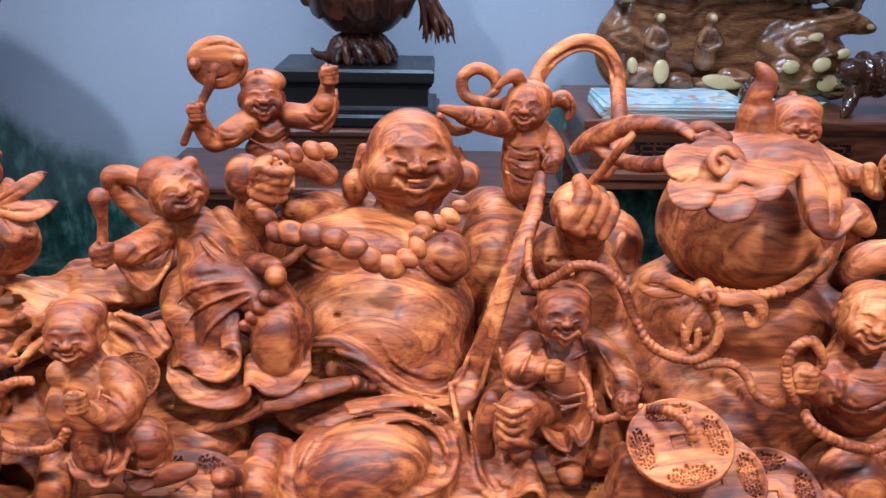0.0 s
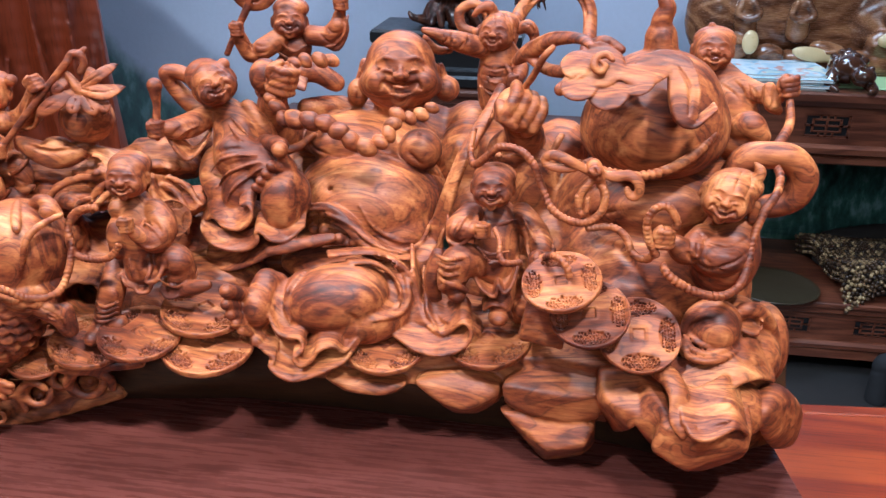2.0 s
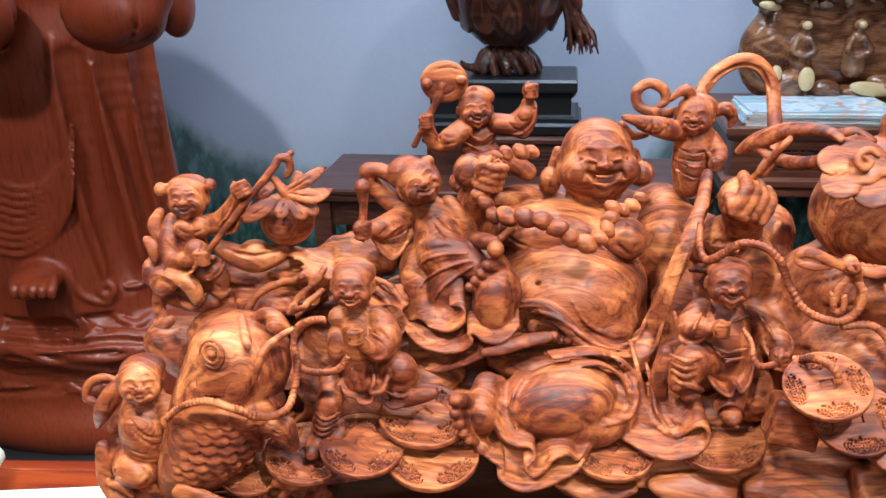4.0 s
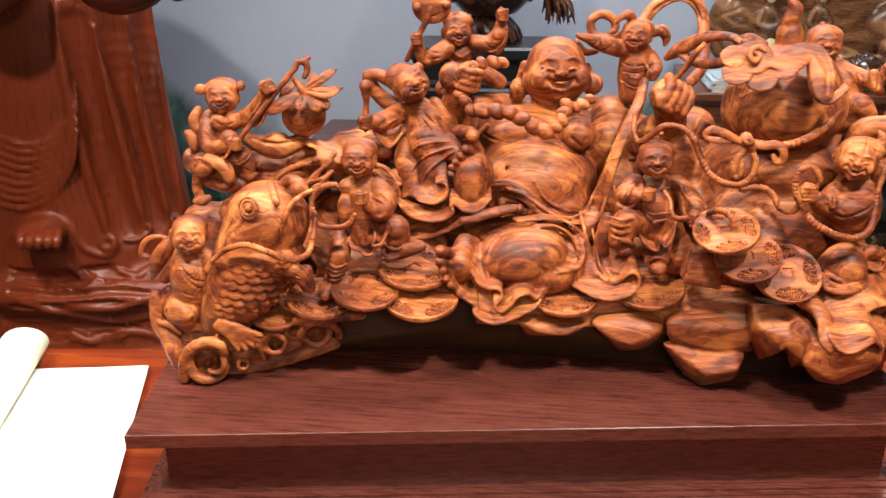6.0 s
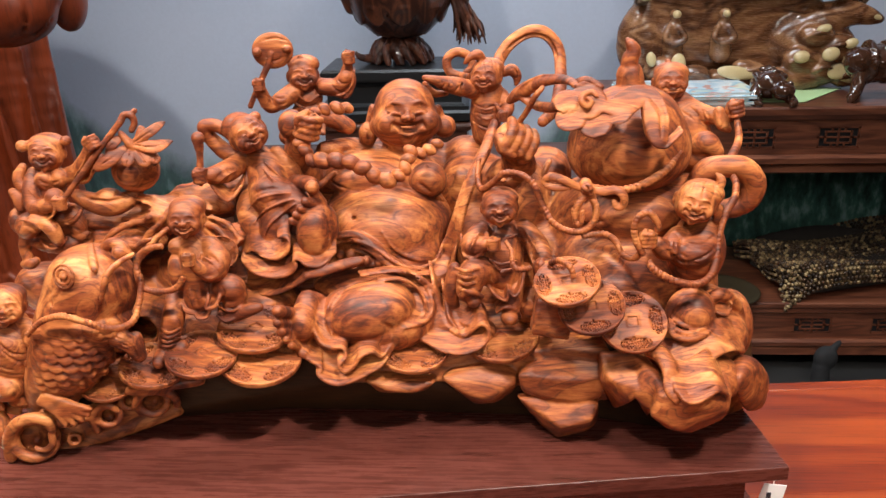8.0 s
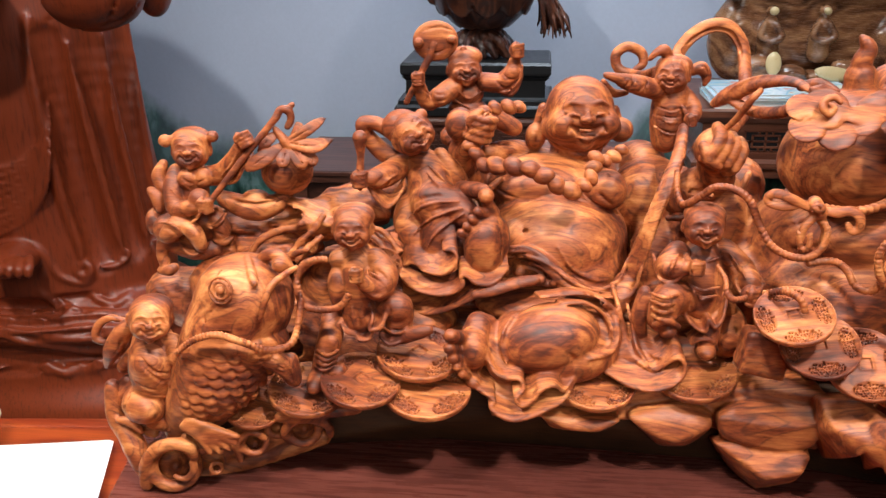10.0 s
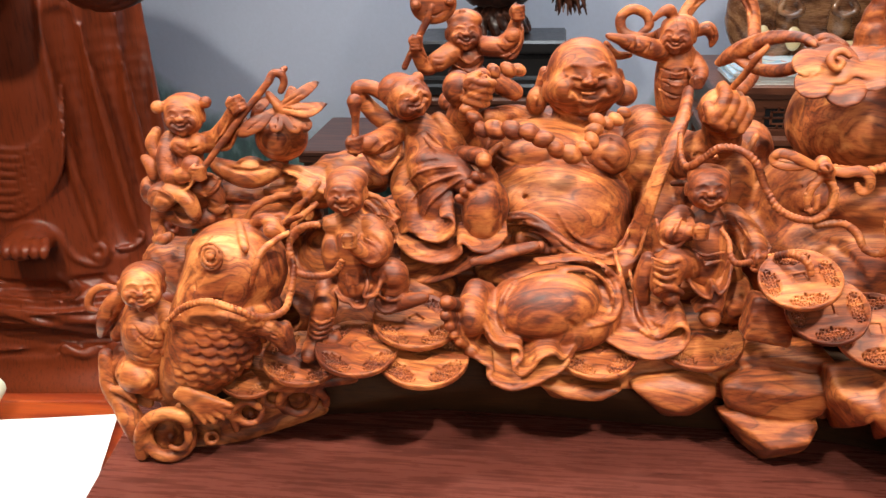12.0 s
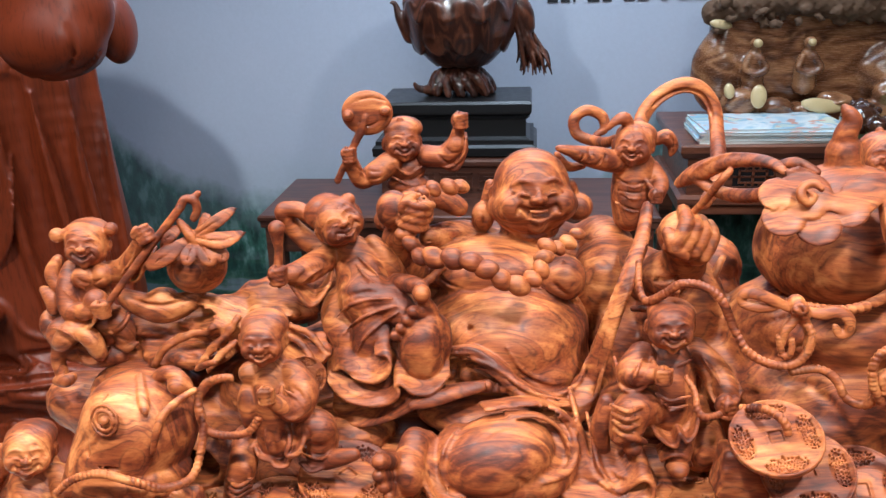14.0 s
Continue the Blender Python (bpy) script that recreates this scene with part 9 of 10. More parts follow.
c.limb((271, 60.2, 192.1, 0.3), (268.7, 57.3, 202.3, 0.6), (266, 58.5, 210.3, 0.3), k=1, cut=True, n=4)
c.limb((260.5, 76, 170.1, 15.7), (256.3, 68, 157.5, 20.5), (255.2, 70, 146.6, 19.6), k=4.2)
c.ball(249.2, 62, 159.7, 19.3, 20, 14.5, k=2.8)
c.limb((239.3, 64, 169.7, 8.2), (226.9, 54, 163.3, 8.1), (218.7, 52, 169.3, 5.7), k=2.1)
clay_fist(c, 209.5, 46, 176.6, 7.5, -25, 0, 0)
c.limb((227.4, 49.1, 170.8, 0.9), (225.3, 45.1, 162.8, 0.5), k=1, cut=True, n=4)
c.limb((231.6, 50.3, 170.7, 0.9), (230.8, 47, 159.9, 0.5), k=1, cut=True, n=4)
c.limb((233.4, 58.6, 175.6, 0.5), (237.3, 51.1, 168.7, 0.5), k=1, cut=True, n=4)
c.limb((265.2, 54.7, 173.7, 0.6), (250.9, 47.1, 168.9, 1), (238.1, 52.5, 169.8, 0.6), k=1.5, cut=True)
c.limb((267, 51.3, 167.3, 0.6), (252.4, 42.5, 160.9, 1.1), (238.3, 47, 155.6, 0.6), k=1.5, cut=True)
c.limb((263.8, 46.8, 156.4, 0.6), (252, 46, 149.2, 1), (238.4, 56, 145.5, 0.6), k=1.5, cut=True)
c.limb((219.1, 46.7, 173.3, 0.6), (222.6, 45.2, 168.7, 1.0), (226.8, 45.1, 163.4, 1.4), (234.2, 49.5, 156.5, 1.4), (238.7, 46.9, 155.2, 1.4), (242.9, 43.6, 155.8, 1.0), (248.6, 42.8, 155.0, 0.6), k=1.6, n=2, cut=True)
c.limb((234.2, 62.1, 148.1, 0.6), (236.8, 57.9, 145.5, 1.2), (240.4, 53.9, 145.1, 1.4), (244.7, 50.7, 145.5, 1.2), (249.1, 48.0, 145.5, 0.6), k=1.6, n=2, cut=True)
c.limb((234.9, 55.2, 175.7, 0.6), (238.2, 52.9, 171.8, 1.1), (240.4, 48.4, 169.3, 1.4), (244.0, 45.1, 167.7, 1.4), (249.2, 43.7, 166.7, 1.1), (255.7, 44.6, 164.8, 0.6), k=1.6, n=2, cut=True)
c.limb((227.3, 53.2, 173.4, 0.6), (228.6, 49.0, 170.3, 1.2), (230.8, 46.4, 166.6, 1.4), (235.6, 47.0, 162.1, 1.2), (239.2, 44.5, 159.9, 0.6), k=1.6, n=2, cut=True)
modelled("rope_child", c, ROSEWOOD, carving, "child with tousled hair tied with rope")

# child behind the pot, pulling a cord
c = Clay(0.85)
clay_head(c, 266.8, 184, 266, 14.9, -8, -8, 0)
c.ball(269, 189, 272.6, 15.2, 14, 9.6, k=1)
c.limb((253.3, 187, 270.2, 0.7), (263.3, 174.6, 275.7, 1.2), (280.3, 179.9, 271.3, 0.7), k=0.5)
c.ball(266.1, 190.4, 281.9, 2.7, 3, 2.7, k=1)
c.limb((274.4, 192, 245.3, 13.6), (283.1, 182, 233.2, 16.2), (288.2, 178, 220.2, 16.2), k=3.5)
c.limb((281.7, 180, 244.3, 9.1), (293.3, 170, 240.3, 7.4), (303.1, 162, 238.7, 6.3), (308.6, 158, 239.2, 5.8), k=2.1)
clay_fist(c, 312, 152, 247.9, 8.3, -10, -10, 0)
c.limb((301.7, 158, 244.7, 4.2), (304, 156, 234.5, 5.2), (309.8, 156, 229, 3.2), k=1.4)
c.limb((282.5, 152, 217.6, 7.9), (288.9, 148, 220.8, 8.9), (297.1, 144, 213.4, 5.7), k=2.1)
c.ball(285.9, 168, 206, 21.5, 22, 16.1, k=4.2)
c.limb((289.2, 165.5, 246, 0.5), (291.3, 161.9, 237.6, 0.9), (288.9, 162.5, 229.6, 0.5), k=1, cut=True, n=4)
c.limb((291, 164, 244.6, 0.5), (294.2, 159.8, 238.9, 0.9), (297.6, 165.3, 227.1, 0.5), k=1, cut=True, n=4)
c.limb((297.8, 157.9, 245.9, 0.5), (301.6, 151.9, 239, 0.5), k=1, cut=True, n=4)
c.limb((303.1, 154.7, 246.2, 0.5), (303, 151.1, 237.5, 0.9), (302.3, 152, 231.1, 0.5), k=1, cut=True, n=4)
c.limb((271.6, 172.5, 244.4, 0.5), (282.9, 164, 236.4, 1), (284.4, 161.7, 227.8, 0.5), k=1, cut=True, n=4)
c.limb((279.9, 170.4, 247.6, 0.5), (286.7, 164.7, 239.9, 1), (288.2, 161.8, 228.2, 0.5), k=1, cut=True, n=4)
c.limb((287.6, 163.9, 243.3, 0.5), (291.8, 162.6, 236.9, 1.1), (289.3, 162.2, 230.0, 0.5), k=1.3, n=2, cut=True)
c.limb((294.0, 161.5, 246.1, 0.5), (296.7, 157.6, 240.6, 1.1), (297.1, 160.7, 232.5, 0.5), k=1.3, n=2, cut=True)
c.limb((278.9, 170.8, 248.1, 0.5), (284.0, 167.0, 245.9, 0.5), k=1.3, n=2, cut=True)
modelled("cord_child", c, ROSEWOOD, carving, "child peering over the pot")

c = Clay(1.0)
c.limb((312.7, 146, 238.6, 2.6), (311.2, 136, 225, 3.1), (301.9, 124, 215, 3.6), (294.2, 112, 210.2, 4), (296.9, 104, 204.3, 4), (305.5, 104, 206, 3), k=1.2)
c.limb((269.5, 112, 197.4, 8.6), (277.3, 110, 207.8, 9.5), (290.4, 106, 211.3, 8.5), (303.6, 104, 209.1, 9), (312.9, 104, 197.5, 9.5), (310.9, 106, 183.6, 9.1), (300.9, 108, 176.2, 8.1), (292.4, 110, 173.9, 7.1), k=2.1)
modelled("gourd_ring", c, ROSEWOOD, carving, "polished ring and cord")

# hat, bowl and drapery at the high end
c = Clay(1.0)
c.ball(249.4, 50, 111.8, 16.5, 18, 18, k=1.4)
c.limb((233.5, 47, 110.7, 1.6), (235.9, 39, 108.6, 2), (244.3, 35, 106.9, 2), (257.2, 39, 109.7, 2), (263.3, 47, 109.5, 1.6), k=0.6)
c.limb((230.2, 45, 109.3, 1.8), (232.7, 36, 104.9, 2.2), (242.8, 31, 103.8, 2.2), (256.8, 36, 106.1, 2.2), (265.7, 45, 108.2, 1.8), k=0.6)
c.limb((227.8, 43, 107, 1.9), (230.2, 33, 101.3, 2.4), (241.4, 27, 100.9, 2.4), (256.4, 33, 102.5, 2.4), (267.6, 43, 106, 1.9), k=0.6)
c.limb((233.9, 52, 100.6, 3), (232.7, 52, 115.3, 3.4), (238.7, 52, 125.2, 3.6), (249.8, 52, 128.5, 3.8), (261.6, 52, 121.5, 3.4), (265.8, 50, 108.7, 3), k=1.4)
c.ball(258.4, 70, 93.6, 24, 22, 26, k=3.5)
c.ball(243.9, 46, 83.6, 15, 14, 9, k=2.1)
c.limb((229.9, 40, 89.9, 1.6), (232.7, 33, 87.4, 2), (241.3, 31, 86.3, 2), (250.5, 36, 89.2, 1.6), k=0.8)
c.ball(239, 33, 94.1, 9.5, 9, 4, k=0.8, cut=True)
c.ball(242.4, 38, 89.6, 5.5, 6, 4, k=1)
c.ball(279.6, 68, 84.2, 22, 28, 24, k=4.2)
c.ball(298.4, 88, 80.8, 16, 26, 30, k=4.2)
c.ball(271.7, 74, 104.5, 18, 22, 18, k=4.2)
c.limb((265.6, 58, 116.8, 4), (271.4, 56, 122.8, 5), (281.9, 60, 117.7, 5.5), (292.4, 66, 104.8, 5), (299.3, 72, 84.5, 4.5), k=2.0)
c.cloth((263.7, 54, 116.4), (267.9, 48, 111.9), (273, 46, 110.2), (279, 48, 110.8), (280.6, 52, 116.1), into=(0, 0.9, 0.3), deep=14, thick=1.4, k=0.8)
c.limb((269.1, 52, 120, 0.6), (273.8, 47, 116.2, 1.2), (276.6, 47, 112.2, 0.6), k=0.8, cut=True)
c.limb((274, 54, 120.6, 0.6), (280, 52, 115.3, 1.1), (285, 56, 105.8, 0.6), k=0.8, cut=True)
c.ball(252.4, 34, 63.5, 34, 26, 20, k=4.2)
c.ball(235.1, 40, 68, 20, 22, 18, k=4.2)
c.cloth((220.2, 28, 79.5), (227.5, 20, 78.9), (236.1, 16, 80.7), (246.4, 15, 84.8), (260.1, 19, 90.6), (272.9, 26, 90.6), (288.5, 38, 81.9), into=(0, 0.8, 0.6), deep=26, thick=1.7, k=0.8)
c.limb((223.3, 12, 76.6, 0.6), (235.8, 8, 79.4, 1.2), (254.6, 10, 84.9, 0.6), k=1.2, cut=True)
c.limb((228.5, 4, 73.8, 0.6), (240.3, 2, 76.1, 1.2), (255.2, 4, 79.9, 0.6), k=1.2, cut=True)
c.limb((235.6, 17, 86.6, 0.6), (247, 16, 89.8, 1.1), (262.1, 22, 95.3, 0.6), k=1, cut=True)
c.limb((210.4, 32, 92.6, 5.5), (217.5, 20, 91.8, 6.5), (220.3, 8, 84.8, 6.5), (218.9, 1, 75.7, 6), (221.8, -6, 70.8, 4.5), k=1.0, flat=(0.2, -0.9, 0.3), thin=4.2)
c.cloth((220.7, -5, 76.5), (223.7, -11, 72.3), (232.8, -13, 70.2), (242.6, -12, 74.5), (251.6, -8, 76.3), (260.4, -3, 68.5), into=(0, 0.85, 0.5), deep=34, thick=1.6, k=0.8)
c.limb((227.1, -7, 74.8, 0.6), (237.1, -9, 76.7, 1.1), (249.1, -6, 79.2, 0.6), k=1, cut=True)
c.limb((263.8, 39.7, 109.4, 0.6), (269.5, 38.2, 105.4, 1.4), (276.8, 39.7, 101.3, 1.4), (286.3, 45.0, 97.0, 0.6), k=1.6, n=2, cut=True)
c.limb((258.6, 31.8, 104.0, 0.6), (263.0, 30.4, 101.4, 1.2), (267.5, 28.9, 99.0, 1.4), (273.8, 30.7, 96.5, 1.2), (282.3, 37.7, 92.8, 0.6), k=1.6, n=2, cut=True)
c.limb((226.6, 5.3, 83.8, 0.6), (232.0, 4.5, 83.9, 1.1), (237.2, 3.1, 84.8, 1.4), (242.4, 3.0, 86.5, 1.4), (248.1, 5.2, 87.6, 1.1), (254.4, 8.8, 88.0, 0.6), k=1.6, n=2, cut=True)
c.limb((228.1, -0.9, 79.9, 0.6), (233.4, -0.9, 79.9, 1.1), (238.0, -2.6, 81.3, 1.4), (243.1, -2.4, 82.6, 1.4), (248.3, -1.3, 83.7, 1.1), (254.4, 2.2, 83.5, 0.6), k=1.6, n=2, cut=True)
c.limb((271.5, 50.9, 120.6, 0.6), (277.4, 53.6, 114.5, 1.4), (278.9, 46.9, 112.7, 1.4), (283.6, 51.0, 104.3, 0.6), k=1.6, n=2, cut=True)
modelled("drapery", c, ROSEWOOD, carving, "hat, bowl and cloth over the rock")

# hollows and ground between the figures
c = Clay(1.9)
c.limb((-295.7, 212, 99.3, 20.4), (-234.5, 205, 86.6, 31.2), (-167.1, 212, 98.8, 32), (-111.4, 225, 103.6, 37.2), (-53.4, 250, 123.6, 38), k=9.8)
c.limb((-177.8, 192, 161.6, 14.2), (-146.3, 205, 173.5, 15.4), (-109.5, 220, 176.5, 16.8), k=7)
c.ball(-192.5, 178, 149.6, 24.8, 20, 9.7, k=5.6)
c.ball(-200.7, 170, 74.6, 52.3, 30, 27.5, k=8.4)
c.ball(-132.1, 150, 79.1, 35.6, 32, 25.9, k=8.4)
c.ball(-234.5, 180, 119.5, 36, 28, 25.1, k=8.4)
c.ball(-95.4, 170, 92.7, 36.3, 32, 17.6, k=7)
c.limb((104.6, 175, 86.2, 25.9), (158.8, 160, 83.1, 25.6), (190.4, 148, 68.2, 22.2), k=8.4)
c.ball(103.3, 210, 122.5, 26.5, 30, 38, k=8.4)
c.ball(281.9, 185, 182.8, 23.3, 28, 31, k=8.4)
c.ball(-28.6, 258, 144.8, 27.4, 34, 27.4, k=8.4)
c.ball(130.5, 198, 136.8, 21.5, 28, 43, k=8.4)
c.ball(97.4, 232, 161.4, 29, 30, 40.6, k=8.4)
c.ball(165.1, 200, 140.5, 28.4, 30, 45.4, k=8.4)
c.ball(167.2, 215, 183.3, 22.7, 26, 22.7, k=7)
c.slab(144.4, 70, 106.5, 29.7, 26, 29.7, turn=(-10, 10, -10), rim=3, k=2)
c.ball(134.8, 118, 100.4, 15.8, 22, 21, k=4.2)
c.stone(-172, 182, 171.5, 33.3, 27.3, 20.6, turn=(0, 8, 6), seed=2, k=1.5)
c.stone(-203.9, 186, 149.3, 40.4, 27.3, 16.2, turn=(0, -4, 4), seed=7, k=1.5)
c.stone(-138.2, 196, 175.1, 32.5, 27.3, 17.6, turn=(0, 4, -8), seed=11, k=1.5)
c.stone(-221.6, 200, 160.7, 40.8, 24.8, 13.6, turn=(0, 6, 0), seed=13, k=1.5)
c.stone(-119.7, 158, 157.9, 22.9, 22.3, 19.6, turn=(0, 0, 10), seed=19, k=1.5)
c.stone(-237.1, 196, 147.8, 27.2, 22.3, 15, turn=(0, 0, 0), seed=4, k=1.5)
c.limb((-213.7, 174.2, 154.5, 0.7), (-189.1, 166.7, 157.4, 1.2), (-168.8, 175.1, 152.1, 0.7), k=1, cut=True, n=4)
c.limb((-207.2, 162.7, 151.2, 0.7), (-185.4, 162.3, 154.7, 1.2), (-169.6, 171.2, 148.3, 0.7), k=1, cut=True, n=4)
c.limb((-209.1, 174.6, 139, 0.7), (-186.4, 161.1, 145.1, 0.7), k=1, cut=True, n=4)
c.limb((-177.6, 169.3, 181.9, 0.6), (-167.5, 164.3, 175.7, 1), (-165.5, 165.2, 168.3, 0.6), k=1, cut=True, n=4)
c.limb((-169.7, 176.8, 181.7, 0.6), (-163.3, 173.4, 177.9, 1.1), (-162.7, 165, 169.8, 0.6), k=1, cut=True, n=4)
c.limb((-168.1, 183.4, 183.7, 0.6), (-162.7, 176.3, 178.7, 0.6), k=1, cut=True, n=4)
c.limb((-127.4, 144.4, 164.5, 1), (-113.3, 143.1, 160.5, 0.6), k=1, cut=True, n=4)
c.limb((-147.8, 201.1, 134.9, 0.6), (-124.6, 139.3, 160.6, 1), (-116.4, 147.4, 151.1, 0.6), k=1, cut=True, n=4)
c.limb((-146.2, 196.2, 132.4, 0.6), (-127.6, 144, 152.7, 0.6), k=1, cut=True, n=4)
c.limb((-200.3, 183.4, 179, 0.6), (-189.6, 169, 177, 1.2), (-181.4, 164.2, 180.2, 0.6), k=0.6, cut=True)
c.limb((-193.7, 179.6, 159.2, 0.6), (-184.1, 169.6, 156.2, 1.2), (-177.8, 172.7, 157.2, 0.6), k=0.6, cut=True)
c.limb((-182.5, 168.9, 163.6, 0.6), (-176.3, 172.8, 156.6, 1.2), (-169.1, 172.5, 158.6, 0.6), k=0.6, cut=True)
c.limb((-173.1, 165.4, 165.8, 0.6), (-167.9, 173.7, 157.6, 1.2), (-161, 174.5, 159.2, 0.6), k=0.6, cut=True)
c.limb((-165, 166.8, 166.7, 0.6), (-159.7, 175.7, 158.3, 1.2), (-152.8, 176.4, 160, 0.6), k=0.6, cut=True)
c.limb((-156.9, 168.7, 167.4, 0.6), (-151.5, 177.6, 159, 1.2), (-144.5, 178.2, 160.7, 0.6), k=0.6, cut=True)
c.limb((-148.8, 170.6, 168.1, 0.6), (-139, 157.4, 166.1, 1.2), (-131, 151.6, 169.6, 0.6), k=0.6, cut=True)
c.limb((-138, 158.8, 172.7, 0.6), (-129.5, 151.1, 169.1, 1.1), (-123.2, 155, 169.9, 0.6), k=0.6, cut=True)
c.limb((-130, 161.1, 173.3, 0.6), (-121.7, 154.5, 169.4, 1.1), (-115.5, 158.8, 170, 0.6), k=0.6, cut=True)
c.limb((-125.1, 182.7, 168.6, 0.6), (-113.9, 158.3, 169.5, 1.2), k=0.6, cut=True)
# a deep hollow behind the hoop
c.ball(-167.4, 178, 117.8, 17, 34, 17, k=3, cut=True)
c.ball(-195.9, 150, 78.8, 16, 30, 12, k=3, cut=True)
c.ball(-112.6, 148, 169.6, 24, 34, 20, k=3, cut=True)
c.ball(-107, 120, 157.5, 16, 34, 20, k=3, cut=True)
c.ball(-208.1, 172, 176.3, 34, 26, 9, k=3, cut=True)
c.limb((-188.7, 156, 149.4, 2.2), (-179.5, 158, 159.8, 2.6), (-167.1, 160, 171.6, 2.8), (-160.6, 166, 179.2, 2.2), k=1.2)
c.limb((-181.1, 152, 148.3, 2.2), (-171.2, 154, 158.6, 2.6), (-163, 158, 164.7, 2.4), k=1.2)
c.limb((-218.2, 160, 149.2, 2.4), (-208.7, 160, 162.2, 2.8), (-193.1, 162, 169.6, 2.8), (-174, 162, 171.1, 2.2), k=1.2)
c.limb((-133.6, 166, 165.1, 2.2), (-121.5, 160, 161.5, 2.6), (-112.1, 152, 148.9, 2.4), (-109.7, 142, 136.6, 2), k=1.2)
c.limb((-128.4, 172, 168.7, 2), (-114.8, 168, 162.8, 2.4), (-104.4, 160, 151.2, 2), k=1.2)
c.limb((-180.2, 158.9, 173.2, 0.7), (-174.4, 159.7, 170.8, 1.6), (-168.0, 157.2, 169.6, 0.7), k=1.6, n=2, cut=True)
c.limb((-195.0, 176.0, 178.5, 0.7), (-193.7, 180.5, 170.0, 0.7), k=1.6, n=2, cut=True)
c.limb((-165.0, 160.3, 177.3, 0.7), (-161.0, 164.2, 170.9, 0.7), k=1.6, n=2, cut=True)
c.limb((-232.0, 180.9, 155.8, 0.7), (-225.2, 181.1, 157.0, 1.6), (-218.6, 182.0, 158.1, 0.7), k=1.6, n=2, cut=True)
c.limb((-144.9, 92.8, 187.6, 0.7), (-139.2, 91.5, 190.0, 1.4), (-133.4, 89.8, 191.8, 1.6), (-127.7, 92.0, 191.6, 1.4), (-122.1, 98.5, 189.8, 0.7), k=1.6, n=2, cut=True)
c.limb((-142.0, 92.6, 183.1, 0.7), (-136.3, 91.0, 185.6, 1.6), (-130.6, 91.2, 186.6, 1.6), (-124.9, 92.0, 187.0, 0.7), k=1.6, n=2, cut=True)
c.limb((-150.0, 106.3, 168.2, 0.7), (-144.5, 105.6, 171.2, 1.6), (-138.8, 104.8, 173.9, 0.7), k=1.6, n=2, cut=True)
c.limb((-234.4, 180.0, 148.1, 0.7), (-226.1, 173.9, 152.0, 0.7), k=1.6, n=2, cut=True)
modelled("ground_relief", c, ROSEWOOD, carving, "rough ground carved behind the figures", wobble=0.5, size=13)

# twisted ropes
c = Clay(0.75)
clay_rope(c, (96.1, 140, 217.2, 3.1), (93.6, 128, 204.6, 3.3), (95.9, 118, 198.2, 3.5), (104.7, 108, 207.4, 3.5), (111.4, 102, 215.1, 3.4), (123.1, 98, 214.6, 3.4), (132, 92, 208.2, 3.4), (138.8, 88, 192.5, 3.4), (144.9, 80, 180.9, 3.4), (156.1, 74, 175.1, 3.4), (167.4, 70, 176.2, 3.4), (175.4, 70, 184.3, 3.4), (176.5, 72, 195.1, 3.3), (171.3, 76, 201.7, 2.9), twist=0.8)
clay_rope(c, (159.5, 74, 192.9, 2.6), (161.9, 72, 180.9, 2.6), (165.7, 70, 183.8, 2.6), (165.9, 72, 193.1, 2.4), twist=0.8)
clay_rope(c, (166.1, 70, 171.3, 2.9), (181.6, 68, 173.7, 3.1), (190.6, 64, 168.4, 3.4), (194.3, 58, 160.1, 3.3), (202.4, 52, 158.7, 3.3), (206.5, 46, 169.3, 3.3), twist=0.8)
clay_rope(c, (205.6, 42, 164.8, 3.3), (199.4, 42, 175.8, 3.3), (197.4, 42, 188, 3.2), (201.7, 42, 195.9, 3.2), (208.7, 42, 197, 3.2), (214.7, 42, 188.6, 3.2), (215.1, 42, 182.3, 2.8), twist=0.8)
clay_rope(c, (208.6, 40, 161.3, 3.3), (211.9, 34, 155.8, 3.7), (225.4, 30, 148.2, 3.7), (242.2, 30, 144.3, 3.7), (255.9, 36, 148, 3.8), (264.1, 48, 158.5, 3.8), (267.4, 56, 170.8, 3.8), (275.6, 66, 184.9, 3.8), (286.7, 78, 193.6, 3.9), (291.1, 88, 202.4, 3.9), (290.7, 96, 206.5, 3.5), twist=0.8)
clay_rope(c, (107.5, 74, 170.3, 2.4), (111.2, 66, 163.6, 2.6), (111.3, 60, 155.5, 2.9), (115.8, 58, 151.9, 2.9), (125.1, 62, 151.1, 2.6), twist=0.8)
clay_rope(c, (137.9, 66, 152.1, 2.9), (143.6, 46, 162.5, 3.3), (149.7, 36, 160.7, 3.2), (152.3, 34, 152.4, 2.8), twist=0.8)
modelled("rope", c, ROSEWOOD, carving, "twisted rope looped over the sack")

c = Clay(0.75)
clay_rope(c, (156.1, 90, 209.7, 3.9), (172.4, 86, 206, 3.9), (195.6, 80, 203.5, 4.3), (214.9, 80, 207.6, 4.3), (233.3, 86, 216.2, 4.4), (248.7, 98, 226.8, 3.9), twist=0.8)
modelled("rope_belt", c, ROSEWOOD, carving, "rope belt round the pot")

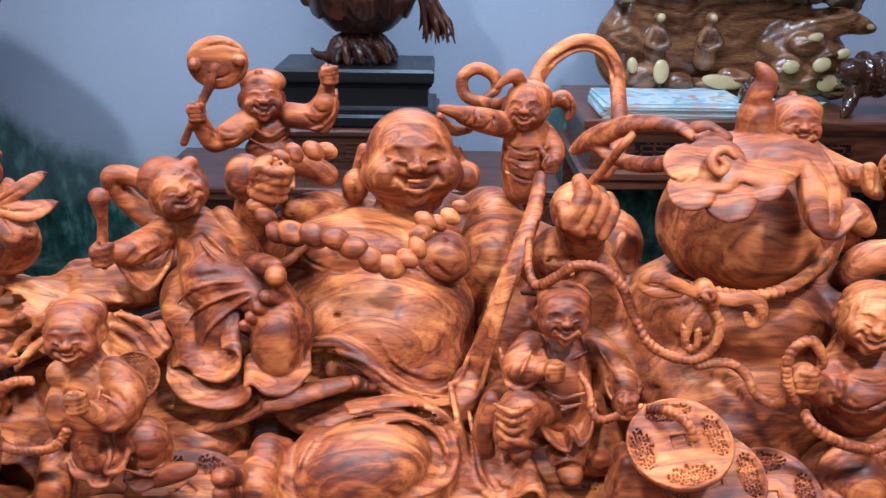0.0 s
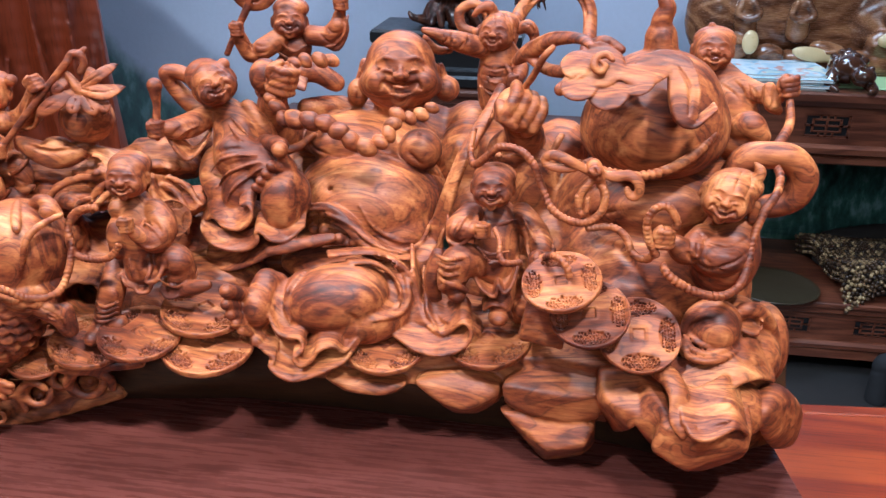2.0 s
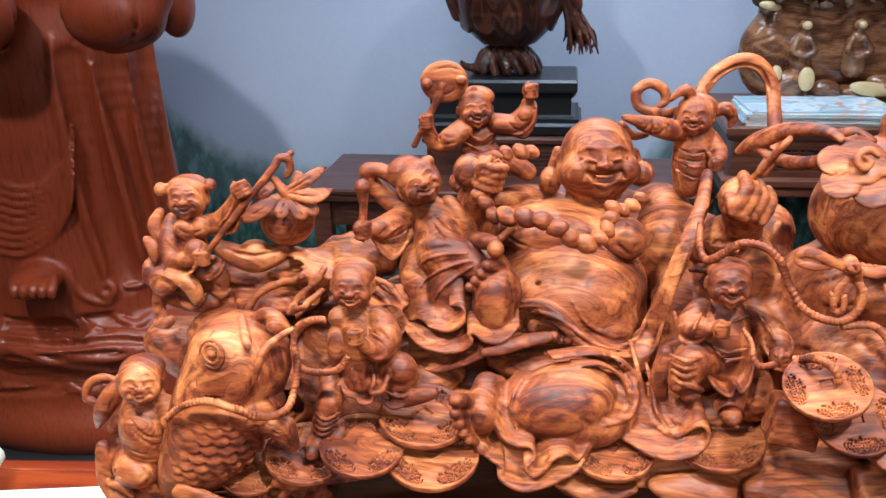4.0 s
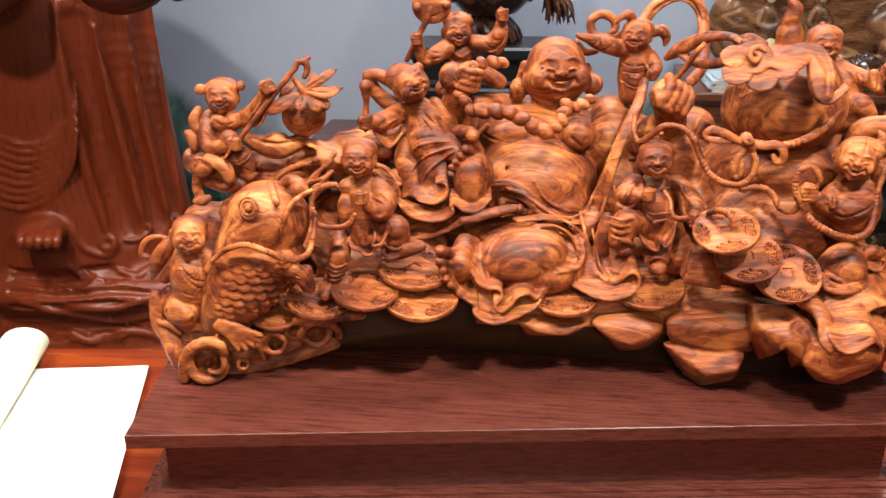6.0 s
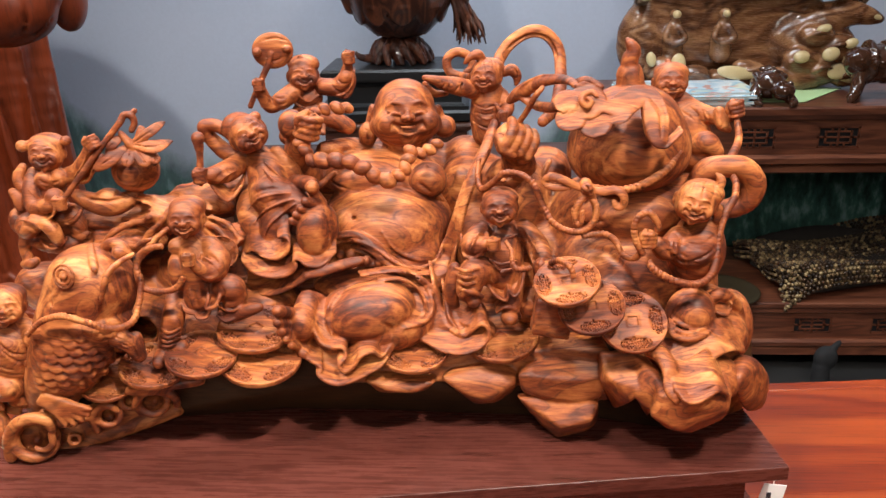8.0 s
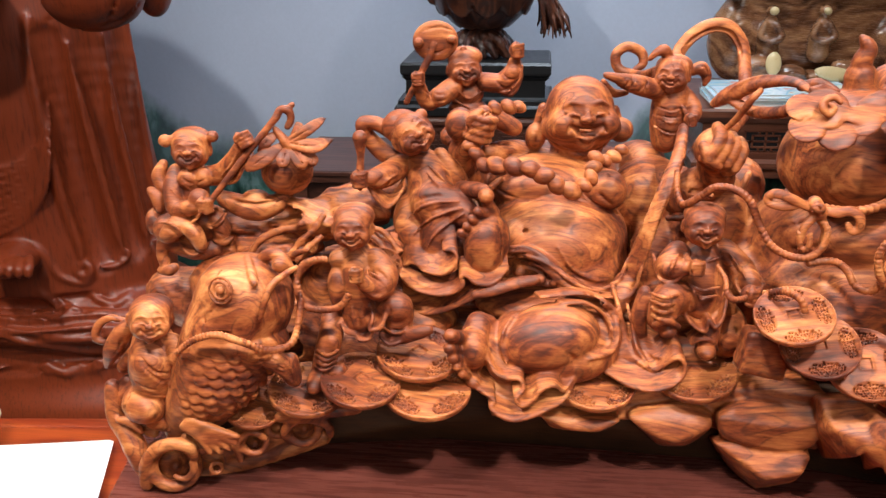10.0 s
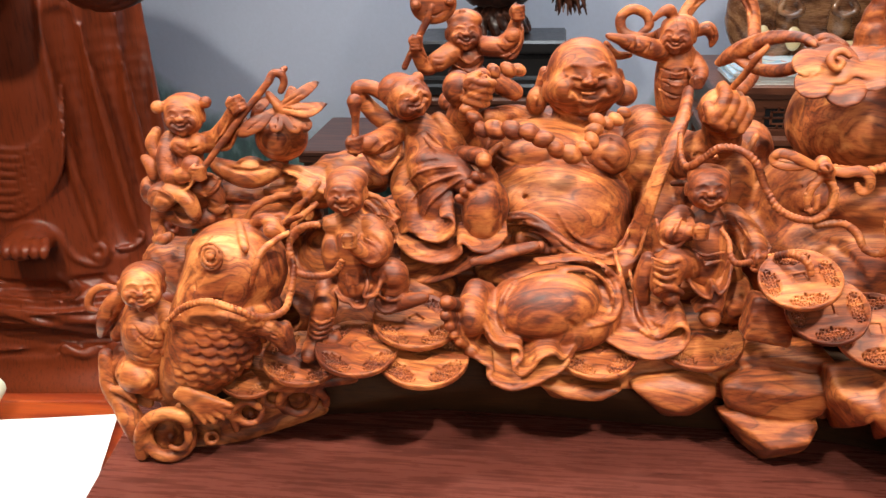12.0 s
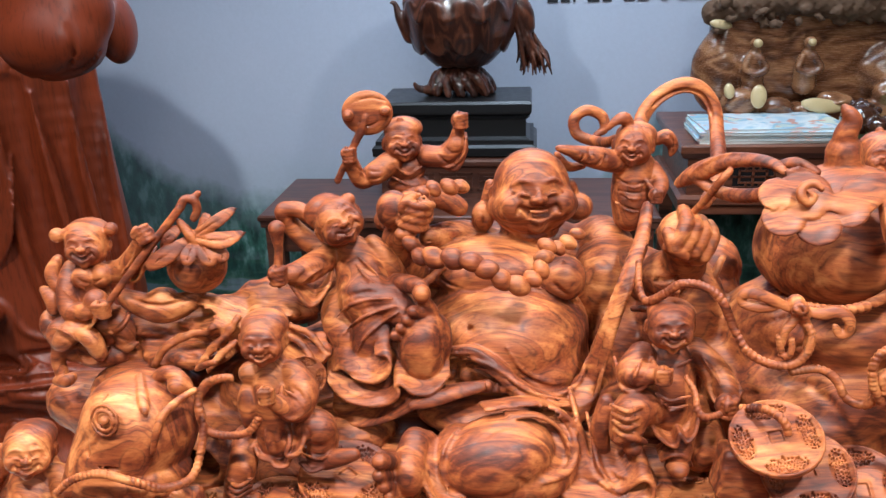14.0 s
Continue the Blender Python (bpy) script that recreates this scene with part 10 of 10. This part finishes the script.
c = Clay(0.9)
c.limb((169.1, 78, 210.6, 5), (171.6, 76, 204.7, 5.4), k=1, n=1)
c.ball(169.1, 72, 208.6, 5, 3.5, 4, k=0.8)
c.limb((165.5, 77, 207.6, 2.6), (154, 77, 213.9, 3.2), (144.1, 79, 217.3, 3.2), (139, 81, 214.7, 2.6), (140, 80, 210.6, 2.6), (147, 78, 208.9, 2.8), (156.4, 77, 208.8, 2.4), k=0.8, flat=(0.05, -0.9, 0.4), thin=2.0)
c.limb((174.9, 76, 206, 2.6), (182.5, 73, 205.3, 3.2), (190.6, 72, 206.7, 3.4), (196.4, 70, 202.9, 3.4), (197.1, 70, 195.6, 3), (192.5, 70, 193.6, 2.6), (189.7, 71, 197.8, 2.2), k=0.8, flat=(0.05, -0.9, 0.4), thin=2.0)
c.limb((169.3, 75, 203.1, 2.6), (162.6, 74, 195, 2.6), (161.1, 74, 186.3, 2.2), k=0.8)
c.limb((173.4, 75, 202.8, 2.6), (176.7, 74, 192.8, 2.6), (176.1, 74, 182.5, 2.2), k=0.8)
c.limb((165.4, 72, 212.4, 0.4), (168.9, 70, 210.1, 0.9), (171.8, 71, 204.5, 0.4), k=0.8, cut=True)
c.limb((163.6, 72, 208.9, 0.4), (166.8, 71, 206.9, 0.8), (168.8, 72, 203.5, 0.4), k=0.8, cut=True)
modelled("bow_knot", c, ROSEWOOD, carving, "knotted bow on the belt")

c = Clay(0.75)
clay_rope(c, (-254, 68, 115.8, 2.6), (-238.6, 60, 130.1, 3), (-221.5, 55, 136.3, 3.2), (-206.7, 55, 131.3, 3.3), (-190.6, 60, 121.9, 3.4), (-176.8, 68, 121.6, 3.4), (-172.1, 78, 131, 3.4), (-170.3, 86, 146.4, 3.4), (-172.8, 92, 159.5, 3.3), (-167.5, 95, 166.5, 3.2), twist=0.8)
clay_rope(c, (-169.2, 96, 165.4, 3.2), (-159.4, 92, 172.3, 3.1), (-150.8, 90, 173.5, 3.1), twist=0.8)
clay_rope(c, (-136.3, 82, 151.7, 3.1), (-143.6, 82, 142.3, 3.1), (-154.8, 84, 139.1, 3.2), (-166.9, 86, 141, 3.2), (-172.4, 88, 149.8, 3.1), (-172.8, 92, 160.3, 3.1), (-167.3, 94, 169, 3.1), (-156.9, 92, 173.2, 3.1), twist=0.8)
modelled("fish_rope", c, ROSEWOOD, carving, "twisted rope round the carp")

# string of beads, one by one
BEAD = Clay(0.6)
BEAD.ball(0, 0, 0, 4.9, 5.0, 4.6)
BEAD.ball(1.7, -1.3, 1.3, 3.9, 3.7, 3.6, k=1.5)
BEAD.ball(-1.6, 1.4, -1.4, 3.9, 3.8, 3.6, k=1.5)
bead_mesh = BEAD.mesh("bead")
bead_mesh.materials.append(ROSEWOOD)


def bead(x, y, z, r):
    ob = new("bead", bead_mesh)
    ob.parent = carving
    ob.matrix_local = pose(x * 0.001, y * 0.001, z * 0.001, x * 7 % 90, z * 5 % 70, y * 11 % 80) @ Matrix.Scale(r / 5.2, 4)


bead(-48.7, 180, 227.6, 6.3)
bead(-45.2, 174, 221.9, 5.8)
bead(-40.1, 168, 215, 5.8)
bead(-31, 162, 216, 7.5)
bead(-18.9, 156, 216.8, 7.5)
bead(-7.5, 150, 216.6, 7.2)
bead(1.5, 146, 212.5, 7.2)
bead(10.4, 144, 206.3, 7.2)
bead(20.9, 143, 201.9, 7.2)
bead(30.4, 146, 205, 5.7)
bead(36.4, 150, 209.6, 5.7)
bead(39, 156, 215.5, 5.7)
bead(42, 162, 220.9, 5.7)
bead(50.7, 170, 216.2, 4.7)
bead(58.7, 178, 217.3, 5.3)
bead(66.3, 186, 220.2, 4.8)
bead(-36.9, 205, 248.1, 4.8)
bead(-28.9, 208, 249.5, 5.4)
bead(-18.1, 210, 249.8, 6)
bead(-10.1, 214, 248.8, 5.4)
# coins with pierced centres and pitted fields

def coin_shape():
    c = Clay(0.66, melt=1.0)
    c.disc(0, 0, 0, 27, 4.2, rim=1.0)
    c.disc(0, 0, 2.6, 25.3, 2.2, rim=0.4, k=0.6, cut=True)
    for i in range(4):
        a = math.pi / 2 * i
        x, y = 18.8 * math.cos(a), 18.8 * math.sin(a)
        c.ball(x, y, 2.5, 13.8, 7.0, 2.6, turn=(0, 0, math.degrees(a) + 90), k=0.1, cut=True)
        for u in range(-6, 7):
            for v in range(-3, 4):
                p, q = 1.95 * (u + 0.5 * (v % 2)) + random.uniform(-0.35, 0.35), 1.85 * v + random.uniform(-0.35, 0.35)
                if (p / 12.0) ** 2 + (q / 5.6) ** 2 < 1:
                    c.ball(x - p * math.sin(a) + q * math.cos(a), y + p * math.cos(a) + q * math.sin(a), -0.2, 0.8, 0.8, 1.9, k=0.05, cut=True)
    c.slab(0, 0, 1.0, 10.5, 10.5, 2.2, rim=0.5, k=0.8)
    c.slab(0, 0, 2.3, 7.8, 7.8, 3.4, rim=0.3, k=0.2, cut=True)
    me = c.mesh("coin")
    me.materials.append(ROSEWOOD)
    return me


random.seed(9)
coin_mesh = coin_shape()


def coin(x, y, z, r, pitch, roll, spin):
    ob = new("coin", coin_mesh)
    ob.parent = carving
    ob.matrix_local = pose(x * 0.001, y * 0.001, z * 0.001, pitch, roll, 0) @ pose(0, 0, 0, 0, 0, spin) @ Matrix.Scale(r / 27, 4)


coin(-90.9, 104.3, 93.9, 31.0, 12, 3, 45)
coin(-132.1, 84.8, 83.7, 28.5, 13, 4, 50)
coin(-86.4, 85.3, 75.5, 32.0, 12, 2, 45)
coin(-171.5, 95.4, 71.2, 28.5, 12, 4, 48)
coin(-211.0, 96.5, 56.8, 22.0, 12, 5, 40)
coin(35.9, 94.1, 71.9, 29.0, 14, -1, 45)
coin(108.0, 97.8, 75.6, 31.0, 12, -4, 40)
coin(148.4, 40, 148, 24.8, 22, -12, -4)
coin(167.1, 38, 127.2, 25, 30, -12, -8)
coin(199, 38, 112.8, 26.2, 38, -6, -6)
coin(-115.2, 128, 152.4, 13.3, 70, 30, 20)
